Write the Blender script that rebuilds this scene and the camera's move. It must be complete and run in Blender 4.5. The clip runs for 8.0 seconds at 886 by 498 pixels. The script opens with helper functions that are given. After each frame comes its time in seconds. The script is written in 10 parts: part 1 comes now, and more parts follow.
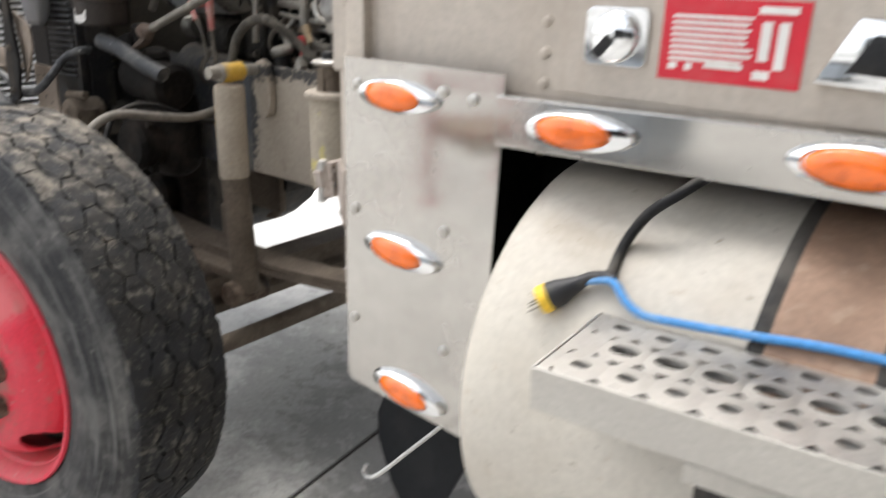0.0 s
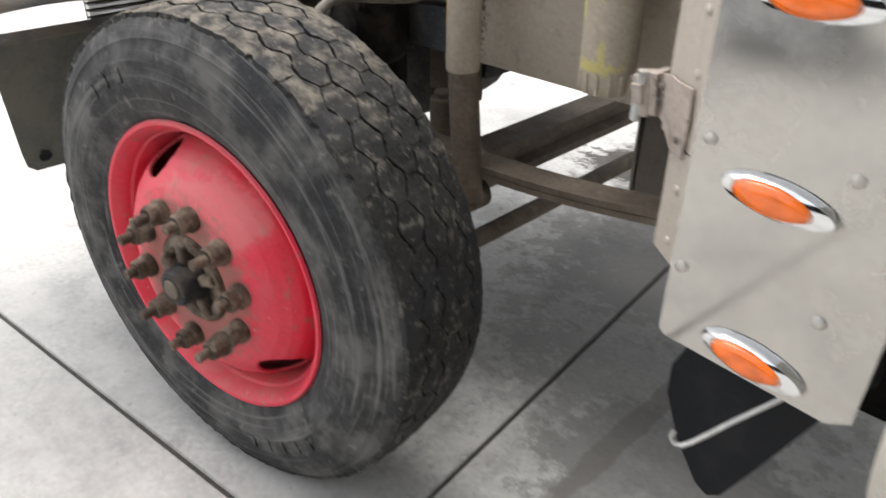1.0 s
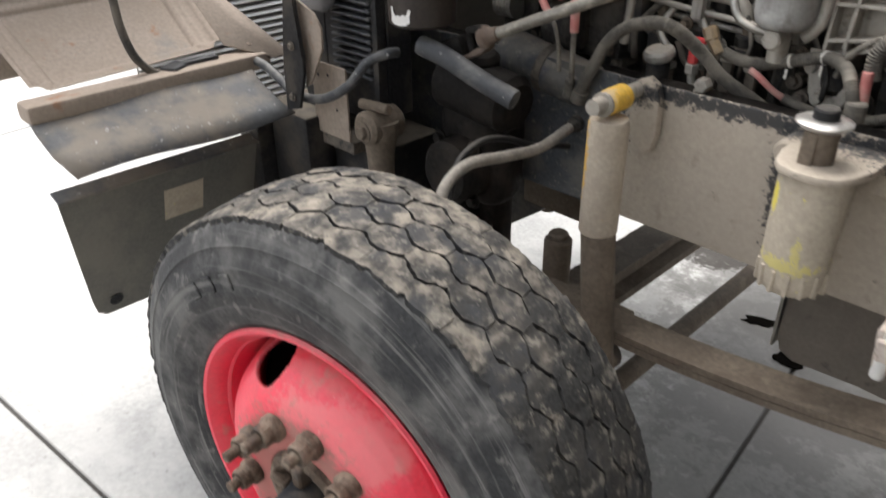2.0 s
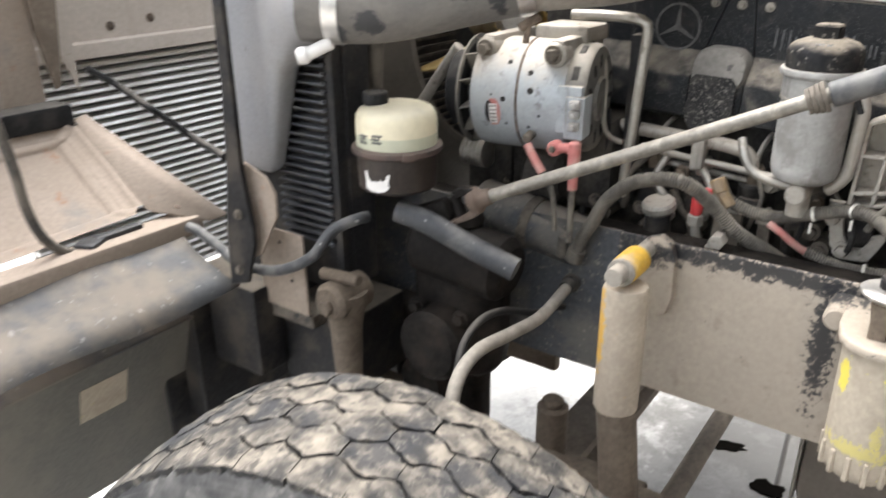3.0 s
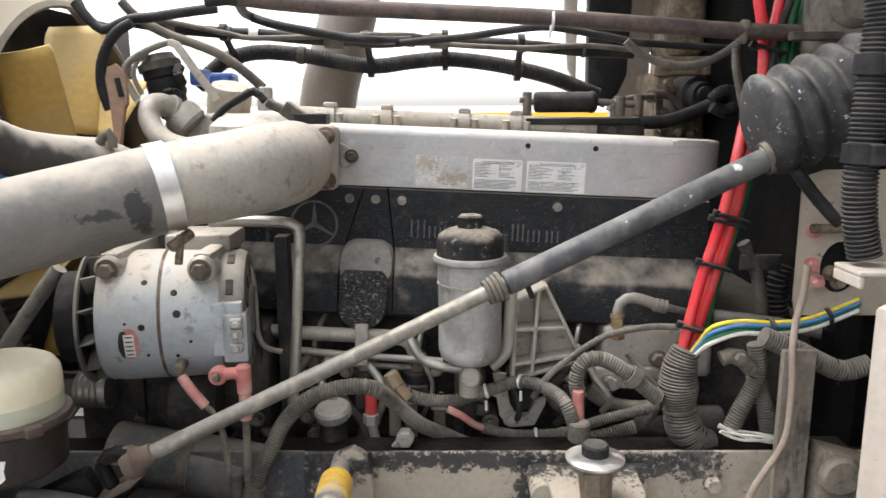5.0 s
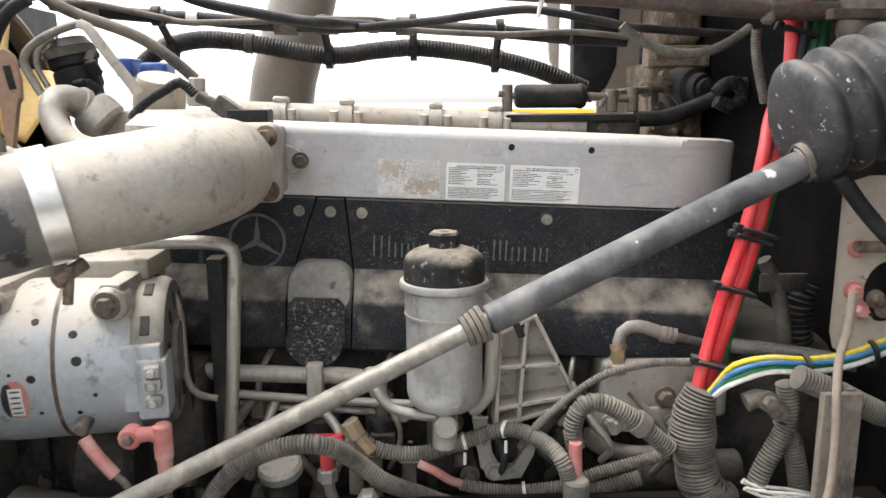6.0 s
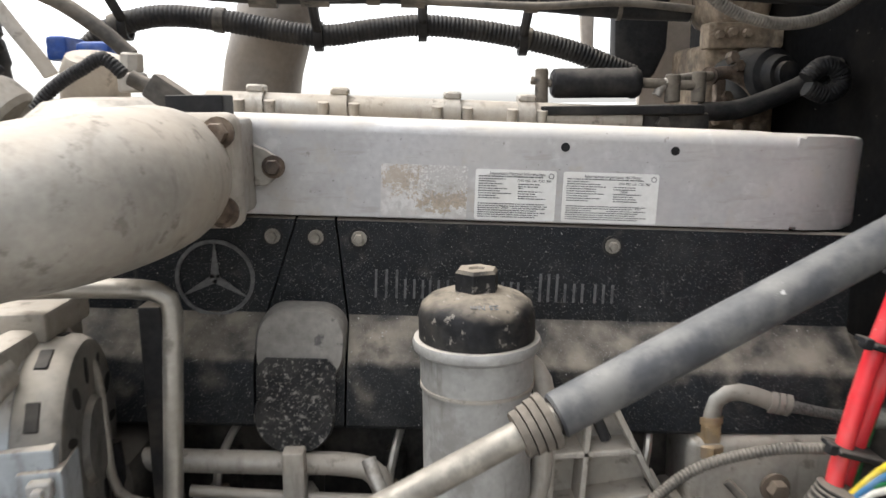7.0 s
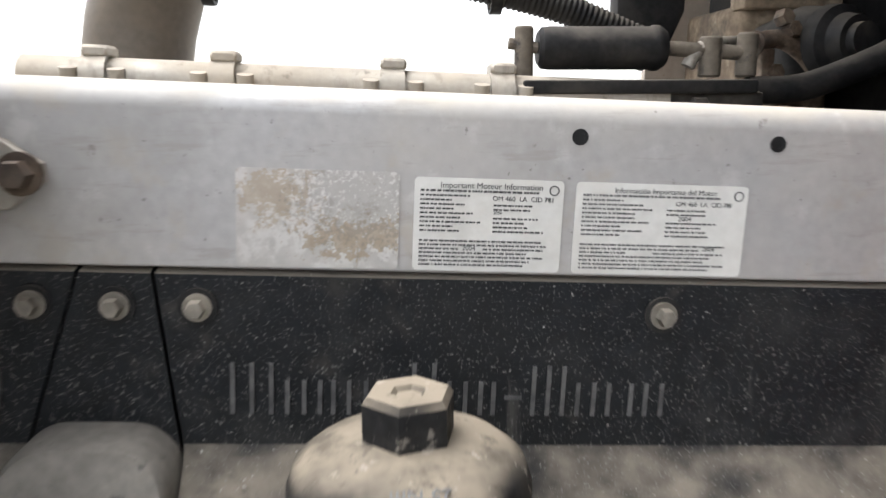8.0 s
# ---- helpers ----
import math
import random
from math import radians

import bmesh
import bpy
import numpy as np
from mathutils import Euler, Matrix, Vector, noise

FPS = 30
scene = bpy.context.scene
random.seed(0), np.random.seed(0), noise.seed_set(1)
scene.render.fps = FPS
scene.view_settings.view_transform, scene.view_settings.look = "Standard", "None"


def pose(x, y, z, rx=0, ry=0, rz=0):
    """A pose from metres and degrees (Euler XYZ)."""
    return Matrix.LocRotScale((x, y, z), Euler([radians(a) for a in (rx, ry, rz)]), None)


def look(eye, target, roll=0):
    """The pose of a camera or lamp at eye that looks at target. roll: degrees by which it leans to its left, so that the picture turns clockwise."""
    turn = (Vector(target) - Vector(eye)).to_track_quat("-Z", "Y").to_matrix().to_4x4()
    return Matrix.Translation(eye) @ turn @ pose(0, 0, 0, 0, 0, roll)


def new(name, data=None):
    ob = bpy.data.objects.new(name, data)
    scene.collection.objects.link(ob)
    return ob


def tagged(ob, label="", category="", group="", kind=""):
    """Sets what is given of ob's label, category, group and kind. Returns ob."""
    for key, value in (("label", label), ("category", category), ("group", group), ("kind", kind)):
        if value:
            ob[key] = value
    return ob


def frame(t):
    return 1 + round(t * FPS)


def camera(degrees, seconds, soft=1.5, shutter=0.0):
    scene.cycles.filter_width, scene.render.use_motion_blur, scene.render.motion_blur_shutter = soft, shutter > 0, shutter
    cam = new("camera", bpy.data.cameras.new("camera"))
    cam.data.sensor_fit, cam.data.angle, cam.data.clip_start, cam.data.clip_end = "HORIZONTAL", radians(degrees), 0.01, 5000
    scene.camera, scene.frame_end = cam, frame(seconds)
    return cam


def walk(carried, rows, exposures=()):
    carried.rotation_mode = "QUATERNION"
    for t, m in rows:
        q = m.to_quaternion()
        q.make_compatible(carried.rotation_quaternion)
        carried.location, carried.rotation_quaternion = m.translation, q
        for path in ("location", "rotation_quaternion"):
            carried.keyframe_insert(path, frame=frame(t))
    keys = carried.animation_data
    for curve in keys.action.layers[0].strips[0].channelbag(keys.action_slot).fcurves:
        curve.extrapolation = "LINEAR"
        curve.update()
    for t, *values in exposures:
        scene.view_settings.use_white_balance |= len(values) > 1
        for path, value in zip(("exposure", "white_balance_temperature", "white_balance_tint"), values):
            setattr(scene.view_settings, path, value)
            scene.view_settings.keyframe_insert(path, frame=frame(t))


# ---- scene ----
cam = camera(60.7, 8.0, 1.5, 0.35)
PATH = [
    (0, (0.078, 0.056, 1.286), (-1.078, 1.545, 0.617), 1.8),
    (0.5, (-0.121, -0.036, 1.222), (-1.297, 1.324, 0.347), 1.9),
    (1, (-0.376, 0.001, 1.298), (-1.58, 1.241, 0.292), 0.8),
    (1.5, (-0.612, 0.058, 1.427), (-1.834, 1.264, 0.401), -0.1),
    (1.7, (-0.676, 0.076, 1.465), (-1.913, 1.266, 0.438), -0.7),
    (2.8, (-1.057, 0.116, 1.555), (-2.202, 1.536, 0.735), -0.5),
    (3, (-1.096, 0.153, 1.555), (-2.17, 1.649, 0.774), -0.5),
    (3.5, (-1.181, 0.274, 1.578), (-1.986, 1.996, 0.955), -0.5),
    (4, (-1.241, 0.281, 1.595), (-1.717, 2.168, 1.132), -0.4),
    (4.5, (-1.303, 0.24, 1.595), (-1.502, 2.19, 1.201), -0.2),
    (5, (-1.337, 0.243, 1.593), (-1.343, 2.207, 1.214), -0.2),
    (5.2, (-1.341, 0.271, 1.592), (-1.306, 2.234, 1.21), -0.2),
    (6.5, (-1.326, 0.584, 1.582), (-1.259, 2.545, 1.195), -0.3),
    (7, (-1.351, 0.744, 1.57), (-1.282, 2.706, 1.185), -0.5),
    (7.5, (-1.327, 0.922, 1.554), (-1.216, 2.881, 1.165), -0.4),
    (8, (-1.306, 1.1, 1.544), (-1.157, 3.056, 1.152), -0.3),
]
EXPOSURES = [(0.0, 1.68), (0.5, 1.74), (1.0, 1.47), (1.5, 1.48), (3.0, 2.37), (3.5, 2.42), (4.0, 1.91), (5.0, 1.88), (6.5, 2.1), (7.0, 1.84), (7.5, 2.02), (8.0, 1.95)]
walk(cam, [(t, look(eye, target, roll)) for t, eye, target, roll in PATH], EXPOSURES)

# ---- world and light ----
world = bpy.data.worlds.new("world")
scene.world = world
world.use_nodes = True
wn, wl = world.node_tree.nodes, world.node_tree.links
wn.clear()
w_out = wn.new("ShaderNodeOutputWorld")
w_bg = wn.new("ShaderNodeBackground")
w_sky = wn.new("ShaderNodeTexSky")
w_sky.sky_type = "NISHITA"
w_sky.sun_disc = False
w_sky.sun_elevation = radians(66)
w_sky.sun_rotation = radians(-75)
w_sky.air_density, w_sky.dust_density, w_sky.ozone_density = 1.0, 2.0, 0.6
w_grey = wn.new("ShaderNodeHueSaturation")
w_grey.inputs["Saturation"].default_value = 0.22
wl.new(w_sky.outputs[0], w_grey.inputs["Color"])
wl.new(w_grey.outputs[0], w_bg.inputs[0])
w_bg.inputs[1].default_value = 0.15
wl.new(w_bg.outputs[0], w_out.inputs[0])
sun = new("sun", bpy.data.lights.new("sun", "SUN"))
sun.data.energy, sun.data.angle, sun.data.color = 1.2, radians(45), (1.0, 0.97, 0.93)
sun.matrix_world = look((-8.2, 3.1, 18.0), (-1.2, 1.2, 0.8))


# ---- materials ----
def mat(name, col, rough=0.6, metal=0.0, layers=(), grain=(140.0, 0.10), bump=0.15, bscale=90.0, coat=0.0, top=None, trans=0.0, brushed=None, zones=(), spec=0.5, placed=False, worn=()):
    """A weathered surface: base colour, fine grain, and layers of (colour, scale, threshold, softness, amount, roughness);
    zones are ragged patches (colour, centre, size, grain, raggedness, amount, roughness)."""
    m = bpy.data.materials.new(name)
    m.use_nodes = True
    n, l = m.node_tree.nodes, m.node_tree.links
    p = n["Principled BSDF"]
    p.inputs["Metallic"].default_value = metal
    p.inputs["Specular IOR Level"].default_value = spec
    p.inputs["Coat Weight"].default_value = coat
    p.inputs["Transmission Weight"].default_value = trans
    tc = n.new("ShaderNodeTexCoord")
    co = n.new("ShaderNodeNewGeometry").outputs["Position"] if placed else tc.outputs["Object"]
    if brushed:
        mp = n.new("ShaderNodeMapping")
        mp.inputs["Scale"].default_value = brushed
        l.new(co, mp.inputs[0])
        gco = mp.outputs[0]
    else:
        gco = co
    g = n.new("ShaderNodeTexNoise")
    g.inputs["Scale"].default_value, g.inputs["Detail"].default_value = grain[0], 3
    l.new(gco, g.inputs["Vector"])
    hsv = n.new("ShaderNodeHueSaturation")
    hsv.inputs["Color"].default_value = (*col, 1)
    mr = n.new("ShaderNodeMapRange")
    mr.inputs["From Min"].default_value, mr.inputs["From Max"].default_value = 0.25, 0.75
    mr.inputs["To Min"].default_value, mr.inputs["To Max"].default_value = 1 - grain[1] * 2, 1 + grain[1] * 2
    l.new(g.outputs["Fac"], mr.inputs["Value"])
    l.new(mr.outputs[0], hsv.inputs["Value"])
    c_out, r_out, m_out = hsv.outputs["Color"], None, None
    rv = n.new("ShaderNodeValue")
    rv.outputs[0].default_value = rough
    r_out = rv.outputs[0]
    mv = n.new("ShaderNodeValue")
    mv.outputs[0].default_value = metal
    m_out = mv.outputs[0]

    def mix(fac, colour, r, mt=0.0):
        nonlocal c_out, r_out, m_out
        x = n.new("ShaderNodeMix")
        x.data_type = "RGBA"
        l.new(fac, x.inputs["Factor"])
        l.new(c_out, x.inputs["A"])
        x.inputs["B"].default_value = (*colour, 1)
        c_out = x.outputs["Result"]
        y = n.new("ShaderNodeMix")
        l.new(fac, y.inputs[0])
        l.new(r_out, y.inputs[2])
        y.inputs[3].default_value = r
        r_out = y.outputs[0]
        if metal:
            z = n.new("ShaderNodeMix")
            l.new(fac, z.inputs[0])
            l.new(m_out, z.inputs[2])
            z.inputs[3].default_value = mt
            m_out = z.outputs[0]

    def noise_layer(i, colour, scale, thr, soft, amt, r):
        t = n.new("ShaderNodeTexNoise")
        t.inputs["Detail"].default_value, t.inputs["Roughness"].default_value = 6, 0.62
        mp = n.new("ShaderNodeMapping")
        mp.inputs["Location"].default_value = (3.1 * i + 1.7, 5.3 * i, 2.2 * i)
        mp.inputs["Scale"].default_value = scale if isinstance(scale, tuple) else (scale, scale, scale)
        l.new(co, mp.inputs[0])
        l.new(mp.outputs[0], t.inputs["Vector"])
        t.inputs["Scale"].default_value = 1.0
        q = n.new("ShaderNodeMapRange")
        q.interpolation_type = "SMOOTHSTEP"
        q.inputs["From Min"].default_value, q.inputs["From Max"].default_value = thr - soft, thr + soft
        q.inputs["To Max"].default_value = amt
        l.new(t.outputs["Fac"], q.inputs["Value"])
        mix(q.outputs[0], colour, r)
    for i, q_ in enumerate(layers):
        noise_layer(i, *q_)
    if top:
        colour, amt, r = top[:3]
        lo = top[3] if len(top) > 3 else 1.15
        ge = n.new("ShaderNodeNewGeometry")
        sp = n.new("ShaderNodeSeparateXYZ")
        l.new(ge.outputs["Normal"], sp.inputs[0])
        t = n.new("ShaderNodeTexNoise")
        t.inputs["Scale"].default_value, t.inputs["Detail"].default_value = 26, 5
        l.new(co, t.inputs["Vector"])
        ad = n.new("ShaderNodeMath")
        ad.operation = "MULTIPLY_ADD"
        l.new(t.outputs["Fac"], ad.inputs[0])
        ad.inputs[1].default_value = 1.6
        l.new(sp.outputs["Z"], ad.inputs[2])
        q = n.new("ShaderNodeMapRange")
        q.interpolation_type = "SMOOTHSTEP"
        q.inputs["From Min"].default_value, q.inputs["From Max"].default_value = lo, lo + 0.8
        q.inputs["To Max"].default_value = amt
        l.new(ad.outputs[0], q.inputs["Value"])
        mix(q.outputs[0], colour, r)
    for i, q_ in enumerate(worn):
        noise_layer(i + 7, *q_)
    for i, (colour, centre, size, grainy, ragged, amt, r) in enumerate(zones):
        mp = n.new("ShaderNodeMapping")
        mp.vector_type = "TEXTURE"
        mp.inputs["Location"].default_value, mp.inputs["Scale"].default_value = centre, size
        l.new(co, mp.inputs[0])
        ln = n.new("ShaderNodeVectorMath")
        ln.operation = "LENGTH"
        l.new(mp.outputs[0], ln.inputs[0])
        t = n.new("ShaderNodeTexNoise")
        t.inputs["Scale"].default_value, t.inputs["Detail"].default_value, t.inputs["Roughness"].default_value = grainy, 8, 0.74
        l.new(co, t.inputs["Vector"])
        ad = n.new("ShaderNodeMath")
        ad.operation = "MULTIPLY_ADD"
        l.new(t.outputs["Fac"], ad.inputs[0])
        ad.inputs[1].default_value = ragged * 2
        sb = n.new("ShaderNodeMath")
        sb.operation = "SUBTRACT"
        sb.inputs[0].default_value = 1.0 - ragged
        l.new(ln.outputs["Value"], sb.inputs[1])
        l.new(sb.outputs[0], ad.inputs[2])
        q = n.new("ShaderNodeMapRange")
        q.interpolation_type = "SMOOTHSTEP"
        q.inputs["From Min"].default_value, q.inputs["From Max"].default_value = -0.1, 0.22
        q.inputs["To Max"].default_value = amt
        l.new(ad.outputs[0], q.inputs["Value"])
        mix(q.outputs[0], colour, r)
    l.new(c_out, p.inputs["Base Color"])
    l.new(r_out, p.inputs["Roughness"])
    l.new(m_out, p.inputs["Metallic"])
    if bump:
        b = n.new("ShaderNodeBump")
        b.inputs["Strength"].default_value, b.inputs["Distance"].default_value = bump, 0.002
        t = n.new("ShaderNodeTexNoise")
        t.inputs["Scale"].default_value, t.inputs["Detail"].default_value = bscale, 5
        l.new(gco, t.inputs["Vector"])
        l.new(t.outputs["Fac"], b.inputs["Height"])
        l.new(b.outputs[0], p.inputs["Normal"])
    return m


M = {}
# Dark zones below the truck paint in its shade along with oil stains.
M["concrete"] = mat("concrete", (0.44, 0.43, 0.408), 0.85, 0, [((0.27, 0.265, 0.255), 1.3, 0.56, 0.14, 0.7, 0.8), ((0.50, 0.485, 0.46), 3.5, 0.57, 0.12, 0.6, 0.9), ((0.20, 0.195, 0.188), 9.0, 0.68, 0.07, 0.4, 0.9), ((0.22, 0.21, 0.2), 34, 0.66, 0.05, 0.45, 0.8)], (60, 0.09), 0.25, 70, placed=True, spec=0.15, worn=[((0.52, 0.505, 0.48), 6.0, 0.60, 0.09, 0.35, 0.95), ((0.27, 0.265, 0.255), 13.0, 0.62, 0.09, 0.3, 0.95)], zones=[((0.16, 0.155, 0.147), (-1.15, 1.95, 0), (0.95, 0.95, 1), 5.0, 0.9, 0.5, 0.95), ((0.10, 0.096, 0.09), (-1.15, 1.8, 0), (0.55, 0.6, 1), 14.0, 1.6, 0.35, 0.9), ((0.15, 0.143, 0.135), (-1.35, 2.1, 0), (0.45, 0.45, 1), 11.0, 2.0, 0.6, 0.9), ((0.13, 0.125, 0.117), (-1.25, 2.7, 0), (0.8, 0.62, 1), 5.0, 0.8, 0.75, 0.9), ((0.13, 0.125, 0.118), (-0.85, 1.2, 0), (0.3, 0.28, 1), 12.0, 1.4, 0.65, 0.6), ((0.03, 0.024, 0.018), (-1.88, 2.68, 0), (0.2, 0.16, 1), 12.0, 1.8, 0.9, 0.6), ((0.13, 0.12, 0.105), (-0.62, 2.75, 0), (0.72, 0.8, 1), 5.0, 0.6, 0.7, 0.9), ((0.11, 0.10, 0.088), (-1.0, 1.35, 0), (0.035, 0.5, 1), 9.0, 0.7, 0.6, 0.7)])
M["joint"] = mat("joint", (0.06, 0.055, 0.05), 0.95)
M["tyre"] = mat("tyre", (0.026, 0.0265, 0.028), 0.66, 0, [((0.15, 0.146, 0.138), (9, 9, 9), 0.52, 0.12, 0.65, 0.9), ((0.20, 0.19, 0.175), 40, 0.64, 0.05, 0.5, 0.95), ((0.022, 0.022, 0.023), 14, 0.57, 0.08, 0.6, 0.6)], (160, 0.2), 0.45, 110, spec=0.2)


def scuff_rings(m, centre, colour, scale, thr, amt):
    """Rubbed rings round a wheel's centre."""
    n, l = m.node_tree.nodes, m.node_tree.links
    p = n["Principled BSDF"]
    old = p.inputs["Base Color"].links[0].from_socket
    tc = n.new("ShaderNodeTexCoord")
    mp = n.new("ShaderNodeMapping")
    mp.vector_type = "TEXTURE"
    mp.inputs["Location"].default_value = centre
    l.new(tc.outputs["Object"], mp.inputs[0])
    ln = n.new("ShaderNodeVectorMath")
    ln.operation = "LENGTH"
    l.new(mp.outputs[0], ln.inputs[0])
    sc = n.new("ShaderNodeMath")
    sc.operation = "MULTIPLY"
    sc.inputs[1].default_value = scale
    l.new(ln.outputs["Value"], sc.inputs[0])
    cx = n.new("ShaderNodeCombineXYZ")
    l.new(sc.outputs[0], cx.inputs[0])
    ad = n.new("ShaderNodeVectorMath")
    ad.operation = "MULTIPLY_ADD"
    l.new(mp.outputs[0], ad.inputs[0])
    ad.inputs[1].default_value = (5, 5, 5)
    l.new(cx.outputs[0], ad.inputs[2])
    t = n.new("ShaderNodeTexNoise")
    t.inputs["Scale"].default_value, t.inputs["Detail"].default_value, t.inputs["Roughness"].default_value = 1.0, 6, 0.6
    l.new(ad.outputs[0], t.inputs["Vector"])
    q = n.new("ShaderNodeMapRange")
    q.interpolation_type = "SMOOTHSTEP"
    q.inputs["From Min"].default_value, q.inputs["From Max"].default_value, q.inputs["To Max"].default_value = thr - 0.07, thr + 0.09, amt
    l.new(t.outputs["Fac"], q.inputs["Value"])
    x = n.new("ShaderNodeMix")
    x.data_type = "RGBA"
    l.new(q.outputs[0], x.inputs["Factor"])
    l.new(old, x.inputs["A"])
    x.inputs["B"].default_value = (*colour, 1)
    l.new(x.outputs["Result"], p.inputs["Base Color"])


scuff_rings(M["tyre"], (-1.592, 0.585, 0.502), (0.20, 0.195, 0.185), 75, 0.58, 0.5)
M["tread"] = mat("tread", (0.024, 0.0237, 0.0235), 0.75, 0, [((0.06, 0.056, 0.051), 9, 0.55, 0.12, 0.6, 0.95), ((0.24, 0.21, 0.175), 34, 0.64, 0.05, 0.55, 0.95)], (160, 0.3), 1.0, 48, top=((0.30, 0.262, 0.215), 0.88, 0.95, 1.46), worn=[((0.034, 0.035, 0.038), 9, 0.535, 0.05, 0.85, 0.8), ((0.26, 0.235, 0.195), 14, 0.64, 0.05, 0.4, 0.95), ((0.22, 0.20, 0.17), 45, 0.61, 0.06, 0.45, 0.95), ((0.03, 0.03, 0.03), 55, 0.58, 0.05, 0.7, 0.9), ((0.34, 0.315, 0.275), 120, 0.66, 0.04, 0.4, 0.95), ((0.035, 0.034, 0.033), 28, 0.61, 0.05, 0.6, 0.9)], spec=0.2)
M["red"] = mat("red_paint", (0.66, 0.022, 0.055), 0.42, 0, [((0.60, 0.11, 0.13), 7, 0.56, 0.13, 0.5, 0.7), ((0.30, 0.19, 0.15), 18, 0.64, 0.07, 0.6, 0.85), ((0.62, 0.5, 0.46), 60, 0.70, 0.03, 0.6, 0.85)], (120, 0.06), 0.12, 60, zones=[((0.62, 0.20, 0.20), (-1.52, 0.57, 0.66), (0.13, 0.1, 0.07), 12, 0.9, 0.6, 0.8), ((0.24, 0.165, 0.125), (-1.592, 0.56, 0.502), (0.17, 0.2, 0.17), 40, 0.8, 0.7, 0.9)], top=((0.40, 0.25, 0.2), 0.35, 0.9))
M["rust"] = mat("rusty_steel", (0.075, 0.05, 0.034), 0.75, 0.2, [((0.23, 0.18, 0.135), 30, 0.52, 0.12, 0.8, 0.9), ((0.04, 0.032, 0.028), 18, 0.6, 0.08, 0.7, 0.7)], (200, 0.25), 0.5, 160)
M["under"] = mat("underbody_dirt", (0.15, 0.118, 0.088), 0.85, 0, [((0.085, 0.065, 0.048), 8, 0.53, 0.14, 0.7, 0.9), ((0.24, 0.195, 0.15), 24, 0.62, 0.08, 0.5, 0.95)], (110, 0.12), 0.35, 70)
M["grease"] = mat("greasy_dirt", (0.028, 0.0265, 0.025), 0.6, 0, [((0.11, 0.098, 0.084), 11, 0.55, 0.13, 0.7, 0.9), ((0.012, 0.011, 0.010), 22, 0.6, 0.06, 0.7, 0.35)], (120, 0.3), 0.7, 70, top=((0.16, 0.142, 0.12), 0.6, 0.95), spec=0.22)
M["black_steel"] = mat("black_steel", (0.02, 0.02, 0.021), 0.5, 0, [((0.10, 0.085, 0.07), 13, 0.56, 0.12, 0.6, 0.9)], (120, 0.2), 0.3, 90, top=((0.20, 0.17, 0.135), 0.55, 0.95), spec=0.22)
M["stainless"] = mat("brushed_stainless", (0.455, 0.443, 0.422), 0.075, 1.0, [((0.5, 0.46, 0.41), 5, 0.56, 0.2, 0.5, 0.2)], (70, 0.03), 0.008, 60, brushed=(1, 1, 14), worn=[((0.3, 0.26, 0.21), 90, 0.73, 0.02, 0.5, 0.7)])
M["bare_alu"] = mat("worn_aluminium", (0.50, 0.485, 0.455), 0.42, 0.9, [((0.44, 0.41, 0.365), 7, 0.53, 0.16, 0.6, 0.7), ((0.30, 0.27, 0.235), 40, 0.66, 0.06, 0.5, 0.8)], (160, 0.06), 0.12, 120)
M["cab"] = mat("dusty_cab_paint", (0.44, 0.39, 0.335), 0.5, 0, [((0.37, 0.315, 0.26), 3.2, 0.55, 0.18, 0.6, 0.75), ((0.50, 0.45, 0.395), 30, 0.63, 0.1, 0.4, 0.7)], (90, 0.05), 0.06, 40, worn=[((0.28, 0.225, 0.175), 55, 0.68, 0.03, 0.5, 0.85), ((0.36, 0.30, 0.245), (30, 30, 2.5), 0.6, 0.1, 0.35, 0.8)])
M["amber"] = mat("amber_lens", (0.85, 0.16, 0.012), 0.18, 0, [((0.5, 0.085, 0.01), 40, 0.58, 0.1, 0.5, 0.3)], (30, 0.1), 0.05, 200, coat=0.6)
M["chrome"] = mat("chrome", (0.72, 0.73, 0.74), 0.08, 1.0, [((0.5, 0.47, 0.42), 25, 0.66, 0.1, 0.35, 0.5)], (60, 0.02), 0.0)
M["tank"] = mat("dusty_tank", (0.50, 0.465, 0.405), 0.55, 0, [((0.42, 0.375, 0.31), 4.5, 0.54, 0.16, 0.6, 0.75), ((0.40, 0.33, 0.255), 34, 0.68, 0.05, 0.55, 0.85)], (100, 0.05), 0.12, 50, worn=[((0.33, 0.27, 0.2), 7, 0.62, 0.1, 0.4, 0.9), ((0.22, 0.17, 0.125), 60, 0.68, 0.03, 0.6, 0.9)])
M["strap"] = mat("rusty_strap", (0.27, 0.17, 0.115), 0.6, 0.1, [((0.20, 0.125, 0.085), 12, 0.55, 0.12, 0.7, 0.8), ((0.36, 0.27, 0.20), 30, 0.64, 0.07, 0.5, 0.9)], (120, 0.1), 0.2, 90)
M["rubber"] = mat("black_rubber", (0.012, 0.012, 0.013), 0.58, 0, [((0.06, 0.056, 0.05), 16, 0.57, 0.12, 0.5, 0.9)], (150, 0.2), 0.2, 120, top=((0.20, 0.18, 0.155), 0.38, 0.95), spec=0.22)
M["hose_dust"] = mat("dusty_hose", (0.05, 0.047, 0.043), 0.7, 0, [((0.19, 0.165, 0.135), 14, 0.5, 0.16, 0.7, 0.92)], (150, 0.2), 0.2, 140, top=((0.30, 0.26, 0.215), 0.65, 0.95), spec=0.22)
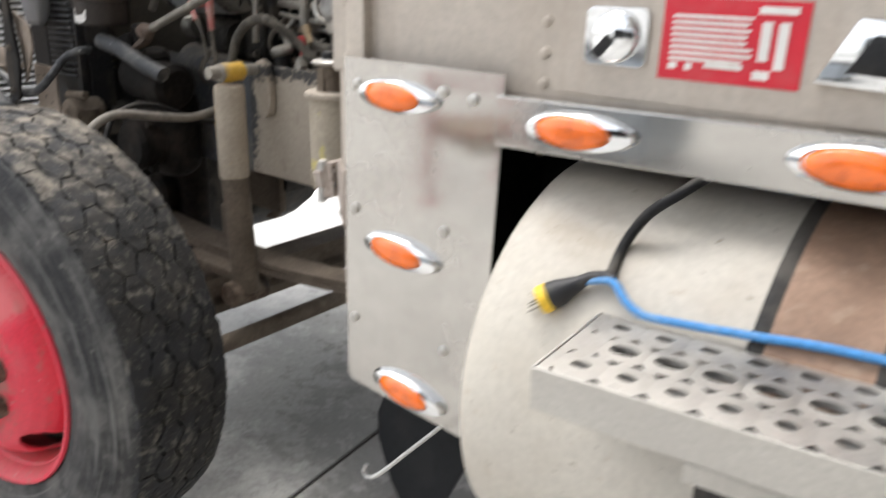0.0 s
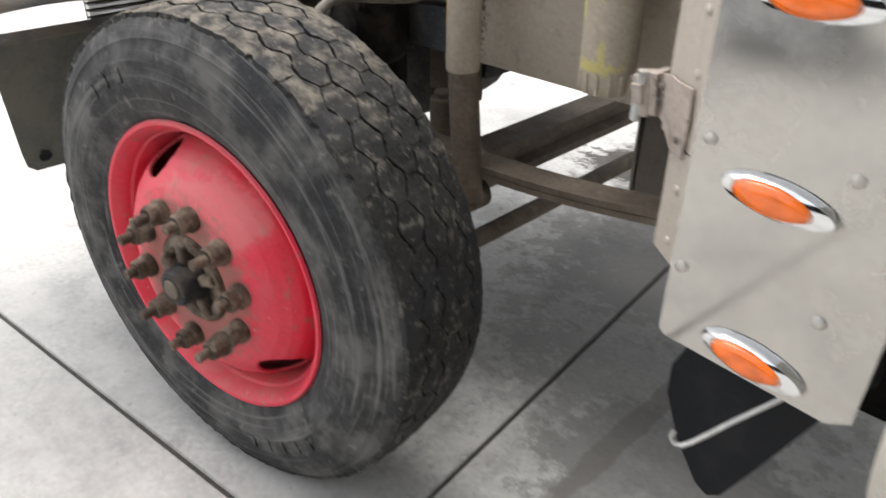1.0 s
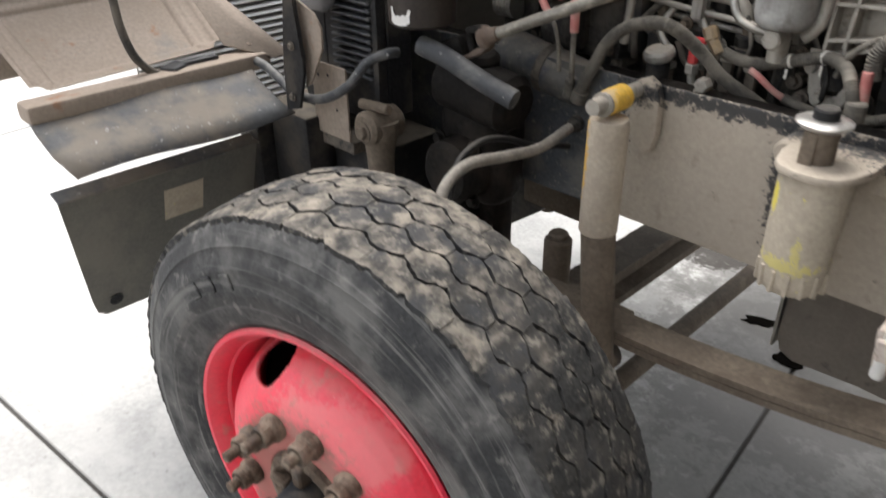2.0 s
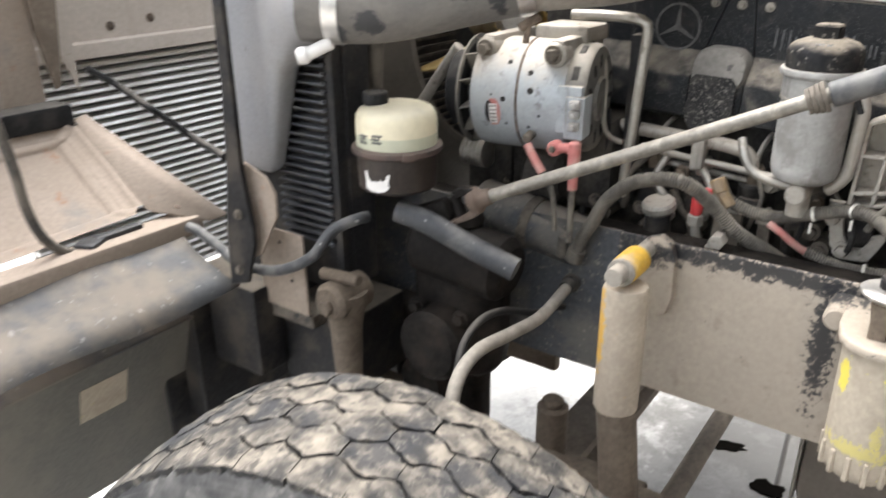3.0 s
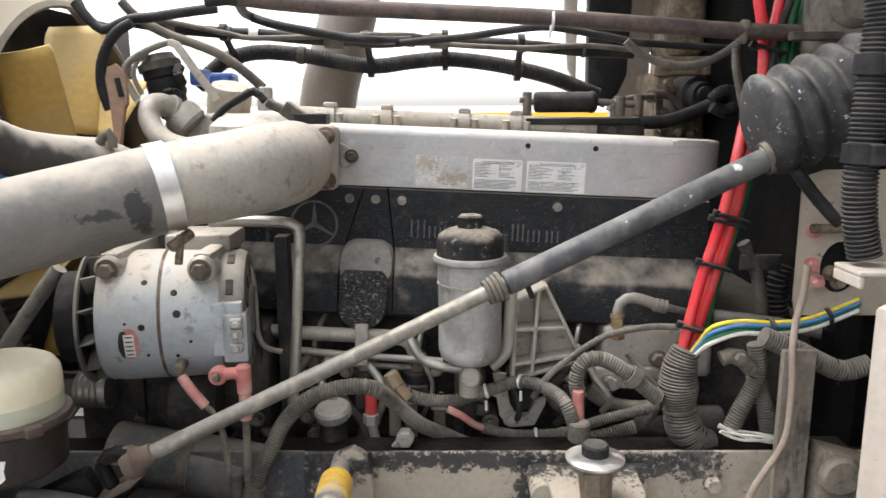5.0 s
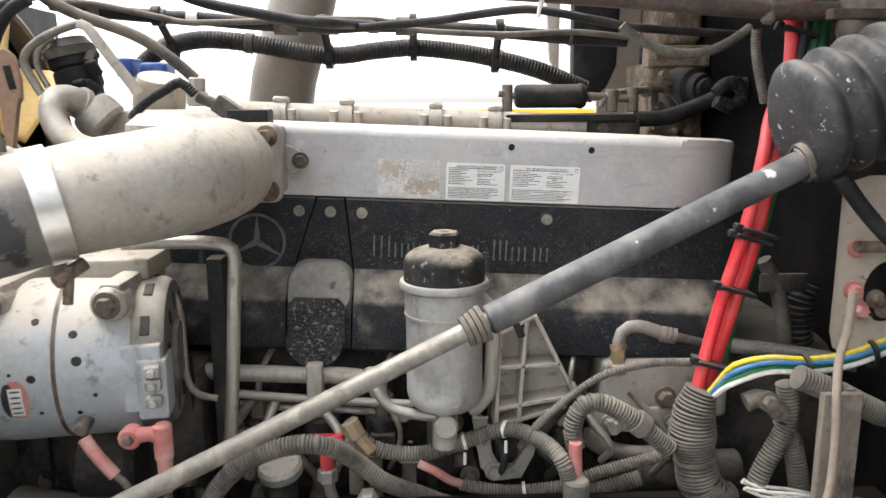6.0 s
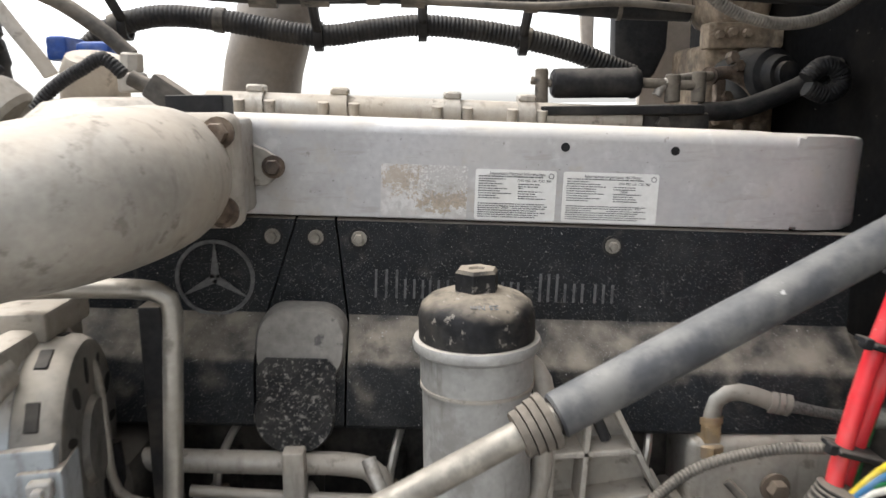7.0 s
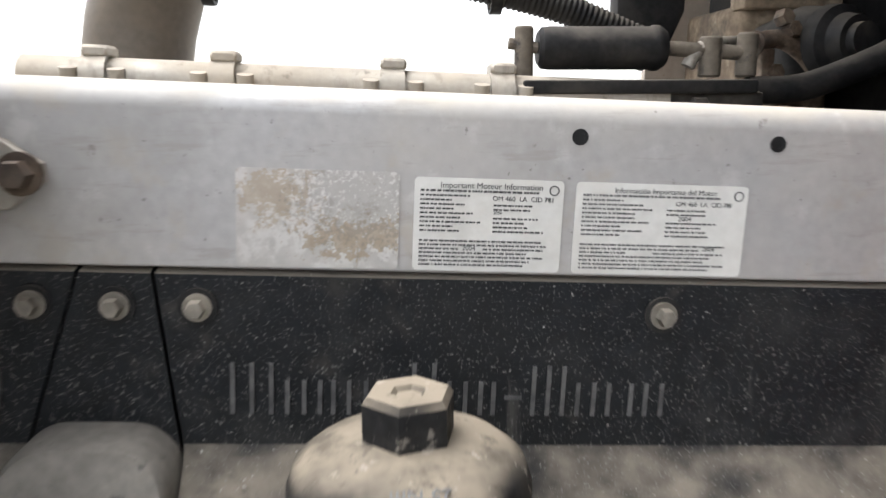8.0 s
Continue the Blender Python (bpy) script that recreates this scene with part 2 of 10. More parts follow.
M["conduit"] = mat("corrugated_conduit", (0.095, 0.087, 0.076), 0.7, 0, [((0.25, 0.225, 0.188), 15, 0.53, 0.14, 0.6, 0.9)], (150, 0.15), 0.1, 140, top=((0.27, 0.24, 0.20), 0.45, 0.95), spec=0.22)


def shaded_valleys(m, valley):
    """Paints crease shade into the valleys of a ridged hose; crests keep their dust."""
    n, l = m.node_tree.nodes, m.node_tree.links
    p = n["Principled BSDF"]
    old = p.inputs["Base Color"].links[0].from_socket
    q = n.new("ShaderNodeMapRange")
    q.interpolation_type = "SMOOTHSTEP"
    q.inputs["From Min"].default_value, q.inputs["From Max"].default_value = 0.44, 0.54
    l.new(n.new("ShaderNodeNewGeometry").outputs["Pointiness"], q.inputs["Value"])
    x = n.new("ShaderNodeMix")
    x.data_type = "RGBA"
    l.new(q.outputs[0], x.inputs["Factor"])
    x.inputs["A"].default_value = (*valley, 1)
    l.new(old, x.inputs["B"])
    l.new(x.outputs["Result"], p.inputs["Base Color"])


shaded_valleys(M["conduit"], (0.022, 0.021, 0.02))
M["black_plastic"] = mat("black_plastic", (0.0065, 0.0082, 0.0108), 0.5, 0, [((0.022, 0.022, 0.0215), 5, 0.56, 0.14, 0.5, 0.8)], (120, 0.2), 0.15, 150, top=((0.27, 0.238, 0.195), 0.85, 0.95, 0.98), spec=0.22, worn=[((0.045, 0.044, 0.042), 26, 0.57, 0.09, 0.22, 0.85), ((0.26, 0.255, 0.245), 620, 0.635, 0.05, 0.7, 0.9), ((0.48, 0.47, 0.45), 330, 0.69, 0.025, 0.85, 0.9), ((0.50, 0.48, 0.45), 80, 0.730, 0.015, 0.8, 0.9), ((0.10, 0.099, 0.096), 14, 0.62, 0.09, 0.18, 0.85), ((0.15, 0.143, 0.13), (60, 60, 6), 0.67, 0.05, 0.35, 0.85), ((0.010, 0.010, 0.011), 18, 0.66, 0.06, 0.5, 0.6)])
M["cap_plastic"] = mat("dusty_cap_plastic", (0.014, 0.014, 0.015), 0.5, 0, [((0.05, 0.047, 0.042), 22, 0.55, 0.12, 0.6, 0.85)], (140, 0.2), 0.2, 150, top=((0.27, 0.232, 0.182), 0.82, 0.95, 1.05), spec=0.15, worn=[((0.05, 0.045, 0.038), 26, 0.58, 0.08, 0.65, 0.8), ((0.33, 0.30, 0.26), 120, 0.64, 0.04, 0.5, 0.9), ((0.012, 0.012, 0.013), 60, 0.63, 0.05, 0.6, 0.5)])
M["speckled"] = mat("speckled_plastic", (0.016, 0.016, 0.017), 0.5, 0, [((0.06, 0.057, 0.052), 20, 0.54, 0.12, 0.6, 0.8), ((0.30, 0.28, 0.255), 150, 0.60, 0.05, 0.6, 0.9), ((0.4, 0.38, 0.34), 320, 0.62, 0.04, 0.5, 0.9)], (150, 0.2), 0.6, 110, spec=0.2)
M["cast"] = mat("dusty_cast_aluminium", (0.37, 0.35, 0.315), 0.5, 0.55, [((0.40, 0.345, 0.275), 6, 0.54, 0.16, 0.65, 0.85), ((0.20, 0.175, 0.145), 26, 0.66, 0.07, 0.5, 0.85)], (150, 0.06), 0.2, 130, top=((0.385, 0.338, 0.28), 0.75, 0.92), worn=[((0.15, 0.13, 0.105), 8, 0.60, 0.11, 0.4, 0.9), ((0.085, 0.072, 0.058), 46, 0.635, 0.05, 0.5, 0.9), ((0.13, 0.115, 0.095), (46, 46, 6), 0.61, 0.07, 0.4, 0.85)])
M["silver"] = mat("silver_paint", (0.395, 0.39, 0.39), 0.45, 0.45, [((0.42, 0.395, 0.36), 5, 0.55, 0.15, 0.6, 0.65), ((0.30, 0.27, 0.235), 50, 0.69, 0.03, 0.6, 0.8), ((0.34, 0.335, 0.335), 9, 0.56, 0.10, 0.55, 0.6), ((0.40, 0.36, 0.30), 26, 0.61, 0.06, 0.45, 0.8)], (150, 0.05), 0.10, 140, top=((0.43, 0.39, 0.33), 0.7, 0.92), worn=[((0.26, 0.25, 0.235), 7, 0.60, 0.09, 0.4, 0.7), ((0.13, 0.115, 0.1), 85, 0.685, 0.03, 0.55, 0.9), ((0.54, 0.535, 0.53), 30, 0.63, 0.06, 0.4, 0.5), ((0.28, 0.26, 0.235), (18, 18, 130), 0.62, 0.06, 0.4, 0.7), ((0.10, 0.09, 0.08), 200, 0.69, 0.02, 0.6, 0.9)])
M["pipe"] = mat("dusty_charge_pipe", (0.125, 0.118, 0.108), 0.6, 0.1, [((0.24, 0.215, 0.185), 5, 0.53, 0.18, 0.5, 0.85), ((0.07, 0.067, 0.064), 7, 0.58, 0.10, 0.5, 0.7), ((0.09, 0.085, 0.08), (5, 30, 30), 0.6, 0.08, 0.4, 0.8)], (150, 0.06), 0.12, 100, top=((0.36, 0.322, 0.272), 0.8, 0.92, 1.05), zones=[((0.014, 0.016, 0.02), (-1.70, 1.14, 1.47), (0.012, 0.06, 0.03), 60, 1.8, 0.85, 0.5), ((0.014, 0.016, 0.02), (-1.735, 1.12, 1.465), (0.02, 0.05, 0.008), 60, 1.8, 0.8, 0.5), ((0.014, 0.016, 0.02), (-1.912, 1.03, 1.425), (0.012, 0.06, 0.035), 50, 2.0, 0.85, 0.5), ((0.014, 0.016, 0.02), (-1.865, 1.05, 1.425), (0.02, 0.06, 0.02), 50, 1.6, 0.85, 0.5)])
M["horn"] = mat("dusty_grey_tank", (0.27, 0.275, 0.29), 0.55, 0.3, [((0.36, 0.335, 0.305), 4, 0.55, 0.18, 0.5, 0.85), ((0.62, 0.6, 0.57), 70, 0.73, 0.03, 0.5, 0.85)], (150, 0.05), 0.1, 90, top=((0.48, 0.43, 0.36), 0.6, 0.92), worn=[((0.17, 0.155, 0.135), 8, 0.62, 0.1, 0.35, 0.9), ((0.1, 0.09, 0.075), 50, 0.66, 0.04, 0.4, 0.9)])
M["cream"] = mat("cream_plastic", (0.66, 0.60, 0.435), 0.3, 0, [((0.46, 0.38, 0.22), 9, 0.6, 0.12, 0.5, 0.6)], (60, 0.04), 0.04, 80, top=((0.58, 0.52, 0.42), 0.25, 0.7))
M["brown"] = mat("oily_brown_can", (0.028, 0.0205, 0.0165), 0.45, 0.2, [((0.075, 0.058, 0.046), 14, 0.58, 0.1, 0.5, 0.85)], (120, 0.15), 0.2, 90)
M["alt"] = mat("alternator_paint", (0.36, 0.39, 0.41), 0.55, 0.2, [((0.42, 0.38, 0.32), 6, 0.54, 0.16, 0.6, 0.85), ((0.25, 0.23, 0.21), 30, 0.68, 0.06, 0.5, 0.85)], (140, 0.05), 0.12, 120, top=((0.44, 0.385, 0.315), 0.85, 0.92, 1.0), worn=[((0.15, 0.13, 0.105), 8, 0.60, 0.11, 0.4, 0.9), ((0.085, 0.072, 0.058), 46, 0.635, 0.05, 0.5, 0.9), ((0.13, 0.115, 0.095), (46, 46, 6), 0.61, 0.07, 0.4, 0.85)])
M["rail"] = mat("dusty_rail", (0.40, 0.345, 0.28), 0.85, 0, [((0.33, 0.28, 0.225), 3, 0.52, 0.2, 0.6, 0.9), ((0.24, 0.2, 0.16), 22, 0.63, 0.07, 0.5, 0.9), ((0.03, 0.031, 0.034), 60, 0.69, 0.025, 0.8, 0.6)], (110, 0.06), 0.2, 80, zones=[((0.014, 0.016, 0.02), (-1.215, 1.313, 0.97), (0.018, 0.05, 0.11), 120, 2.4, 0.92, 0.5), ((0.014, 0.016, 0.02), (-1.30, 1.313, 1.058), (0.26, 0.04, 0.016), 100, 3.0, 0.92, 0.5), ((0.014, 0.016, 0.02), (-1.585, 1.313, 0.95), (0.062, 0.05, 0.2), 90, 1.2, 0.95, 0.5), ((0.014, 0.016, 0.02), (-1.05, 1.313, 1.05), (0.09, 0.06, 0.02), 110, 3.4, 0.9, 0.5), ((0.018, 0.02, 0.024), (-1.50, 1.32, 1.055), (0.075, 0.05, 0.03), 80, 1.6, 0.85, 0.5), ((0.02, 0.022, 0.026), (-0.95, 1.35, 1.06), (0.04, 0.06, 0.05), 90, 2.4, 0.8, 0.5)])
M["rail_bare"] = mat("rail_dark", (0.055, 0.060, 0.067), 0.5, 0, [((0.17, 0.155, 0.13), 9, 0.54, 0.1, 0.6, 0.9), ((0.27, 0.245, 0.21), 75, 0.62, 0.05, 0.6, 0.9)], (110, 0.15), 0.4, 80, top=((0.29, 0.25, 0.205), 0.7, 0.95))
M["shock"] = mat("dusty_shock", (0.44, 0.375, 0.295), 0.8, 0, [((0.34, 0.28, 0.215), 14, 0.56, 0.12, 0.5, 0.9), ((0.62, 0.36, 0.06), 50, 0.69, 0.03, 0.7, 0.6)], (120, 0.07), 0.2, 90, zones=[((0.66, 0.38, 0.045), (-1.520, 1.18, 0.95), (0.010, 0.035, 0.07), 70, 1.8, 0.85, 0.7)])
M["shock_yellow"] = mat("shock_yellow", (0.66, 0.40, 0.055), 0.6, 0, [((0.45, 0.37, 0.27), 25, 0.58, 0.1, 0.7, 0.85)], (120, 0.08), 0.2, 90)
M["can"] = mat("dusty_can", (0.40, 0.345, 0.27), 0.8, 0, [((0.28, 0.235, 0.18), 14, 0.57, 0.1, 0.5, 0.9), ((0.66, 0.56, 0.08), 40, 0.7, 0.03, 0.8, 0.6)], (120, 0.07), 0.2, 90, zones=[((0.68, 0.57, 0.06), (-1.165, 1.172, 1.0), (0.006, 0.03, 0.03), 60, 1.8, 0.85, 0.7), ((0.58, 0.5, 0.13), (-1.13, 1.155, 0.897), (0.045, 0.04, 0.012), 110, 2.8, 0.7, 0.7), ((0.58, 0.5, 0.13), (-1.112, 1.155, 0.925), (0.006, 0.04, 0.02), 110, 2.8, 0.65, 0.7)])
M["disc"] = mat("nickel_disc", (0.66, 0.64, 0.61), 0.32, 0.9, [((0.45, 0.4, 0.33), 30, 0.6, 0.1, 0.5, 0.7)], (100, 0.05), 0.05, 100)
M["brass"] = mat("dirty_brass", (0.36, 0.26, 0.15), 0.5, 0.8, [((0.25, 0.2, 0.15), 40, 0.5, 0.15, 0.7, 0.8)], (120, 0.1), 0.2, 120)
M["steel"] = mat("dull_steel", (0.33, 0.315, 0.285), 0.38, 0.75, [((0.26, 0.225, 0.18), 9, 0.55, 0.14, 0.55, 0.75), ((0.10, 0.085, 0.07), 40, 0.63, 0.06, 0.55, 0.8)], (120, 0.06), 0.12, 140, top=((0.40, 0.35, 0.285), 0.4, 0.92))
M["sleeve"] = mat("grey_sleeve", (0.048, 0.050, 0.054), 0.58, 0, [((0.16, 0.155, 0.145), 16, 0.54, 0.1, 0.6, 0.6), ((0.5, 0.49, 0.47), 60, 0.69, 0.02, 0.75, 0.8)], (120, 0.08), 0.08, 110, spec=0.35, top=((0.26, 0.25, 0.23), 0.4, 0.8, 1.3), zones=[((0.68, 0.66, 0.63), (-0.935, 1.285, 1.505), (0.006, 0.02, 0.006), 150, 1.6, 0.8, 0.7)])
M["boot"] = mat("dusty_bellows", (0.030, 0.030, 0.031), 0.42, 0, [((0.11, 0.106, 0.098), 7, 0.54, 0.13, 0.55, 0.8), ((0.6, 0.59, 0.57), 75, 0.66, 0.02, 0.8, 0.9), ((0.5, 0.49, 0.47), 190, 0.665, 0.02, 0.6, 0.9)], (120, 0.15), 0.12, 110, top=((0.27, 0.25, 0.225), 0.75, 0.92, 1.0), spec=0.3)
M["cable_red"] = mat("red_cable", (0.62, 0.025, 0.035), 0.38, 0, [((0.5, 0.12, 0.11), 14, 0.56, 0.13, 0.5, 0.6), ((0.6, 0.5, 0.46), 70, 0.73, 0.02, 0.6, 0.8)], (90, 0.05), 0.04, 90)
M["red_boot"] = mat("faded_red_boot", (0.44, 0.15, 0.135), 0.65, 0, [((0.5, 0.36, 0.31), 22, 0.54, 0.13, 0.65, 0.8)], (90, 0.08), 0.1, 90)
M["cable_green"] = mat("green_cable", (0.015, 0.16, 0.05), 0.4, 0, [((0.1, 0.2, 0.12), 20, 0.58, 0.12, 0.5, 0.7)], (90, 0.06), 0.04, 90)
M["wire_blue"] = mat("blue_wire", (0.04, 0.16, 0.33), 0.45, 0, [((0.22, 0.28, 0.33), 25, 0.58, 0.12, 0.5, 0.8)])
M["wire_yellow"] = mat("yellow_wire", (0.72, 0.55, 0.04), 0.45, 0, [((0.6, 0.5, 0.3), 25, 0.58, 0.12, 0.5, 0.8)])
M["wire_white"] = mat("white_wire", (0.68, 0.66, 0.6), 0.5, 0, [((0.5, 0.45, 0.37), 25, 0.55, 0.12, 0.5, 0.8)])
M["cord_blue"] = mat("blue_cord", (0.05, 0.24, 0.55), 0.5, 0, [((0.3, 0.4, 0.5), 30, 0.6, 0.1, 0.4, 0.8)])
M["plug_yellow"] = mat("plug_yellow", (0.75, 0.48, 0.03), 0.5)
M["plug_black"] = mat("plug_black", (0.015, 0.015, 0.017), 0.5, 0, [((0.1, 0.095, 0.085), 30, 0.6, 0.1, 0.5, 0.9)])
M["sticker_red"] = mat("sticker_red", (0.55, 0.012, 0.03), 0.4, 0, [((0.5, 0.09, 0.09), 14, 0.6, 0.12, 0.4, 0.6)], (60, 0.03), 0)
M["sticker_white"] = mat("sticker_white", (0.70, 0.68, 0.65), 0.45, 0, [((0.55, 0.5, 0.44), 20, 0.58, 0.12, 0.4, 0.7)], (60, 0.03), 0)
M["label"] = mat("label_film", (0.62, 0.615, 0.59), 0.42, 0, [((0.52, 0.495, 0.45), 22, 0.56, 0.14, 0.5, 0.6)], (140, 0.03), 0.02, 100)
M["ink"] = mat("ink", (0.06, 0.06, 0.062), 0.6, 0, (), (200, 0.1), 0)
M["ink_soft"] = mat("ink_soft", (0.12, 0.12, 0.12), 0.6, 0, (), (200, 0.2), 0)
M["residue"] = mat("glue_residue", (0.45, 0.435, 0.415), 0.6, 0.1, [((0.58, 0.57, 0.55), 60, 0.53, 0.05, 0.75, 0.8), ((0.36, 0.32, 0.265), 40, 0.58, 0.08, 0.5, 0.85)], (120, 0.06), 0.2, 160, zones=[((0.31, 0.235, 0.15), (-1.322, 1.511, 1.469), (0.026, 0.05, 0.011), 160, 3.0, 0.7, 0.9), ((0.34, 0.265, 0.18), (-1.366, 1.511, 1.495), (0.022, 0.05, 0.014), 140, 3.0, 0.6, 0.9), ((0.60, 0.59, 0.575), (-1.325, 1.511, 1.500), (0.026, 0.05, 0.016), 220, 3.4, 0.75, 0.8), ((0.20, 0.185, 0.165), (-1.318, 1.511, 1.49), (0.03, 0.05, 0.022), 420, 3.6, 0.45, 0.8)])
M["emblem"] = mat("embossed_grey", (0.10, 0.10, 0.10), 0.55, 0, [((0.035, 0.035, 0.037), 70, 0.54, 0.1, 0.7, 0.6)], (200, 0.1), 0.1)
M["fan"] = mat("yellow_fan", (0.60, 0.40, 0.115), 0.5, 0, [((0.52, 0.42, 0.24), 6, 0.53, 0.15, 0.6, 0.8)], (90, 0.06), 0.05, 60)
M["grille"] = mat("bright_grille", (0.70, 0.69, 0.67), 0.36, 0.55, [((0.46, 0.43, 0.39), 7, 0.55, 0.15, 0.5, 0.75)], (120, 0.05), 0.05, 80)
M["fender"] = mat("dusty_fender", (0.29, 0.235, 0.19), 0.8, 0, [((0.25, 0.2, 0.155), 6, 0.54, 0.15, 0.6, 0.9), ((0.26, 0.125, 0.065), 13, 0.66, 0.05, 0.7, 0.9), ((0.16, 0.16, 0.155), 9, 0.66, 0.08, 0.5, 0.8)], (110, 0.08), 0.25, 80)
M["guard"] = mat("olive_guard", (0.105, 0.10, 0.085), 0.55, 0, [((0.19, 0.175, 0.145), 6, 0.54, 0.14, 0.6, 0.85), ((0.3, 0.285, 0.26), 60, 0.73, 0.02, 0.5, 0.9)], (110, 0.1), 0.15, 80)
M["lip"] = mat("dusty_zinc", (0.085, 0.088, 0.092), 0.7, 0.1, [((0.21, 0.178, 0.142), 7, 0.5, 0.13, 0.85, 0.85), ((0.52, 0.51, 0.49), 60, 0.66, 0.04, 0.5, 0.8)], (110, 0.06), 0.2, 80)
M["exhaust"] = mat("exhaust_pipe", (0.20, 0.178, 0.152), 0.55, 0.5, [((0.17, 0.14, 0.11), 5, 0.52, 0.16, 0.6, 0.75), ((0.25, 0.21, 0.165), 14, 0.6, 0.1, 0.5, 0.85)], (110, 0.06), 0.1, 80)
M["flap"] = mat("mud_flap", (0.007, 0.008, 0.010), 0.42, 0, [((0.026, 0.026, 0.027), 9, 0.58, 0.1, 0.5, 0.75)], (90, 0.1), 0.15, 60, spec=0.15)
M["wire_steel"] = mat("plain_wire", (0.5, 0.49, 0.47), 0.4, 0.8)
M["bellcase"] = mat("dirty_bell_housing", (0.24, 0.185, 0.13), 0.88, 0, [((0.11, 0.08, 0.055), 16, 0.52, 0.1, 0.8, 0.9), ((0.40, 0.33, 0.25), 34, 0.62, 0.07, 0.6, 0.95), ((0.035, 0.028, 0.022), 9, 0.6, 0.08, 0.7, 0.9)], (120, 0.15), 0.9, 40)
# Near-black base paints in the shade of deep recesses; the specks are dirt.
M["firewall"] = mat("dirty_shade_black", (0.0055, 0.0055, 0.0057), 0.9, 0, [((0.02, 0.017, 0.014), 6, 0.56, 0.13, 0.55, 0.9), ((0.2, 0.18, 0.15), 95, 0.71, 0.02, 0.6, 0.9)], (90, 0.2), 0.4, 50, spec=0.05)
M["yellow_far"] = mat("far_yellow", (0.75, 0.42, 0.04), 0.5)
M["blue_far"] = mat("blue_plastic", (0.012, 0.055, 0.24), 0.45, 0, [((0.25, 0.27, 0.33), 30, 0.62, 0.1, 0.4, 0.8)])
M["yard_wall"] = mat("yard_wall", (0.60, 0.60, 0.585), 0.8, 0, [((0.5, 0.49, 0.47), 0.8, 0.54, 0.15, 0.5, 0.85)], (30, 0.03), 0.05, 20)
M["fin"] = mat("fin_edge", (0.085, 0.09, 0.098), 0.5, 0.3, [((0.17, 0.16, 0.145), 40, 0.56, 0.1, 0.6, 0.8)])
M["oil"] = mat("oil_spot", (0.004, 0.0035, 0.003), 0.9, spec=0.0)
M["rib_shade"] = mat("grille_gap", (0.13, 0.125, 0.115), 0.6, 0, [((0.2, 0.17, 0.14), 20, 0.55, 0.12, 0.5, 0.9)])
M["dirty"] = mat("dirt_caked_steel", (0.115, 0.1, 0.083), 0.85, 0, [((0.21, 0.18, 0.145), 12, 0.54, 0.12, 0.6, 0.92), ((0.02, 0.021, 0.024), 30, 0.62, 0.05, 0.8, 0.5)], (120, 0.15), 0.7, 60, spec=0.25)
M["bump"] = mat("dusty_black_moulding", (0.20, 0.188, 0.168), 0.85, 0, [((0.12, 0.113, 0.1), 20, 0.56, 0.12, 0.5, 0.9), ((0.02, 0.02, 0.021), 60, 0.67, 0.04, 0.7, 0.6)], (140, 0.1), 0.15, 130)
M["shroud"] = mat("dusty_dark_shroud", (0.16, 0.145, 0.125), 0.7, 0, [((0.26, 0.235, 0.20), 5, 0.54, 0.15, 0.5, 0.85)], (90, 0.06), 0.08, 60, top=((0.30, 0.265, 0.21), 0.95, 0.9, 0.6), spec=0.2)
M["lead"] = mat("mottled_grey_housing", (0.315, 0.31, 0.295), 0.55, 0.3, [((0.47, 0.46, 0.44), 12, 0.55, 0.09, 0.7, 0.6), ((0.17, 0.16, 0.147), 20, 0.57, 0.08, 0.7, 0.7)], (140, 0.06), 0.12, 110, worn=[((0.12, 0.105, 0.085), (50, 50, 8), 0.62, 0.07, 0.5, 0.9), ((0.09, 0.08, 0.065), 70, 0.67, 0.04, 0.5, 0.9)], top=((0.45, 0.40, 0.33), 0.6, 0.92))
M["bar"] = mat("worn_steel_bar", (0.19, 0.175, 0.15), 0.45, 0.5, [((0.33, 0.305, 0.255), 26, 0.56, 0.07, 0.6, 0.5), ((0.10, 0.09, 0.075), 18, 0.58, 0.07, 0.7, 0.7)], (140, 0.1), 0.15, 120, top=((0.34, 0.30, 0.245), 0.35, 0.9))
M["alt_end"] = mat("grey_end_cover", (0.17, 0.165, 0.155), 0.5, 0.5, [((0.30, 0.27, 0.225), 12, 0.54, 0.12, 0.6, 0.85), ((0.06, 0.055, 0.05), 24, 0.6, 0.07, 0.6, 0.7)], (140, 0.1), 0.2, 110, top=((0.42, 0.37, 0.305), 0.6, 0.92))
M["gear"] = mat("black_gear_grease", (0.010, 0.0085, 0.0075), 0.7, 0, [((0.045, 0.036, 0.029), 9, 0.57, 0.13, 0.7, 0.95), ((0.008, 0.007, 0.006), 26, 0.6, 0.06, 0.7, 0.4)], (90, 0.3), 1.0, 45, spec=0.15)
M["stand_red"] = mat("faded_red_enamel", (0.30, 0.085, 0.09), 0.55, 0, [((0.36, 0.24, 0.22), 9, 0.54, 0.12, 0.6, 0.8)], (80, 0.06), 0.05, 60)
M["cart"] = mat("blue_grey_enamel", (0.33, 0.37, 0.41), 0.4, 0, [((0.40, 0.41, 0.42), 6, 0.56, 0.14, 0.5, 0.6)], (80, 0.06), 0.05, 60)
M["timber"] = mat("weathered_timber", (0.30, 0.25, 0.19), 0.8, 0, [((0.2, 0.165, 0.125), 8, 0.55, 0.14, 0.6, 0.85)], (60, 0.12), 0.3, 60, brushed=(2, 14, 14))
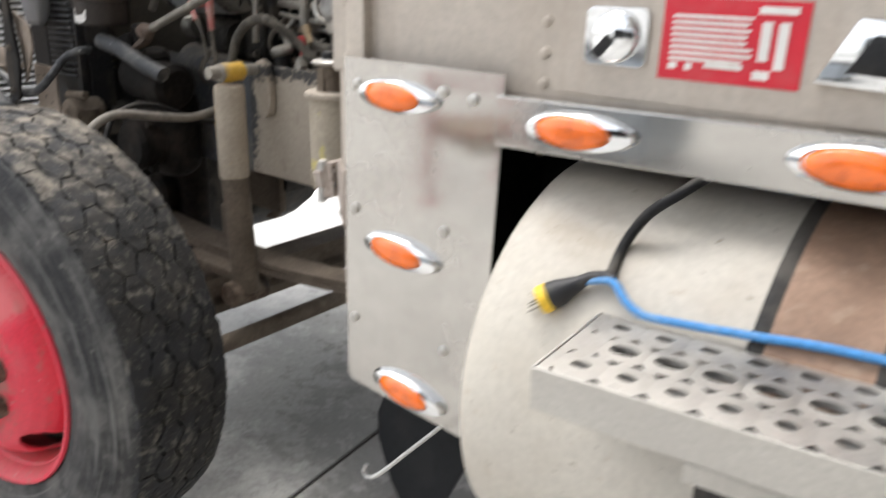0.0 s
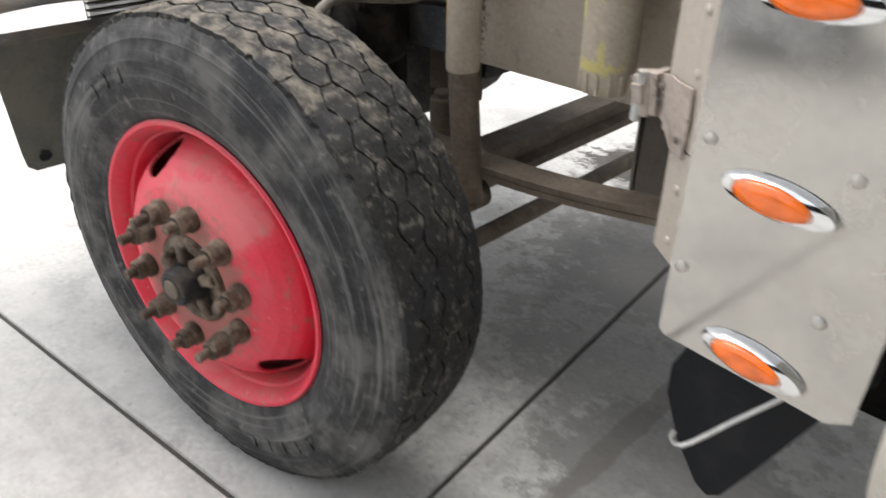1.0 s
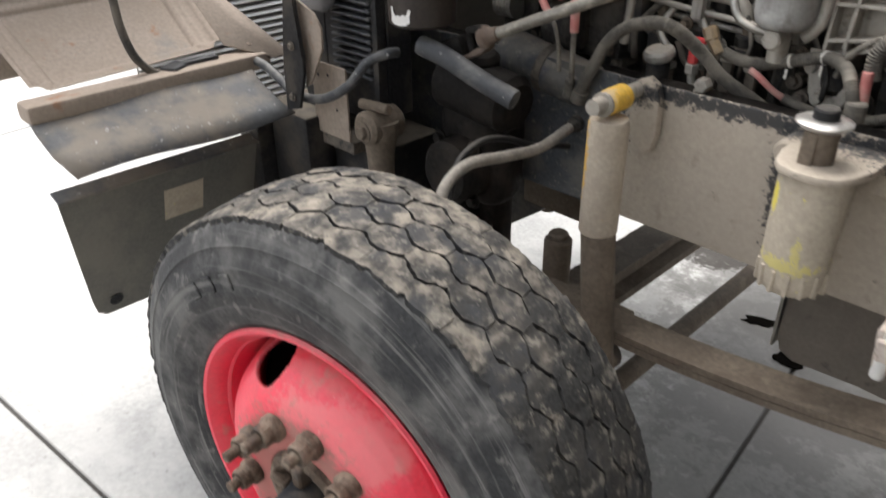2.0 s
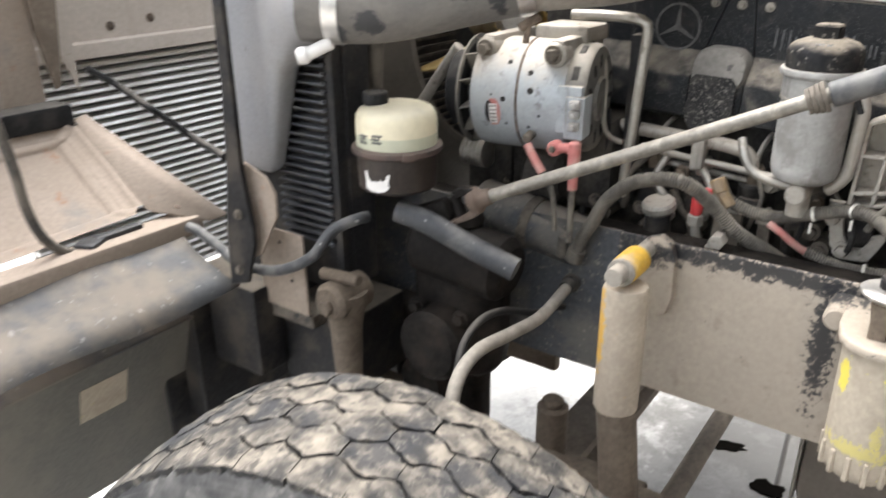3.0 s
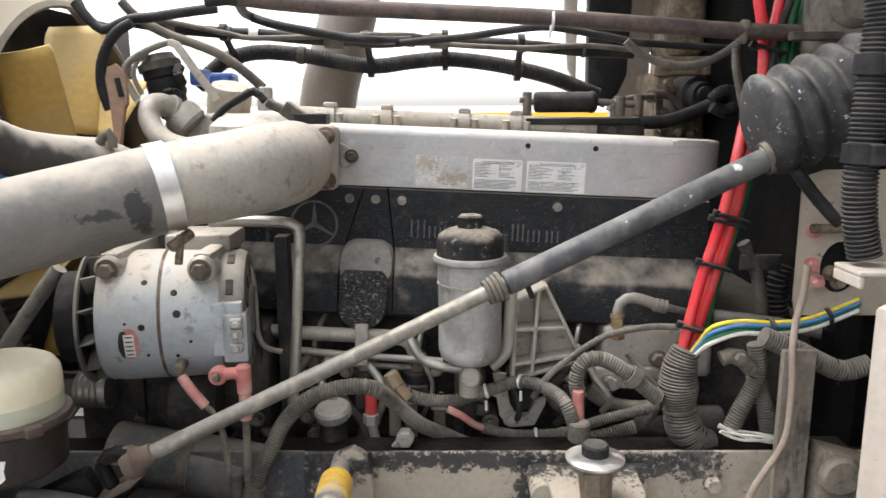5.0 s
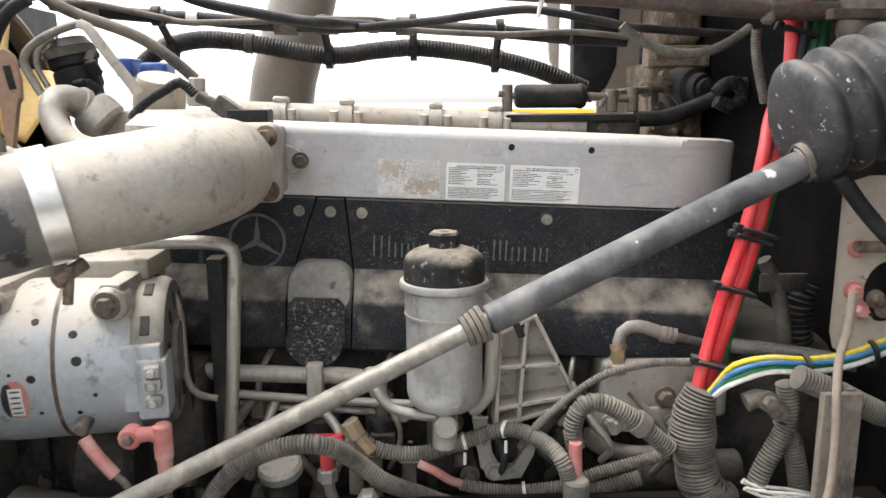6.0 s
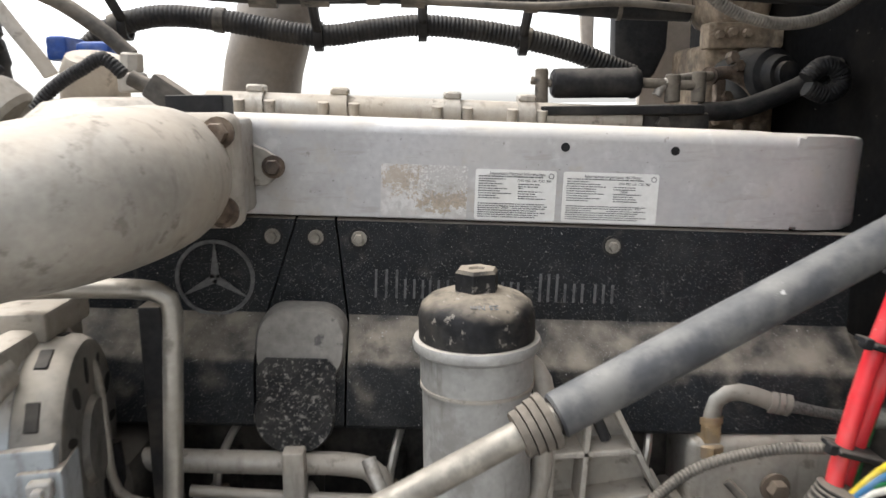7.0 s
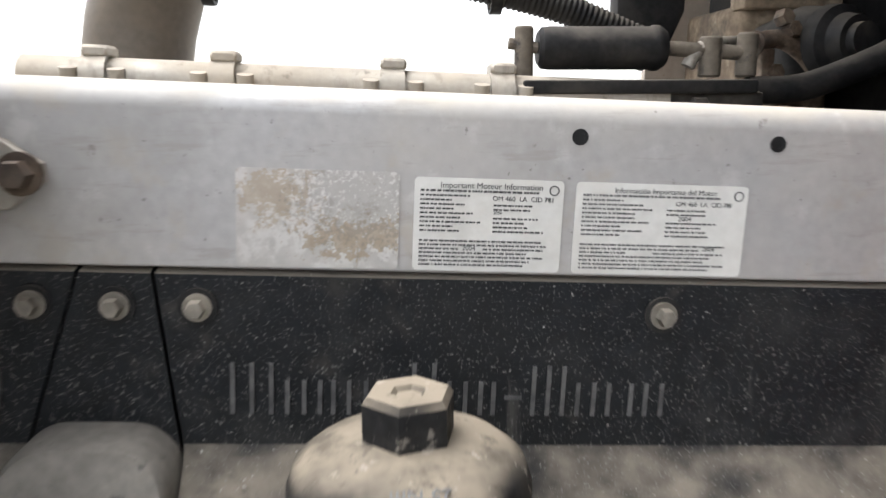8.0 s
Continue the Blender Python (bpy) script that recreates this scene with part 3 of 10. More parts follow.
M["bar_rust"] = mat("dark_rusty_tube", (0.060, 0.040, 0.034), 0.6, 0.2, [((0.12, 0.085, 0.068), 12, 0.55, 0.12, 0.6, 0.85), ((0.016, 0.014, 0.014), 22, 0.58, 0.07, 0.8, 0.5)], (160, 0.2), 0.3, 140, top=((0.20, 0.165, 0.135), 0.5, 0.92))
M["hinge"] = mat("dented_hinge_paint", (0.34, 0.285, 0.245), 0.75, 0, [((0.24, 0.195, 0.165), 18, 0.54, 0.1, 0.7, 0.9), ((0.46, 0.41, 0.37), 30, 0.6, 0.07, 0.5, 0.9)], (110, 0.1), 0.6, 40, worn=[((0.10, 0.075, 0.06), 34, 0.63, 0.04, 0.7, 0.9)])
M["hose_pale"] = mat("dust_topped_hose", (0.035, 0.034, 0.034), 0.65, 0, [((0.10, 0.093, 0.084), 8, 0.52, 0.15, 0.6, 0.9)], (130, 0.1), 0.15, 120, top=((0.40, 0.36, 0.31), 0.92, 0.92, 0.75))
M["hose_tan"] = mat("dusty_grey_hose", (0.235, 0.212, 0.182), 0.8, 0, [((0.15, 0.133, 0.112), 12, 0.53, 0.12, 0.6, 0.9), ((0.32, 0.29, 0.25), 24, 0.6, 0.08, 0.5, 0.9)], (130, 0.1), 0.15, 120)
M["fluid"] = mat("fluid_behind_plastic", (0.50, 0.50, 0.37), 0.36, 0, [((0.40, 0.41, 0.32), 12, 0.56, 0.12, 0.5, 0.5)], (60, 0.04), 0.04, 80)
M["shield"] = mat("dusty_shield", (0.20, 0.172, 0.142), 0.85, 0, [((0.12, 0.105, 0.088), 4, 0.54, 0.15, 0.6, 0.9), ((0.07, 0.06, 0.05), 22, 0.66, 0.05, 0.6, 0.8)], (100, 0.06), 0.15, 70)
M["fork"] = mat("rusty_fork", (0.115, 0.085, 0.066), 0.8, 0, [((0.10, 0.068, 0.05), 20, 0.54, 0.12, 0.7, 0.9), ((0.19, 0.158, 0.126), 30, 0.6, 0.08, 0.5, 0.9)], (120, 0.1), 0.4, 90)
M["mud"] = mat("mud_caked_steel", (0.25, 0.215, 0.172), 0.9, 0, [((0.15, 0.125, 0.1), (16, 16, 5), 0.52, 0.1, 0.7, 0.95), ((0.34, 0.3, 0.25), 20, 0.6, 0.08, 0.5, 0.95)], (110, 0.12), 0.6, 60, worn=[((0.035, 0.034, 0.034), (30, 30, 9), 0.61, 0.06, 0.8, 0.7), ((0.05, 0.045, 0.04), 60, 0.66, 0.04, 0.6, 0.8)])
M["braid"] = mat("braided_steel", (0.16, 0.155, 0.145), 0.5, 0.5, [((0.26, 0.235, 0.2), 18, 0.54, 0.1, 0.6, 0.85)], (420, 0.3), 0.6, 420)
M["hub_black"] = mat("hub_black", (0.016, 0.018, 0.022), 0.55, 0, [((0.11, 0.09, 0.07), 22, 0.54, 0.12, 0.6, 0.9)], (120, 0.1), 0.1, spec=0.2)


# ---- building ----
UP = Vector((0, 0, 1))


def thing(name, loc, label, category, group="", kind=""):
    ob = new(name)
    ob.empty_display_size = 0.05
    ob.matrix_basis = Matrix.Translation(loc)
    return tagged(ob, label, category, group, kind)


def finish(me, angle=38):
    me.shade_smooth()
    me.set_sharp_from_angle(angle=radians(angle))


def mesh_of(bm, name, material, angle=38):
    bmesh.ops.recalc_face_normals(bm, faces=bm.faces)
    me = bpy.data.meshes.new(name)
    bm.to_mesh(me)
    bm.free()
    for x in material if isinstance(material, (list, tuple)) else (material,):
        me.materials.append(M[x] if isinstance(x, str) else x)
    finish(me, angle)
    return me


def flat_faces(ob):
    """Keeps large faces flat beside their rounded edges."""
    if 24 < len(ob.data.polygons) < 6000:
        m = ob.modifiers.new("flat_faces", "WEIGHTED_NORMAL")
        m.keep_sharp = True
    return ob


def part(name, bm, material, parent, label="", angle=38):
    """Links a bmesh, whose places are the world's, as one mesh under a thing or a part."""
    ob = flat_faces(new(name, mesh_of(bm, name, material, angle)))
    ob.parent = parent
    if parent.parent is None:
        ob.matrix_parent_inverse = parent.matrix_basis.inverted()
    return tagged(ob, label)


def solo(name, bm, material, label, category, group="", kind="", angle=38):
    """A thing that is one mesh."""
    return tagged(flat_faces(new(name, mesh_of(bm, name, material, angle))), label, category, group, kind)


def box(bm, lo, hi, m=None, bevel=0.0, seg=2):
    lo, hi = Vector(lo), Vector(hi)
    r = bmesh.ops.create_cube(bm, size=1.0, matrix=(m or Matrix()) @ Matrix.Translation((lo + hi) / 2) @ Matrix.Diagonal((*(hi - lo), 1)))
    if bevel:
        es = list({e for v in r["verts"] for e in v.link_edges})
        bmesh.ops.bevel(bm, geom=es, offset=bevel, segments=seg, affect="EDGES", profile=0.5)
    return bm


def axis_to(p, d, up=UP):
    """A matrix that takes z to the way d, with its origin at p."""
    d = Vector(d).normalized()
    q = d.to_track_quat("Z", "Y")
    return Matrix.Translation(p) @ q.to_matrix().to_4x4()


def lathe(bm, prof, m=None, seg=32, close=False):
    """Turns a profile of (radius, height) round z."""
    m = m or Matrix()
    rings = []
    for r, z in prof:
        if r < 1e-5:
            rings.append([bm.verts.new(m @ Vector((0, 0, z)))])
        else:
            rings.append([bm.verts.new(m @ Vector((r * math.cos(2 * math.pi * i / seg), r * math.sin(2 * math.pi * i / seg), z))) for i in range(seg)])
    pairs = list(zip(rings, rings[1:]))
    if close:
        pairs.append((rings[-1], rings[0]))
    for a, b in pairs:
        for i in range(seg):
            j = (i + 1) % seg
            if len(a) == 1 and len(b) == 1:
                break
            if len(a) == 1:
                bm.faces.new((a[0], b[i], b[j]))
            elif len(b) == 1:
                bm.faces.new((a[i], a[j], b[0]))
            else:
                bm.faces.new((a[i], a[j], b[j], b[i]))
    return bm


def cyl(bm, a, b, r, seg=20, bevel=0.0, r2=None):
    """A capped round bar from a to b."""
    a, b = Vector(a), Vector(b)
    h = (b - a).length
    r2 = r if r2 is None else r2
    bv = min(bevel, r * 0.45, h * 0.45)
    prof = [(0, 0), (r - bv, 0), (r, bv), (r2, h - bv), (r2 - bv, h), (0, h)] if bv else [(0, 0), (r, 0), (r2, h), (0, h)]
    return lathe(bm, prof, axis_to(a, b - a), seg)


def curve_points(pts, step=0.012):
    """A smooth line through the points."""
    p = [Vector(q) for q in pts]
    if len(p) == 2:
        n = max(1, int((p[1] - p[0]).length / step))
        return [p[0].lerp(p[1], i / n) for i in range(n + 1)]
    out = []
    ext = [p[0] * 2 - p[1]] + p + [p[-1] * 2 - p[-2]]
    for i in range(1, len(ext) - 2):
        a, b, c, d = ext[i - 1:i + 3]
        n = max(2, int((c - b).length / step))
        for k in range(n):
            t = k / n
            out.append(0.5 * (2 * b + (c - a) * t + (2 * a - 5 * b + 4 * c - d) * t * t + (3 * b - a - 3 * c + d) * t ** 3))
    out.append(p[-1])
    return out


def even(line, step):
    """The line again, at even steps."""
    d = [0.0]
    for a, b in zip(line, line[1:]):
        d.append(d[-1] + (b - a).length)
    n = max(2, int(d[-1] / step))
    out, j = [], 0
    for i in range(n + 1):
        s = d[-1] * i / n
        while j < len(d) - 2 and d[j + 1] < s:
            j += 1
        f = (s - d[j]) / max(d[j + 1] - d[j], 1e-9)
        out.append(line[j].lerp(line[j + 1], min(max(f, 0), 1)))
    return out


def tube(bm, pts, r, seg=12, step=0.012, ridge=0.0, pitch=0.006, radii=None, caps=True, squash=1.0):
    """A round hose along a smooth line; ridge makes it corrugated; radii: a radius at each given point."""
    line = curve_points(pts, step)
    line = even(line, pitch / 4 if ridge else step)
    n = len(line)
    tang = [(line[min(i + 1, n - 1)] - line[max(i - 1, 0)]).normalized() for i in range(n)]
    nrm = tang[0].orthogonal().normalized()
    rings = []
    for i in range(n):
        nrm = (nrm - tang[i] * nrm.dot(tang[i])).normalized()
        bi = tang[i].cross(nrm)
        rr = r
        if radii:
            u = i / (n - 1) * (len(radii) - 1)
            k = min(int(u), len(radii) - 2)
            f = u - k
            f = f * f * (3 - 2 * f)
            rr = radii[k] * (1 - f) + radii[k + 1] * f
        if ridge and i % 4 > 1:
            rr -= ridge
        rings.append([bm.verts.new(line[i] + rr * (math.cos(2 * math.pi * j / seg) * nrm + squash * math.sin(2 * math.pi * j / seg) * bi)) for j in range(seg)])
    for a, b in zip(rings, rings[1:]):
        for j in range(seg):
            k = (j + 1) % seg
            bm.faces.new((a[j], a[k], b[k], b[j]))
    if caps:
        bm.faces.new(rings[0][::-1])
        bm.faces.new(rings[-1])
    return bm


def prism(bm, poly, depth, m, bevel=0.0):
    """A flat shape, drawn in x and y, made depth thick along z, and placed by m."""
    a = [bm.verts.new(m @ Vector((x, y, 0))) for x, y in poly]
    b = [bm.verts.new(m @ Vector((x, y, depth))) for x, y in poly]
    n = len(poly)
    fs = [bm.faces.new(a[::-1]), bm.faces.new(b)]
    for i in range(n):
        j = (i + 1) % n
        fs.append(bm.faces.new((a[i], a[j], b[j], b[i])))
    if bevel:
        es = list({e for f in fs[:2] for e in f.edges})
        bmesh.ops.bevel(bm, geom=es, offset=bevel, segments=2, affect="EDGES", profile=0.5)
    return bm


# x along the truck, y up, z out of its flank
def flank(x, y, z):
    return Matrix(((1, 0, 0, x), (0, 0, -1, y), (0, 1, 0, z), (0, 0, 0, 1)))


def hexnut(bm, p, d, r, h, hole=False):
    m = axis_to(p, d)
    lathe(bm, [(0, 0), (r * 0.96, 0), (r, h * 0.12), (r, h * 0.8), (r * 0.86, h), (0, h)], m, 6)
    return bm


def bolt(bm, p, d, r, h, washer=True):
    p, d = Vector(p), Vector(d).normalized()
    if washer:
        lathe(bm, [(0, 0), (r * 1.45, 0), (r * 1.45, h * 0.22), (0, h * 0.22)], axis_to(p, d), 16)
    hexnut(bm, p + d * h * 0.2, d, r, h * 0.8)
    return bm


def ring(bm, p, d, r, w, t, seg=28):
    """A band of inner radius r, width w and thickness t round the way d."""
    lathe(bm, [(r, -w / 2), (r + t, -w / 2), (r + t, w / 2), (r, w / 2)], axis_to(p, d), seg, close=True)
    return bm


def B():
    return bmesh.new()


def rounded(w, h, r, n=4):
    """The outline of a rounded oblong about the origin."""
    out = []
    for cx, cy, a0 in ((w / 2 - r, h / 2 - r, 0), (-w / 2 + r, h / 2 - r, 90), (-w / 2 + r, -h / 2 + r, 180), (w / 2 - r, -h / 2 + r, 270)):
        for i in range(n + 1):
            a = radians(a0 + 90 * i / n)
            out.append((cx + r * math.cos(a), cy + r * math.sin(a)))
    return out


def oval(w, h, n=28):
    return [(w / 2 * math.cos(2 * math.pi * i / n), h / 2 * math.sin(2 * math.pi * i / n)) for i in range(n)]


# ---- ground ----
def build_ground():
    bm = B()
    box(bm, (-400, -400, -0.3), (400, 400, -0.012))
    ground = solo("ground", bm, "concrete", "pale concrete yard with dark joints between slabs", "ground", kind="structure")
    bm = B()
    box(bm, (-36, -36, -0.011), (36, 36, -0.008))
    bed = new("joint_bed", mesh_of(bm, "joint_bed", "joint"))
    bed.parent = ground
    size, gap = 4.0, 0.0055
    bm = B()
    box(bm, (gap, gap, -0.2), (size - gap, size - gap, 0.0), bevel=0.004, seg=1)
    me = mesh_of(bm, "slab", "concrete")
    turn = Matrix.Translation((-1.168, 0.545, 0)) @ Matrix.Rotation(radians(6.0), 4, "Z")
    for i in range(-8, 8):
        for j in range(-8, 8):
            ob = new("slab", me)
            ob.parent = ground
            ob.matrix_basis = turn @ Matrix.Translation((i * size, j * size, 0))
    return ground


build_ground()

# ---- front wheel ----
STEER = 0.15
WM = Matrix(((math.cos(STEER), 0, math.sin(STEER), -1.592), (math.sin(STEER), 0, -math.cos(STEER), 0.585), (0, 1, 0, 0.502), (0, 0, 0, 1)))


def tread_radius(y):
    return 0.507 - 0.010 * (abs(y) / 0.115) ** 2.2


def build_wheel():
    w = thing("truck_wheel", (-1.55, 0.71, 0.0), "large truck wheel, worn black tyre on dusty red steel rim", "wheel")
    mid = -0.125
    # carcass; z is outwards
    bm = B()
    prof = [(0.298, -0.012), (0.312, -0.002), (0.322, 0.004), (0.345, 0.010), (0.372, 0.016), (0.380, 0.0185), (0.384, 0.016), (0.41, 0.015), (0.418, 0.0165), (0.422, 0.0145), (0.44, 0.008), (0.452, 0.004), (0.455, 0.0055), (0.459, 0.002), (0.472, -0.004), (0.484, -0.010), (0.490, -0.016), (0.492, -0.03)]
    full = prof + [(0.493, mid)] + [(r, 2 * mid - z) for r, z in prof[::-1]] + [(0.285, 2 * mid + 0.02), (0.285, -0.03)]
    lathe(bm, full, WM, 96, close=True)
    tyre = part("tyre", bm, "tyre", w, "worn black rubber tyre with dusty sidewall", 50)
    # tread blocks between zigzag grooves
    bm = B()
    n, g, a = 42, 0.0025, 0.0085
    lines = [-0.115, -0.068, -0.023, 0.023, 0.068, 0.115]

    def wave(k, ph):
        if k in (0, 5):
            return lines[k]
        s = abs(((ph + (0.5 if k % 2 else 0.0)) % 1.0) - 0.5) * 4 - 1
        s = math.sin(s * math.pi / 2) * 0.45 + s * 0.55
        return lines[k] + a * s

    def vert(y, ph, r):
        th = 2 * math.pi * ph / n
        return bm.verts.new(WM @ Vector((r * math.cos(th), r * math.sin(th), mid + y)))

    rnd = random.Random(4)
    for k in range(5):
        off = 0.5 if k % 2 else 0.0
        for i in range(n):
            steps = 10
            slit = 0.0015 if k in (0, 4) else rnd.uniform(0.004, 0.013)
            phs = [i + off + slit + (1 - 2 * slit) * e / steps for e in range(steps + 1)]
            lift = rnd.uniform(-0.0018, 0.0010)

            def ragged(y, p, outer):
                return y + rnd.uniform(-0.0013, 0.0013) * (1.3 if outer else 1.9)

            lo = [(ragged(wave(k, p) + g, p, k == 0), p) for p in phs]
            hi = [(ragged(wave(k + 1, p) - g, p, k == 4), p) for p in phs[::-1]]
            if k in (0, 4):
                edge = lo if k == 0 else hi
                q0 = rnd.randrange(0, steps - 1)
                for q in (q0, q0 + 1):
                    edge[q] = (edge[q][0] * (1 - 0.045 * rnd.random()), edge[q][1])
            loop = lo + hi
            ridge = [vert((lo[q][0] + hi[steps - q][0]) / 2, phs[q], tread_radius((lo[q][0] + hi[steps - q][0]) / 2) + lift + rnd.uniform(-0.0018, 0.0014)) for q in range(steps + 1)]
            top = [vert(y * 0.995, p, tread_radius(y) + lift - rnd.uniform(0, 0.0022)) for y, p in loop]
            bot = [vert(y, p, 0.489 - (0.004 if abs(y) > 0.1 else 0)) for y, p in loop]
            m2 = len(loop)
            # top in strips either side of a ridge so that it follows the curve
            for q in range(steps):
                bm.faces.new((top[q], top[q + 1], ridge[q + 1], ridge[q]))
                bm.faces.new((ridge[q], ridge[q + 1], top[m2 - 2 - q], top[m2 - 1 - q]))
            bm.faces.new((top[0], ridge[0], top[m2 - 1]))
            bm.faces.new((top[steps], top[steps + 1], ridge[steps]))
            for q in range(m2):
                r2 = (q + 1) % m2
                bm.faces.new((top[q], bot[q], bot[r2], top[r2]))
    part("tread", bm, "tread", tyre, "worn zigzag tread blocks caked with tan dust", 30)
    # raised shapes where the sidewall is marked
    for a0, cnt, wd in ((112, 3, 5.5), (-78, 5, 5.0)):
        for i in range(cnt):
            th = radians(a0 + i * (wd + 2.2))
            m = WM @ Matrix.Rotation(th, 4, "Z") @ Matrix.Translation((0.397, 0, 0.0148))
            bm = B()
            box(bm, (-0.013, -0.013, 0), (0.015, 0.013, 0.0045), m, 0.0015, 1)
            part("sidewall_mark", bm, "tyre", tyre)
    # rim: flange, barrel, dished disc
    bm = B()
    lathe(bm, [(0.290, -0.03), (0.303, -0.012), (0.309, 0.0), (0.306, 0.005), (0.299, 0.004), (0.291, -0.006), (0.283, -0.022), (0.274, -0.045), (0.268, -0.085), (0.262, -0.12), (0.258, -0.20), (0.285, -0.24), (0.285, -0.03)], WM, 72, close=False)
    # disc, with hand holes left open
    segs = 360
    coarse = [(0.268, -0.100), (0.262, -0.072), (0.254, -0.047), (0.245, -0.026), (0.231, -0.006), (0.212, 0.011), (0.188, 0.025), (0.166, 0.031), (0.095, 0.031), (0.088, 0.018)]
    prof = []
    for (r0, z0), (r1, z1) in zip(coarse, coarse[1:]):
        prof += [(r0 + (r1 - r0) * f / 8, z0 + (z1 - z0) * f / 8) for f in range(8)]
    prof.append(coarse[-1])
    grid = [[bm.verts.new(WM @ Vector((r * math.cos(2 * math.pi * i / segs), r * math.sin(2 * math.pi * i / segs), z))) for i in range(segs)] for r, z in prof]
    for q in range(len(prof) - 1):
        for i in range(segs):
            k = min(abs((i + 0.5) * 360 / segs - c) for c in (117.0, 313.5))
            if (k / 12.0) ** 2 + ((q + 0.5 - 25) / 17) ** 2 < 1:
                continue
            j = (i + 1) % segs
            bm.faces.new((grid[q][i], grid[q][j], grid[q + 1][j], grid[q + 1][i]))
    rim = part("rim", bm, "red", w, "dusty red steel disc rim", 40)
    md = rim.modifiers.new("thick", "SOLIDIFY")
    md.thickness, md.offset = 0.008, -1
    bm = B()
    lathe(bm, [(0.252, -0.02), (0.254, -0.10), (0.20, -0.104), (0.10, -0.105), (0.10, -0.12), (0.256, -0.12), (0.256, -0.02)], WM @ Matrix.Translation((0, 0, -0.085)), 48)
    part("brake_drum", bm, "black_steel", w, "dark brake drum behind the disc")
    HM = WM @ Matrix.Translation((0, 0, 0.050))
    # hub
    bm = B()
    lathe(bm, [(0.094, -0.10), (0.094, -0.022), (0.088, -0.012), (0.074, -0.008), (0.066, -0.012), (0.060, -0.022), (0.0, -0.022)], HM, 40)
    for i in range(5):
        m = HM @ Matrix.Rotation(radians(72 * i + 20), 4, "Z")
        box(bm, (0.040, -0.011, -0.03), (0.080, 0.011, 0.000 + 0.004 * (i % 2)), m, 0.004, 1)
    hub = part("hub", bm, "rust", w, "rust-brown hub caked with dirt")
    bm = B()
    lathe(bm, [(0, 0.034), (0.021, 0.034), (0.023, 0.031), (0.026, 0.033), (0.034, 0.031), (0.038, 0.025), (0.039, 0.0), (0.041, -0.012), (0.045, -0.03)], HM, 32)
    part("hub_cap", bm, "hub_black", hub, "black hub cap")
    bm = B()
    lathe(bm, [(0, 0.0375), (0.018, 0.037), (0.0205, 0.0345), (0.0205, 0.030)], HM, 20)
    part("cap_plug", bm, "under", hub)
    for i in range(10):
        th = 2 * math.pi * i / 10 + 0.13
        c = HM @ Vector((0.1425 * math.cos(th), 0.1425 * math.sin(th), -0.019))
        d = (HM.to_3x3() @ Vector((0, 0, 1))).normalized()
        bm = B()
        lathe(bm, [(0, 0), (0.025, 0), (0.0255, 0.012), (0.022, 0.017), (0.0205, 0.02), (0.0205, 0.034), (0.018, 0.038), (0, 0.038)], axis_to(c, d), 18)
        hexnut(bm, c + d * 0.012, d, 0.0215, 0.026)
        nut = part("wheel_nut", bm, "rust", w, "rusty flanged wheel nut")
        bm = B()
        cyl(bm, c + d * 0.03, c + d * rnd.uniform(0.058, 0.07), 0.0105, 12, 0.002)
        part("stud", bm, "rust", nut)


build_wheel()


# ---- chassis ----
def build_rail(y, name, label, sign):
    bm = B()
    t = thing(name, (-1.2, y, 0.78), label, "chassis rail")
    # channel: web with two flanges towards the middle
    h0, h1 = 0.785, 1.071
    w = 0.085 * sign
    poly = [(0, h0), (w, h0), (w, h0 + 0.009), (0.009 * sign, h0 + 0.009), (0.009 * sign, h1 - 0.003), (0.006 * sign, h1), (0.002 * sign, h1), (0, h1 - 0.003)]
    m = Matrix(((0, 0, 1, -1.555), (1, 0, 0, y), (0, 1, 0, 0), (0, 0, 0, 1)))
    prism(bm, poly, 4.555, m, 0.002)
    part("web", bm, "rail", t)
    bm = B()
    m = Matrix(((0, 0, 1, -2.35), (1, 0, 0, y), (0, 1, 0, 0), (0, 0, 0, 1)))
    prism(bm, [(a + 0.002 * sign, b) for a, b in poly], 0.797, m, 0.002)
    part("front_end", bm, "rail_bare", t, "bare dark end of the rail")
    bm = B()
    box(bm, (-2.35, y + 0.0095 * sign if sign > 0 else y - w, h1 - 0.024), (3.0, y + w if sign > 0 else y - 0.0095, h1 - 0.014), bevel=0.002)
    part("top_flange", bm, "gear", t, "greasy black upper flange")
    return t


rail_near = build_rail(1.315, "chassis_rail", "long steel chassis rail under tan dust with flaked black patches", 1)
rail_far = build_rail(2.185, "chassis_rail", "far steel chassis rail under tan dust", -1)


def build_axle():
    t = thing("front_axle", (-1.6, 1.75, 0.3), "dusty brown forged steel front axle beam", "axle")
    bm = B()
    poly = [(-0.05, -0.055), (0.05, -0.055), (0.05, -0.03), (0.015, -0.02), (0.015, 0.02), (0.05, 0.03), (0.05, 0.055), (-0.05, 0.055), (-0.05, 0.03), (-0.015, 0.02), (-0.015, -0.02), (-0.05, -0.03)]
    prism(bm, poly, 1.8, Matrix(((1, 0, 0, -1.70), (0, 0, 1, 0.85), (0, 1, 0, 0.415), (0, 0, 0, 1))), 0.006)
    box(bm, (-1.74, 0.85, 0.34), (-1.56, 1.0, 0.64), bevel=0.02)
    part("beam", bm, "under", t)
    bm = B()
    cyl(bm, (-1.47, 0.86, 0.365), (-1.47, 2.6, 0.365), 0.024, 16)
    part("tie_rod", bm, "under", t, "brown tie rod behind the beam")


build_axle()


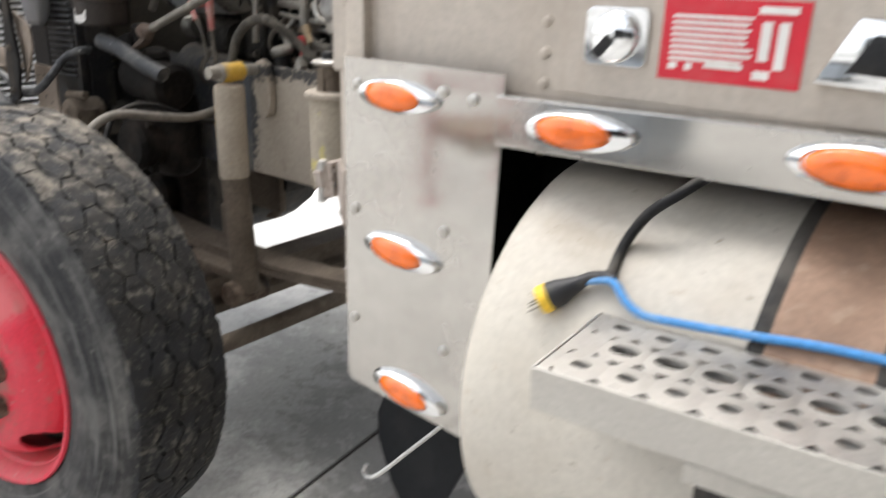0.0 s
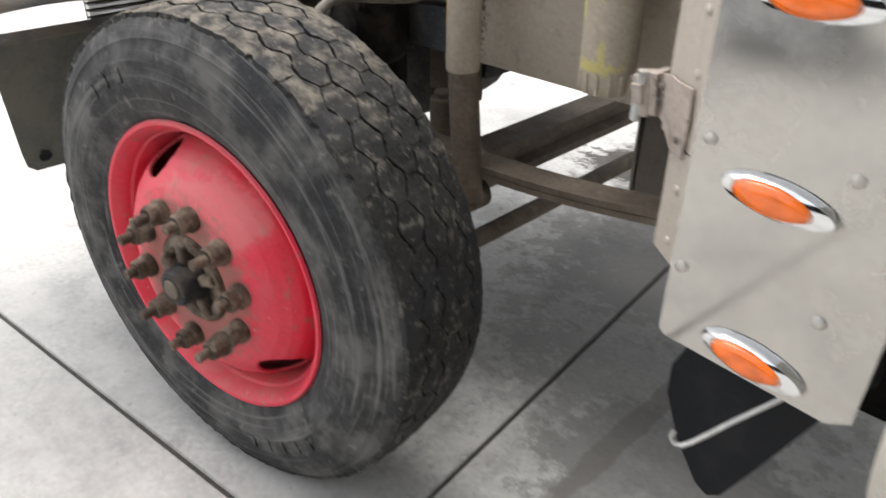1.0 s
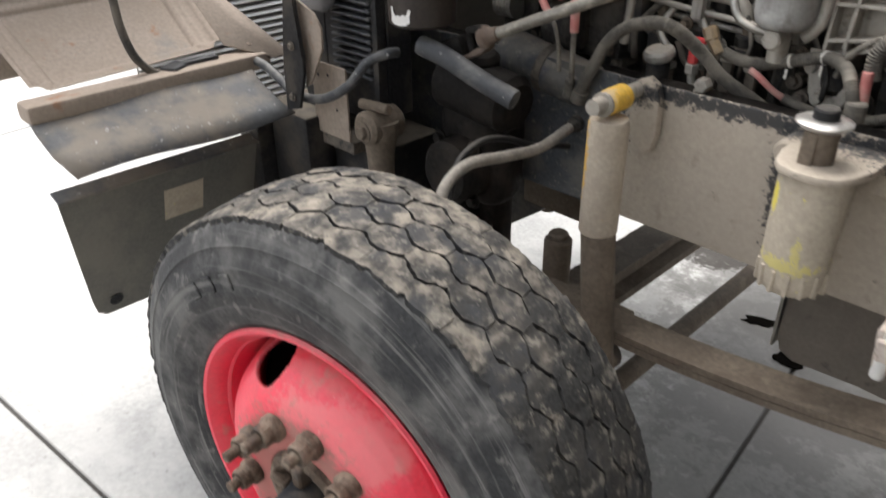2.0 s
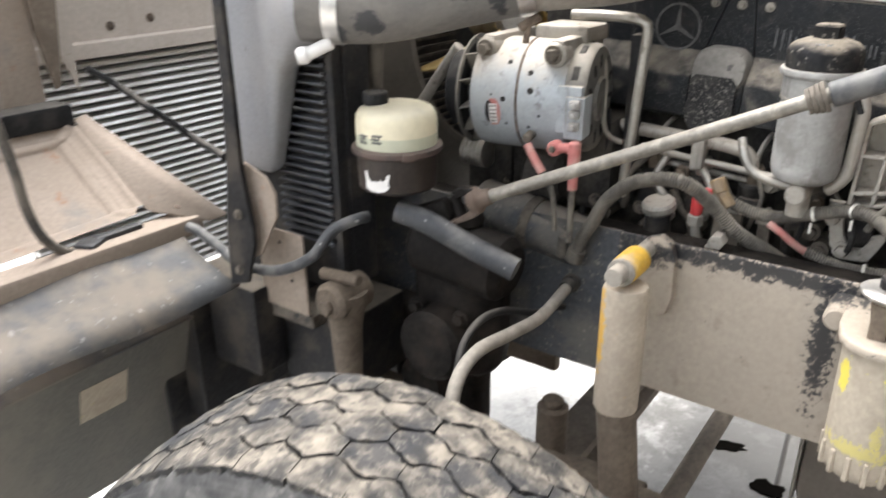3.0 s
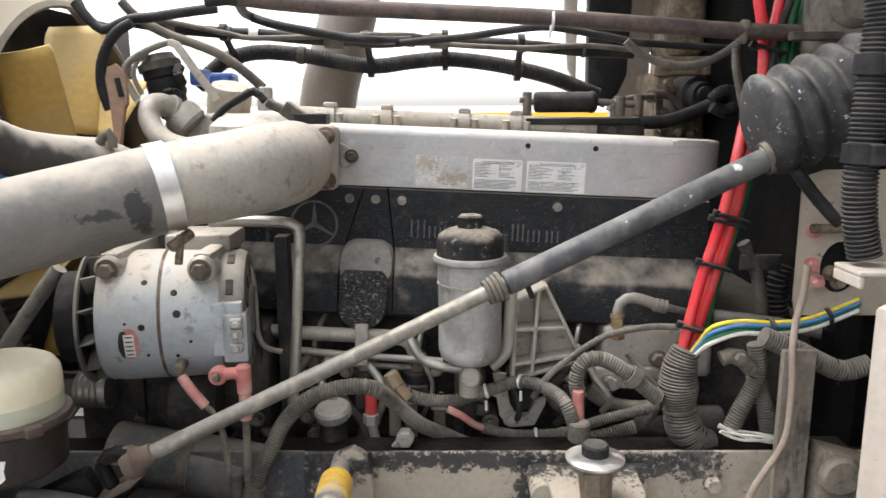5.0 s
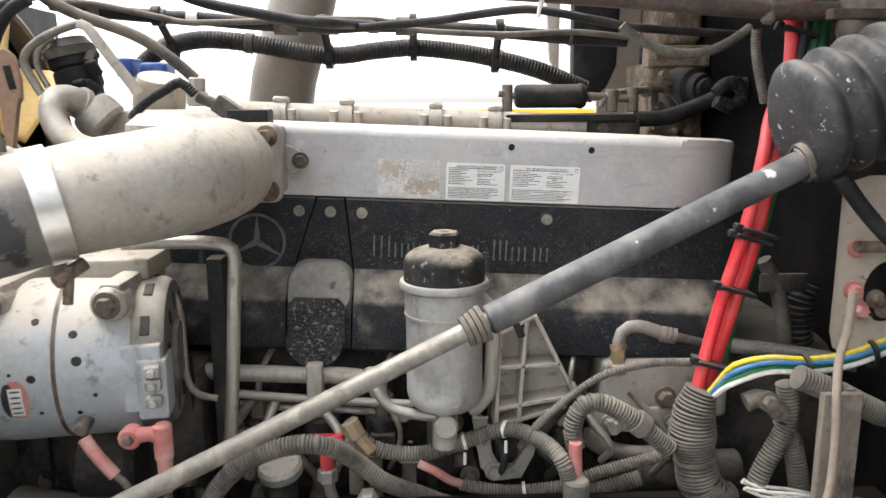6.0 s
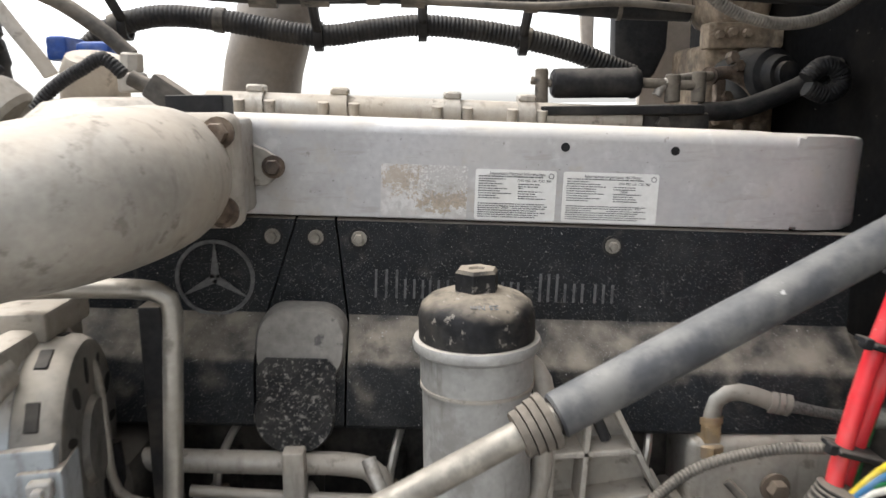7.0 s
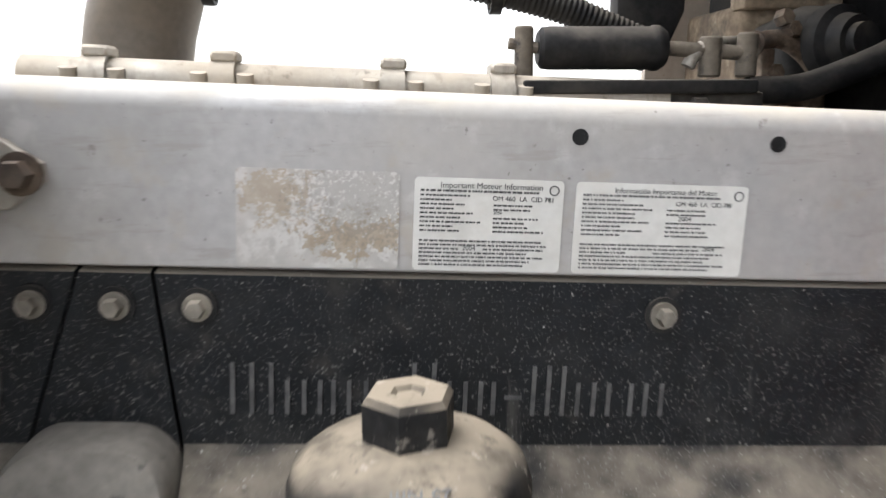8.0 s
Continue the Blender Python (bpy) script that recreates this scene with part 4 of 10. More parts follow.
def build_leaf_spring(y, lift=0.0):
    t = thing("leaf_spring", (-1.5, y, 0.45), "dusty steel leaf spring below the chassis rail", "leaf spring", group="leaf springs")
    for i, (x0, x1, dz) in enumerate(((-2.35, -0.72, 0), (-2.2, -0.85, -0.016))):
        bm = B()
        pts = []
        for k in range(17):
            x = x0 + (x1 - x0) * k / 16
            pts.append((x, 0.545 + lift + dz + 0.11 * ((x + 1.55) / 0.83) ** 2))
        m = Matrix(((1, 0, 0, 0), (0, 0, 1, y), (0, 1, 0, 0), (0, 0, 0, 1)))
        prism(bm, pts + [(a, b + 0.014) for a, b in pts[::-1]], 0.08, m, 0.003)
        part("leaf", bm, "under", t)


build_leaf_spring(1.21, 0.025)
build_leaf_spring(2.2)


def build_engine_crossmember():
    t = thing("engine_crossmember", (-2.1, 1.75, 0.40), "dirty dark crossmember under the engine front", "crossmember")
    m = Matrix(((1, 0, 0, 0), (0, 0, 1, 1.62), (0, 1, 0, 0), (0, 0, 0, 1)))
    bm = B()
    prism(bm, [(-2.55, 0.44), (-2.30, 0.43), (-2.17, 0.40), (-2.12, 0.41), (-2.05, 0.45), (-1.955, 0.52), (-1.90, 0.60), (-1.79, 0.62), (-1.78, 0.70), (-1.85, 0.78), (-2.55, 0.78)], 0.26, m, 0.01)
    part("beam", bm, "grease", t)
    bm = B()
    cyl(bm, (-2.02, 1.75, 0.46), (-2.02, 1.75, 0.52), 0.028, 14, 0.004)
    part("bolt_head", bm, "under", t)
    bm = B()
    box(bm, (-2.0, 1.60, 0.55), (-1.80, 1.63, 0.72), bevel=0.008)
    part("gusset", bm, "under", t)


build_engine_crossmember()


def build_splash_shield():
    t = thing("splash_shield", (-0.9, 1.6, 0.46), "smooth dark grey-brown splash shield below the chassis rail", "splash shield")
    bm = B()
    prism(bm, [(-1.228, 0.775), (-1.232, 0.50), (-1.222, 0.462), (-1.19, 0.446), (-1.05, 0.458), (-0.92, 0.452), (-0.45, 0.46), (-0.45, 0.775)], 0.20, flank(0, 1.76, 0), 0.008)
    part("sheet", bm, "shield", t)
    bm = B()
    box(bm, (-1.240, 1.554, 0.47), (-1.2335, 1.60, 0.775), bevel=0.0015)
    part("edge_strip", bm, "steel", t, "bare steel edge strip")


build_splash_shield()


def build_arch_sheet():
    t = thing("arch_sheet", (-2.42, 1.2, 0.35), "mud-caked black sheet between bumper and wheel arch", "sheet")
    bm = B()
    prism(bm, [(0.93, 0.40), (1.16, 0.36), (1.42, 0.36), (1.60, 0.30), (1.82, 0.26), (1.82, 0.55), (1.60, 0.80), (0.93, 0.80)], 0.012, Matrix(((0, 0, 1, -2.40), (1, 0, 0, 0), (0, 1, 0, 0), (0, 0, 0, 1))), 0.004)
    part("sheet", bm, "black_steel", t)


build_arch_sheet()


def build_shock():
    t = thing("shock_absorber", (-1.47, 1.19, 0.55), "shock absorber with chipped yellow paint under tan dust", "shock absorber")
    bm = B()
    lathe(bm, [(0, 0.002), (0.034, 0.0), (0.0375, 0.006), (0.0375, 0.222), (0.034, 0.232), (0.0, 0.234)], Matrix.Translation((-1.492, 1.205, 0.798)), 28)
    part("dust_tube", bm, "shock", t, "tan dust tube with chipped yellow paint")
    bm = B()
    cyl(bm, (-1.450, 1.19, 0.50), (-1.489, 1.203, 0.80), 0.034, 24, 0.004)
    part("cylinder", bm, "under", t, "dark brown lower cylinder")
    bm = B()
    cyl(bm, (-1.494, 1.19, 1.060), (-1.494, 1.25, 1.060), 0.0235, 24, 0.006)
    part("eye", bm, "shock_yellow", t, "yellow upper mounting eye")
    bm = B()
    cyl(bm, (-1.494, 1.15, 1.062), (-1.494, 1.315, 1.062), 0.0145, 16)
    bolt(bm, (-1.494, 1.185, 1.060), (0, -1, 0), 0.0155, 0.028)
    part("pin", bm, "cast", t, "dusty bolt")
    bm = B()
    prism(bm, [(-1.505, 1.0), (-1.49, 0.955), (-1.468, 0.942), (-1.452, 0.952), (-1.445, 0.985), (-1.447, 1.05), (-1.455, 1.076), (-1.475, 1.088), (-1.497, 1.08), (-1.507, 1.05)], 0.022, flank(0, 1.312, 0), 0.005)
    part("mount_plate", bm, "rail", t)
    bm = B()
    cyl(bm, (-1.46, 1.14, 0.50), (-1.46, 1.25, 0.50), 0.035, 20, 0.005)
    part("lower_eye", bm, "rust", t)
    return t


build_shock()


def build_filter_can():
    t = thing("air_dryer_can", (-1.12, 1.2, 0.84), "dusty tan filter canister with yellow paint marks on the rail", "filter")
    c = (-1.125, 1.205)
    bm = B()
    lathe(bm, [(0, 0.885), (0.050, 0.885), (0.052, 0.89), (0.053, 1.03), (0.051, 1.04), (0, 1.04)], Matrix.Translation((*c, 0)), 32)
    body = part("body", bm, "can", t)
    bm = B()
    lathe(bm, [(0, 0.842), (0.042, 0.842), (0.048, 0.848), (0.050, 0.86), (0.051, 0.888), (0, 0.888)], Matrix.Translation((*c, 0)), 24)
    bowl = part("ribbed_bowl", bm, "can", t, "ribbed lower bowl")
    for i in range(14):
        a = 2 * math.pi * i / 14
        bm = B()
        box(bm, (0.046, -0.0035, 0.846), (0.0545, 0.0035, 0.884), Matrix.Translation((*c, 0)) @ Matrix.Rotation(a, 4, "Z"), 0.001, 1)
        part("rib", bm, "can", bowl)
    bm = B()
    prism(bm, [(-1.182, -0.025), (-1.168, -0.046), (-1.14, -0.058), (-1.108, -0.058), (-1.08, -0.044), (-1.066, -0.02), (-1.055, 0.02), (-1.05, 0.108), (-1.19, 0.108), (-1.188, 0.01)], 0.015, Matrix.Translation((0, c[1], 1.040)), 0.005)
    box(bm, (-1.205, 1.30, 0.985), (-1.03, 1.316, 1.055), bevel=0.006)
    cyl(bm, (-1.196, 1.25, 1.036), (-1.196, 1.315, 1.036), 0.019, 18, 0.004)
    part("bracket", bm, "rail", t, "cast mounting bracket")
    bm = B()
    cyl(bm, (c[0] - 0.004, c[1] + 0.002, 1.05), (c[0] - 0.008, c[1], 1.108), 0.021, 18, 0.002, 0.025)
    box(bm, (c[0] - 0.026, c[1] - 0.026, 1.053), (c[0] - 0.004, c[1] - 0.006, 1.104), bevel=0.003)
    part("neck", bm, "under", t, "brown stem")
    bm = B()
    m = Matrix.Translation((c[0] - 0.008, c[1], 1.108))
    lathe(bm, [(0, 0.0), (0.032, 0.0), (0.040, 0.006), (0.0405, 0.009), (0.034, 0.012), (0.022, 0.0135), (0, 0.0135)], m, 36)
    part("disc", bm, "disc", t, "bright nickel disc")
    bm = B()
    lathe(bm, [(0.0185, 0.0135), (0.0185, 0.026), (0.016, 0.029), (0.013, 0.0285), (0.011, 0.0295), (0.008, 0.0285), (0.006, 0.0295), (0, 0.029)], m, 28)
    part("knob", bm, "rubber", t, "black rubber knob")
    return t


build_filter_can()


# ---- cab side and step panels ----
def build_marker(x, z, y, tilt=0, dirty=False):
    t = thing("marker_lamp", (x, y, z), "amber oval marker lamp in a chrome bezel, unlit", "lamp", group="amber marker lamps")
    m = flank(x, y, z) @ Matrix.Rotation(radians(tilt), 4, "Z")
    w, h = 0.160, 0.052
    bm = B()
    rings = []
    for s, d in ((1.0, 0.0), (0.985, 0.006), (0.93, 0.012), (0.84, 0.0145), (0.80, 0.012)):
        rings.append([bm.verts.new(m @ Vector((px * (s if s > 0.9 else s - 0.15) - (0.0 if s > 0.9 else 0.006), py * s * (1 - 0.16 * max(px, 0) / w * 2), d))) for px, py in oval(w, h, 40)])
    for a, b in zip(rings, rings[1:]):
        for i in range(40):
            bm.faces.new((a[i], a[(i + 1) % 40], b[(i + 1) % 40], b[i]))
    bm.faces.new(rings[-1])
    part("bezel", bm, "chrome", t, "polished chrome bezel")
    bm = B()
    rings = []
    for s, d in ((1.0, 0.010), (0.97, 0.0165), (0.86, 0.0205), (0.6, 0.0235), (0.3, 0.025)):
        rings.append([bm.verts.new(m @ Vector((px * s - 0.006, py * s, d))) for px, py in oval(w * 0.64, h * 0.82, 36)])
    for a, b in zip(rings, rings[1:]):
        for i in range(36):
            bm.faces.new((a[i], a[(i + 1) % 36], b[(i + 1) % 36], b[i]))
    bm.faces.new(rings[-1])
    part("lens", bm, "amber", t, "amber plastic lens")
    return t




def build_side_panel():
    t = thing("side_panel", (-0.68, 0.93, 0.59), "polished stainless lower side panel with rivets", "panel")
    bm = B()
    poly = [(-0.800, 0.610), (-0.790, 0.600), (-0.540, 0.582), (-0.510, 0.60), (-0.494, 1.17), (-0.800, 1.17)]
    prism(bm, poly, 0.004, flank(0, 0.922, 0), 0.0012)
    part("sheet", bm, "stainless", t)
    bm = B()
    box(bm, (-0.797, 0.9225, 0.612), (-0.770, 0.938, 1.165))
    part("return_flange", bm, "bare_alu", t)
    for x, z in ((-0.777, 0.927), (-0.591, 0.927), (-0.782, 0.727), (-0.585, 0.727), (-0.77, 1.13), (-0.60, 1.135), (-0.545, 1.13)):
        bm = B()
        lathe(bm, [(0.0095, 0), (0.009, 0.003), (0.006, 0.0052), (0, 0.006)], axis_to((x, 0.918, z), (0, -1, 0)), 14)
        part("rivet", bm, "bare_alu", t)


build_side_panel()
build_marker(-0.672, 0.874, 0.918, -6)
build_marker(-0.652, 0.628, 0.918, -8)
build_marker(-0.682, 1.120, 0.918, -2)


def build_cab_side():
    t = thing("truck_cab", (0.2, 1.0, 1.15), "beige painted cab flank above the stainless sill", "cab panel")
    bm = B()
    box(bm, (-0.86, 0.949, 1.14), (2.4, 0.975, 1.42), bevel=0.006)
    part("skin", bm, "cab", t)
    bm = B()
    box(bm, (-0.431, 0.945, 1.152), (2.35, 0.9495, 1.41), bevel=0.0015)
    part("door_skin", bm, "cab", t)
    for z in (1.160, 1.200, 1.240, 1.280, 1.320, 1.360):
        bm = B()
        lathe(bm, [(0.008, 0), (0.0075, 0.002), (0.004, 0.004), (0, 0.0045)], axis_to((-0.454, 0.949, z), (0, -1, 0)), 12)
        part("rivet", bm, "cab", t)
    # front post with its flange
    bm = B()
    prism(bm, [(-0.892, 0.999), (-0.803, 0.931), (-0.770, 0.931), (-0.770, 0.96), (-0.86, 1.03)], 0.500, Matrix.Translation((0, 0, 0.885)), 0.004)
    prism(bm, [(-0.860, 0.9745), (-0.803, 0.931), (-0.770, 0.931), (-0.770, 0.96), (-0.84, 1.01)], 0.176, Matrix.Translation((0, 0, 0.708)), 0.004)
    post = part("front_post", bm, "cab", t, "beige slanting front post with rivets")
    for k in range(8):
        z = 0.74 + 0.085 * k
        bm = B()
        lathe(bm, [(0.0075, 0), (0.007, 0.002), (0.004, 0.0038), (0, 0.0045)], axis_to((-0.825, 0.9475, z), (-0.605, -0.796, 0)), 12)
        part("rivet", bm, "cab", post)
    bm = B()
    prism(bm, [(-0.010, 0.912), (0.006, 0.904), (0.018, 0.907), (0.034, 0.895), (0.052, 0.878), (0.066, 0.872), (0.080, 0.879), (0.096, 0.874), (0.100, 0.930), (0.097, 0.978), (0.05, 0.972), (0.028, 0.976), (-0.008, 0.968)], 0.004, Matrix.Translation((-0.8992, 0.9990, 0)) @ Matrix.Rotation(radians(-37), 4, "Z") @ flank(0, 0, 0), 0.0015)
    plate = part("hinge_plate", bm, "hinge", t, "dented dusty hinge plate")
    for u, z in ((0.012, 0.955), (0.012, 0.93), (0.085, 0.90)):
        bm = B()
        lathe(bm, [(0.006, 0), (0.005, 0.002), (0, 0.003)], axis_to((-0.9045 + 0.799 * u, 0.992 - 0.602 * u, z), (-0.605, -0.796, 0)), 10)
        part("rivet", bm, "dirty", plate)
    bm = B()
    dent = Matrix.Translation((-0.92, 1.0, 0.935)) @ Matrix.Rotation(radians(-6), 4, "Y")
    box(bm, (-0.022, -0.020, -0.034), (0.008, 0.030, 0.030), dent, 0.006)
    box(bm, (-0.018, -0.026, -0.012), (0.002, -0.016, 0.022), dent @ Matrix.Rotation(radians(8), 4, "X"), 0.004)
    box(bm, (0.004, -0.016, -0.030), (0.020, 0.030, 0.034), dent, 0.003)
    part("hinge_block", bm, "hinge", t, "dented dusty hinge block")
    bm = B()
    cyl(bm, (-0.930, 0.984, 0.893), (-0.926, 0.984, 0.972), 0.0085, 14, 0.002)
    part("hinge_pin", bm, "lead", t, "worn steel hinge pin")
    # sill with two lamps
    bm = B()
    box(bm, (-0.507, 0.915, -0.035), (2.4, 0.955, 0.035), Matrix.Translation((-0.507, 0, 1.107)) @ Matrix.Rotation(radians(-1.0), 4, "Y") @ Matrix.Translation((0.507, 0, 0)), 0.003)
    part("sill", bm, "stainless", t, "brushed stainless sill rail")
    # near-black sheets stand in for the shade in the gap by the tank
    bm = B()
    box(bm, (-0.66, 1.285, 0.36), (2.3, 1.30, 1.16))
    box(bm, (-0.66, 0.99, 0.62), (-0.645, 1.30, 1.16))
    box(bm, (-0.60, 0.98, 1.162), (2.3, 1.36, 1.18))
    part("inner_wall", bm, "firewall", t, "near-black sheet standing in for the shade behind the tank")
    # cab floor and far skirt, added unseen to darken the ground below
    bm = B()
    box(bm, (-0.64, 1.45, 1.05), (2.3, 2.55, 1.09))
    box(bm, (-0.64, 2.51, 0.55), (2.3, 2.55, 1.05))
    part("floor_pan", bm, "firewall", t, "near-black unseen cab floor, added to darken the ground")
    # cowl and windscreen wall stay out of view, added to shade the bay
    for name, lo, hi in (("roof", (-0.64, 0.985, 2.5), (2.3, 2.55, 2.54)), ("far_side", (-0.64, 2.51, 1.1), (2.3, 2.55, 2.498)), ("back_wall", (2.26, 1.0, 1.1), (2.3, 2.505, 2.498)), ("upper_side", (-0.60, 0.985, 1.43), (2.3, 0.999, 2.498)), ("shade_cowl", (-1.10, 1.02, 2.0), (-0.645, 2.55, 2.04)), ("shade_windscreen", (-1.10, 1.02, 2.044), (-1.06, 2.55, 2.4))):
        bm = B()
        box(bm, lo, hi, bevel=0.006)
        part(name, bm, "cab", t)
    return t


build_cab_side()
build_marker(-0.374, 1.110, 0.915, 0.5)
build_marker(-0.048, 1.119, 0.915, 0.5)


def build_fuel_cap():
    t = thing("lock_plate", (-0.31, 0.93, 1.24), "square chrome lock plate with a round turning lid", "lock plate")
    m = flank(-0.352, 0.945, 1.227)
    bm = B()
    prism(bm, rounded(0.084, 0.070, 0.010), 0.004, m, 0.0015)
    part("plate", bm, "chrome", t)
    bm = B()
    lathe(bm, [(0.032, 0.003), (0.031, 0.010), (0.027, 0.014), (0.012, 0.017), (0, 0.017)], m, 32)
    part("lid", bm, "chrome", t)
    bm = B()
    box(bm, (-0.03, -0.006, 0.017), (0.0, 0.006, 0.02), m @ Matrix.Rotation(radians(50), 4, "Z"), 0.001, 1)
    part("finger_slot", bm, "rubber", t)


build_fuel_cap()


def build_red_sticker():
    t = thing("warning_sticker", (-0.16, 0.945, 1.24), "red warning sticker with white lines on beige paint", "sticker")
    x0, x1, z0, z1 = -0.294, -0.133, 1.184, 1.276
    bm = B()
    box(bm, (x0, 0.9437, z0), (x1, 0.9455, z1))
    part("film", bm, "sticker_red", t)
    rnd = random.Random(3)
    for i in range(8):
        z = z1 - 0.020 - i * 0.0068
        bm = B()
        box(bm, (x0 + 0.012, 0.9427, z - 0.0019), (x0 + 0.106 - rnd.uniform(0, 0.012), 0.9437, z + 0.0019))
        part("text_bar", bm, "sticker_white", t)
    for lo, hi in (((x0 + 0.113, z0 + 0.028), (x0 + 0.124, z1 - 0.022)), ((x0 + 0.131, z0 + 0.02), (x0 + 0.142, z1 - 0.022)), ((x0 + 0.108, z1 - 0.014), (x1 - 0.012, z1 - 0.006)), ((x0 + 0.055, z0 + 0.016), (x0 + 0.098, z0 + 0.022)), ((x0 + 0.012, z0 + 0.012), (x0 + 0.022, z0 + 0.02)), ((x0 + 0.032, z0 + 0.012), (x0 + 0.04, z0 + 0.02)), ((x0 + 0.110, z0 + 0.008), (x0 + 0.128, z0 + 0.018))):
        bm = B()
        box(bm, (lo[0], 0.9427, lo[1]), (hi[0], 0.9437, hi[1]))
        part("text_bar", bm, "sticker_white", t)


build_red_sticker()


def build_handle():
    t = thing("door_latch", (0.0, 0.93, 1.22), "chrome recessed door latch with a dark keypad insert", "latch")
    m = flank(-0.032, 0.945, 1.226) @ Matrix.Rotation(radians(-3), 4, "Z")
    bm = B()
    prism(bm, [(-0.085, -0.035), (-0.055, 0.035), (0.085, 0.035), (0.085, -0.035)], 0.014, m, 0.005)
    part("frame", bm, "chrome", t)
    bm = B()
    prism(bm, [(-0.055, -0.02), (-0.035, 0.02), (0.075, 0.02), (0.075, -0.02)], 0.004, m @ Matrix.Translation((0, 0, 0.0125)), 0.001)
    part("insert", bm, "rubber", t)
    bm = B()
    lathe(bm, [(0.012, 0), (0.011, 0.006), (0, 0.007)], m @ Matrix.Translation((0.0, 0, 0.0165)), 20)
    part("lock", bm, "chrome", t)


build_handle()

# ---- fuel tank and step ----
TANK_Y, TANK_Z, TANK_R = 1.085, 0.735, 0.318


def build_tank():
    t = thing("fuel_tank", (0.4, TANK_Y, 0.42), "round cream fuel tank under dust with rusty brown straps", "fuel tank")
    bm = B()
    m = Matrix.Translation((-0.452, TANK_Y, TANK_Z)) @ Matrix.Rotation(radians(90), 4, "Y")
    r = TANK_R
    lathe(bm, [(0, 0.004), (r * 0.6, -0.004), (r * 0.84, -0.010), (r * 0.91, -0.006), (r * 0.957, 0.006), (r * 0.985, 0.026), (r * 0.997, 0.052), (r, 0.08), (r, 0.62), (r * 1.002, 0.625), (r, 0.63), (r, 1.9), (r * 0.9, 1.94), (0, 1.95)], m, 72)
    part("shell", bm, "tank", t)
    for x in (-0.040, 1.05):
        mm = Matrix.Translation((x, TANK_Y, TANK_Z)) @ Matrix.Rotation(radians(90), 4, "Y")
        bm = B()
        lathe(bm, [(r + 0.003, -0.052), (r + 0.0065, -0.052), (r + 0.0065, 0.052), (r + 0.003, 0.052)], mm, 72, close=True)
        strap = part("strap", bm, "strap", t, "rusty brown steel strap")
        for e in (-0.06, 0.06):
            bm = B()
            lathe(bm, [(r + 0.001, e - 0.009), (r + 0.006, e - 0.009), (r + 0.009, e), (r + 0.006, e + 0.009), (r + 0.001, e + 0.009)], mm, 72)
            part("rubber_edge", bm, "rubber", strap, "black rubber liner edge")
    return t


build_tank()


def build_step():
    t = thing("tank_step", (0.3, 0.72, 0.86), "perforated aluminium step plate on the fuel tank", "step")
    x0, x1, y0, y1, z1 = -0.262, 1.6, 0.655, 0.818, 0.922
    bm = B()
    # top sheet with round holes: a grid of quads with the holes left out and ringed
    cell_x, cell_y = 0.049, (y1 - y0) / 3

    def hole_cell(cx, cy, rx, ry, lip):
        n = 16
        sq, inn, up = [], [], []
        for i in range(n):
            a = 2 * math.pi * (i + 0.5) / n
            c, s = math.cos(a), math.sin(a)
            k = 1 / max(abs(c), abs(s))
            sq.append(bm.verts.new((cx + c * k * cell_x / 2, cy + s * k * cell_y / 2, z1)))
            up.append(bm.verts.new((cx + c * (rx + 0.003), cy + s * (ry + 0.003), z1 + lip)))
            inn.append(bm.verts.new((cx + c * rx, cy + s * ry, z1 + lip)))
        low = [bm.verts.new((v.co.x, v.co.y, z1 - 0.006)) for v in inn]
        for i in range(n):
            j = (i + 1) % n
            bm.faces.new((sq[i], sq[j], up[j], up[i]))
            bm.faces.new((up[i], up[j], inn[j], inn[i]))
            bm.faces.new((inn[i], inn[j], low[j], low[i]))

    nx = int((x1 - x0) / cell_x)
    for j in range(3):
        e = 0.011 if j != 1 else 0.0355
        bm.faces.new([bm.verts.new((x0 + u * e, y0 + (j + v) * cell_y, z1)) for u, v in ((0, 0), (1, 0), (1, 1), (0, 1))])
    for i in range(nx):
        for j in range(3):
            big = (j == 1)
            hole_cell(x0 + (i + 0.5) * cell_x + (0.011 if j != 1 else 0.0355), y0 + (j + 0.5) * cell_y, 0.0165 if big else 0.0105, 0.0115 if big else 0.0075, 0.0014 if big else 0.0010)
    part("tread_plate", bm, "bare_alu", t, "punched top plate with raised holes")
    xe = x0 + nx * cell_x
    bm = B()
    box(bm, (x0 - 0.002, y0 - 0.005, z1 - 0.048), (xe, y0 - 0.0005, z1 + 0.001), bevel=0.0018)
    box(bm, (x0 - 0.005, y0 - 0.004, z1 - 0.048), (x0 - 0.0012, y1, z1 + 0.0005), bevel=0.0015)
    part("edge_rail", bm, "bare_alu", t, "brushed folded edge")
    # near-black sheet in place of the shade under the punched plate
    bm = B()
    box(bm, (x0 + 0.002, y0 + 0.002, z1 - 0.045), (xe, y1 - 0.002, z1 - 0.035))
    part("inner_shade", bm, "firewall", t, "near-black sheet painting the shade inside the step")
    bm = B()
    box(bm, (x0 + 0.15, 0.672, z1 - 0.085), (x0 + 0.26, 0.80, z1 - 0.062), bevel=0.003)
    part("bracket_cap", bm, "bare_alu", t)
    bm = B()
    box(bm, (x0 + 0.16, 0.68, z1 - 0.28), (x0 + 0.27, 0.80, z1 - 0.088), bevel=0.004)
    part("bracket", bm, "black_steel", t, "dark step bracket")
    hinge = Matrix.Translation((x0, y0, z1))
    t.matrix_basis = hinge @ Matrix.Rotation(radians(3.5), 4, "Z") @ Matrix.Rotation(radians(-1.5), 4, "Y") @ hinge.inverted() @ t.matrix_basis


build_step()


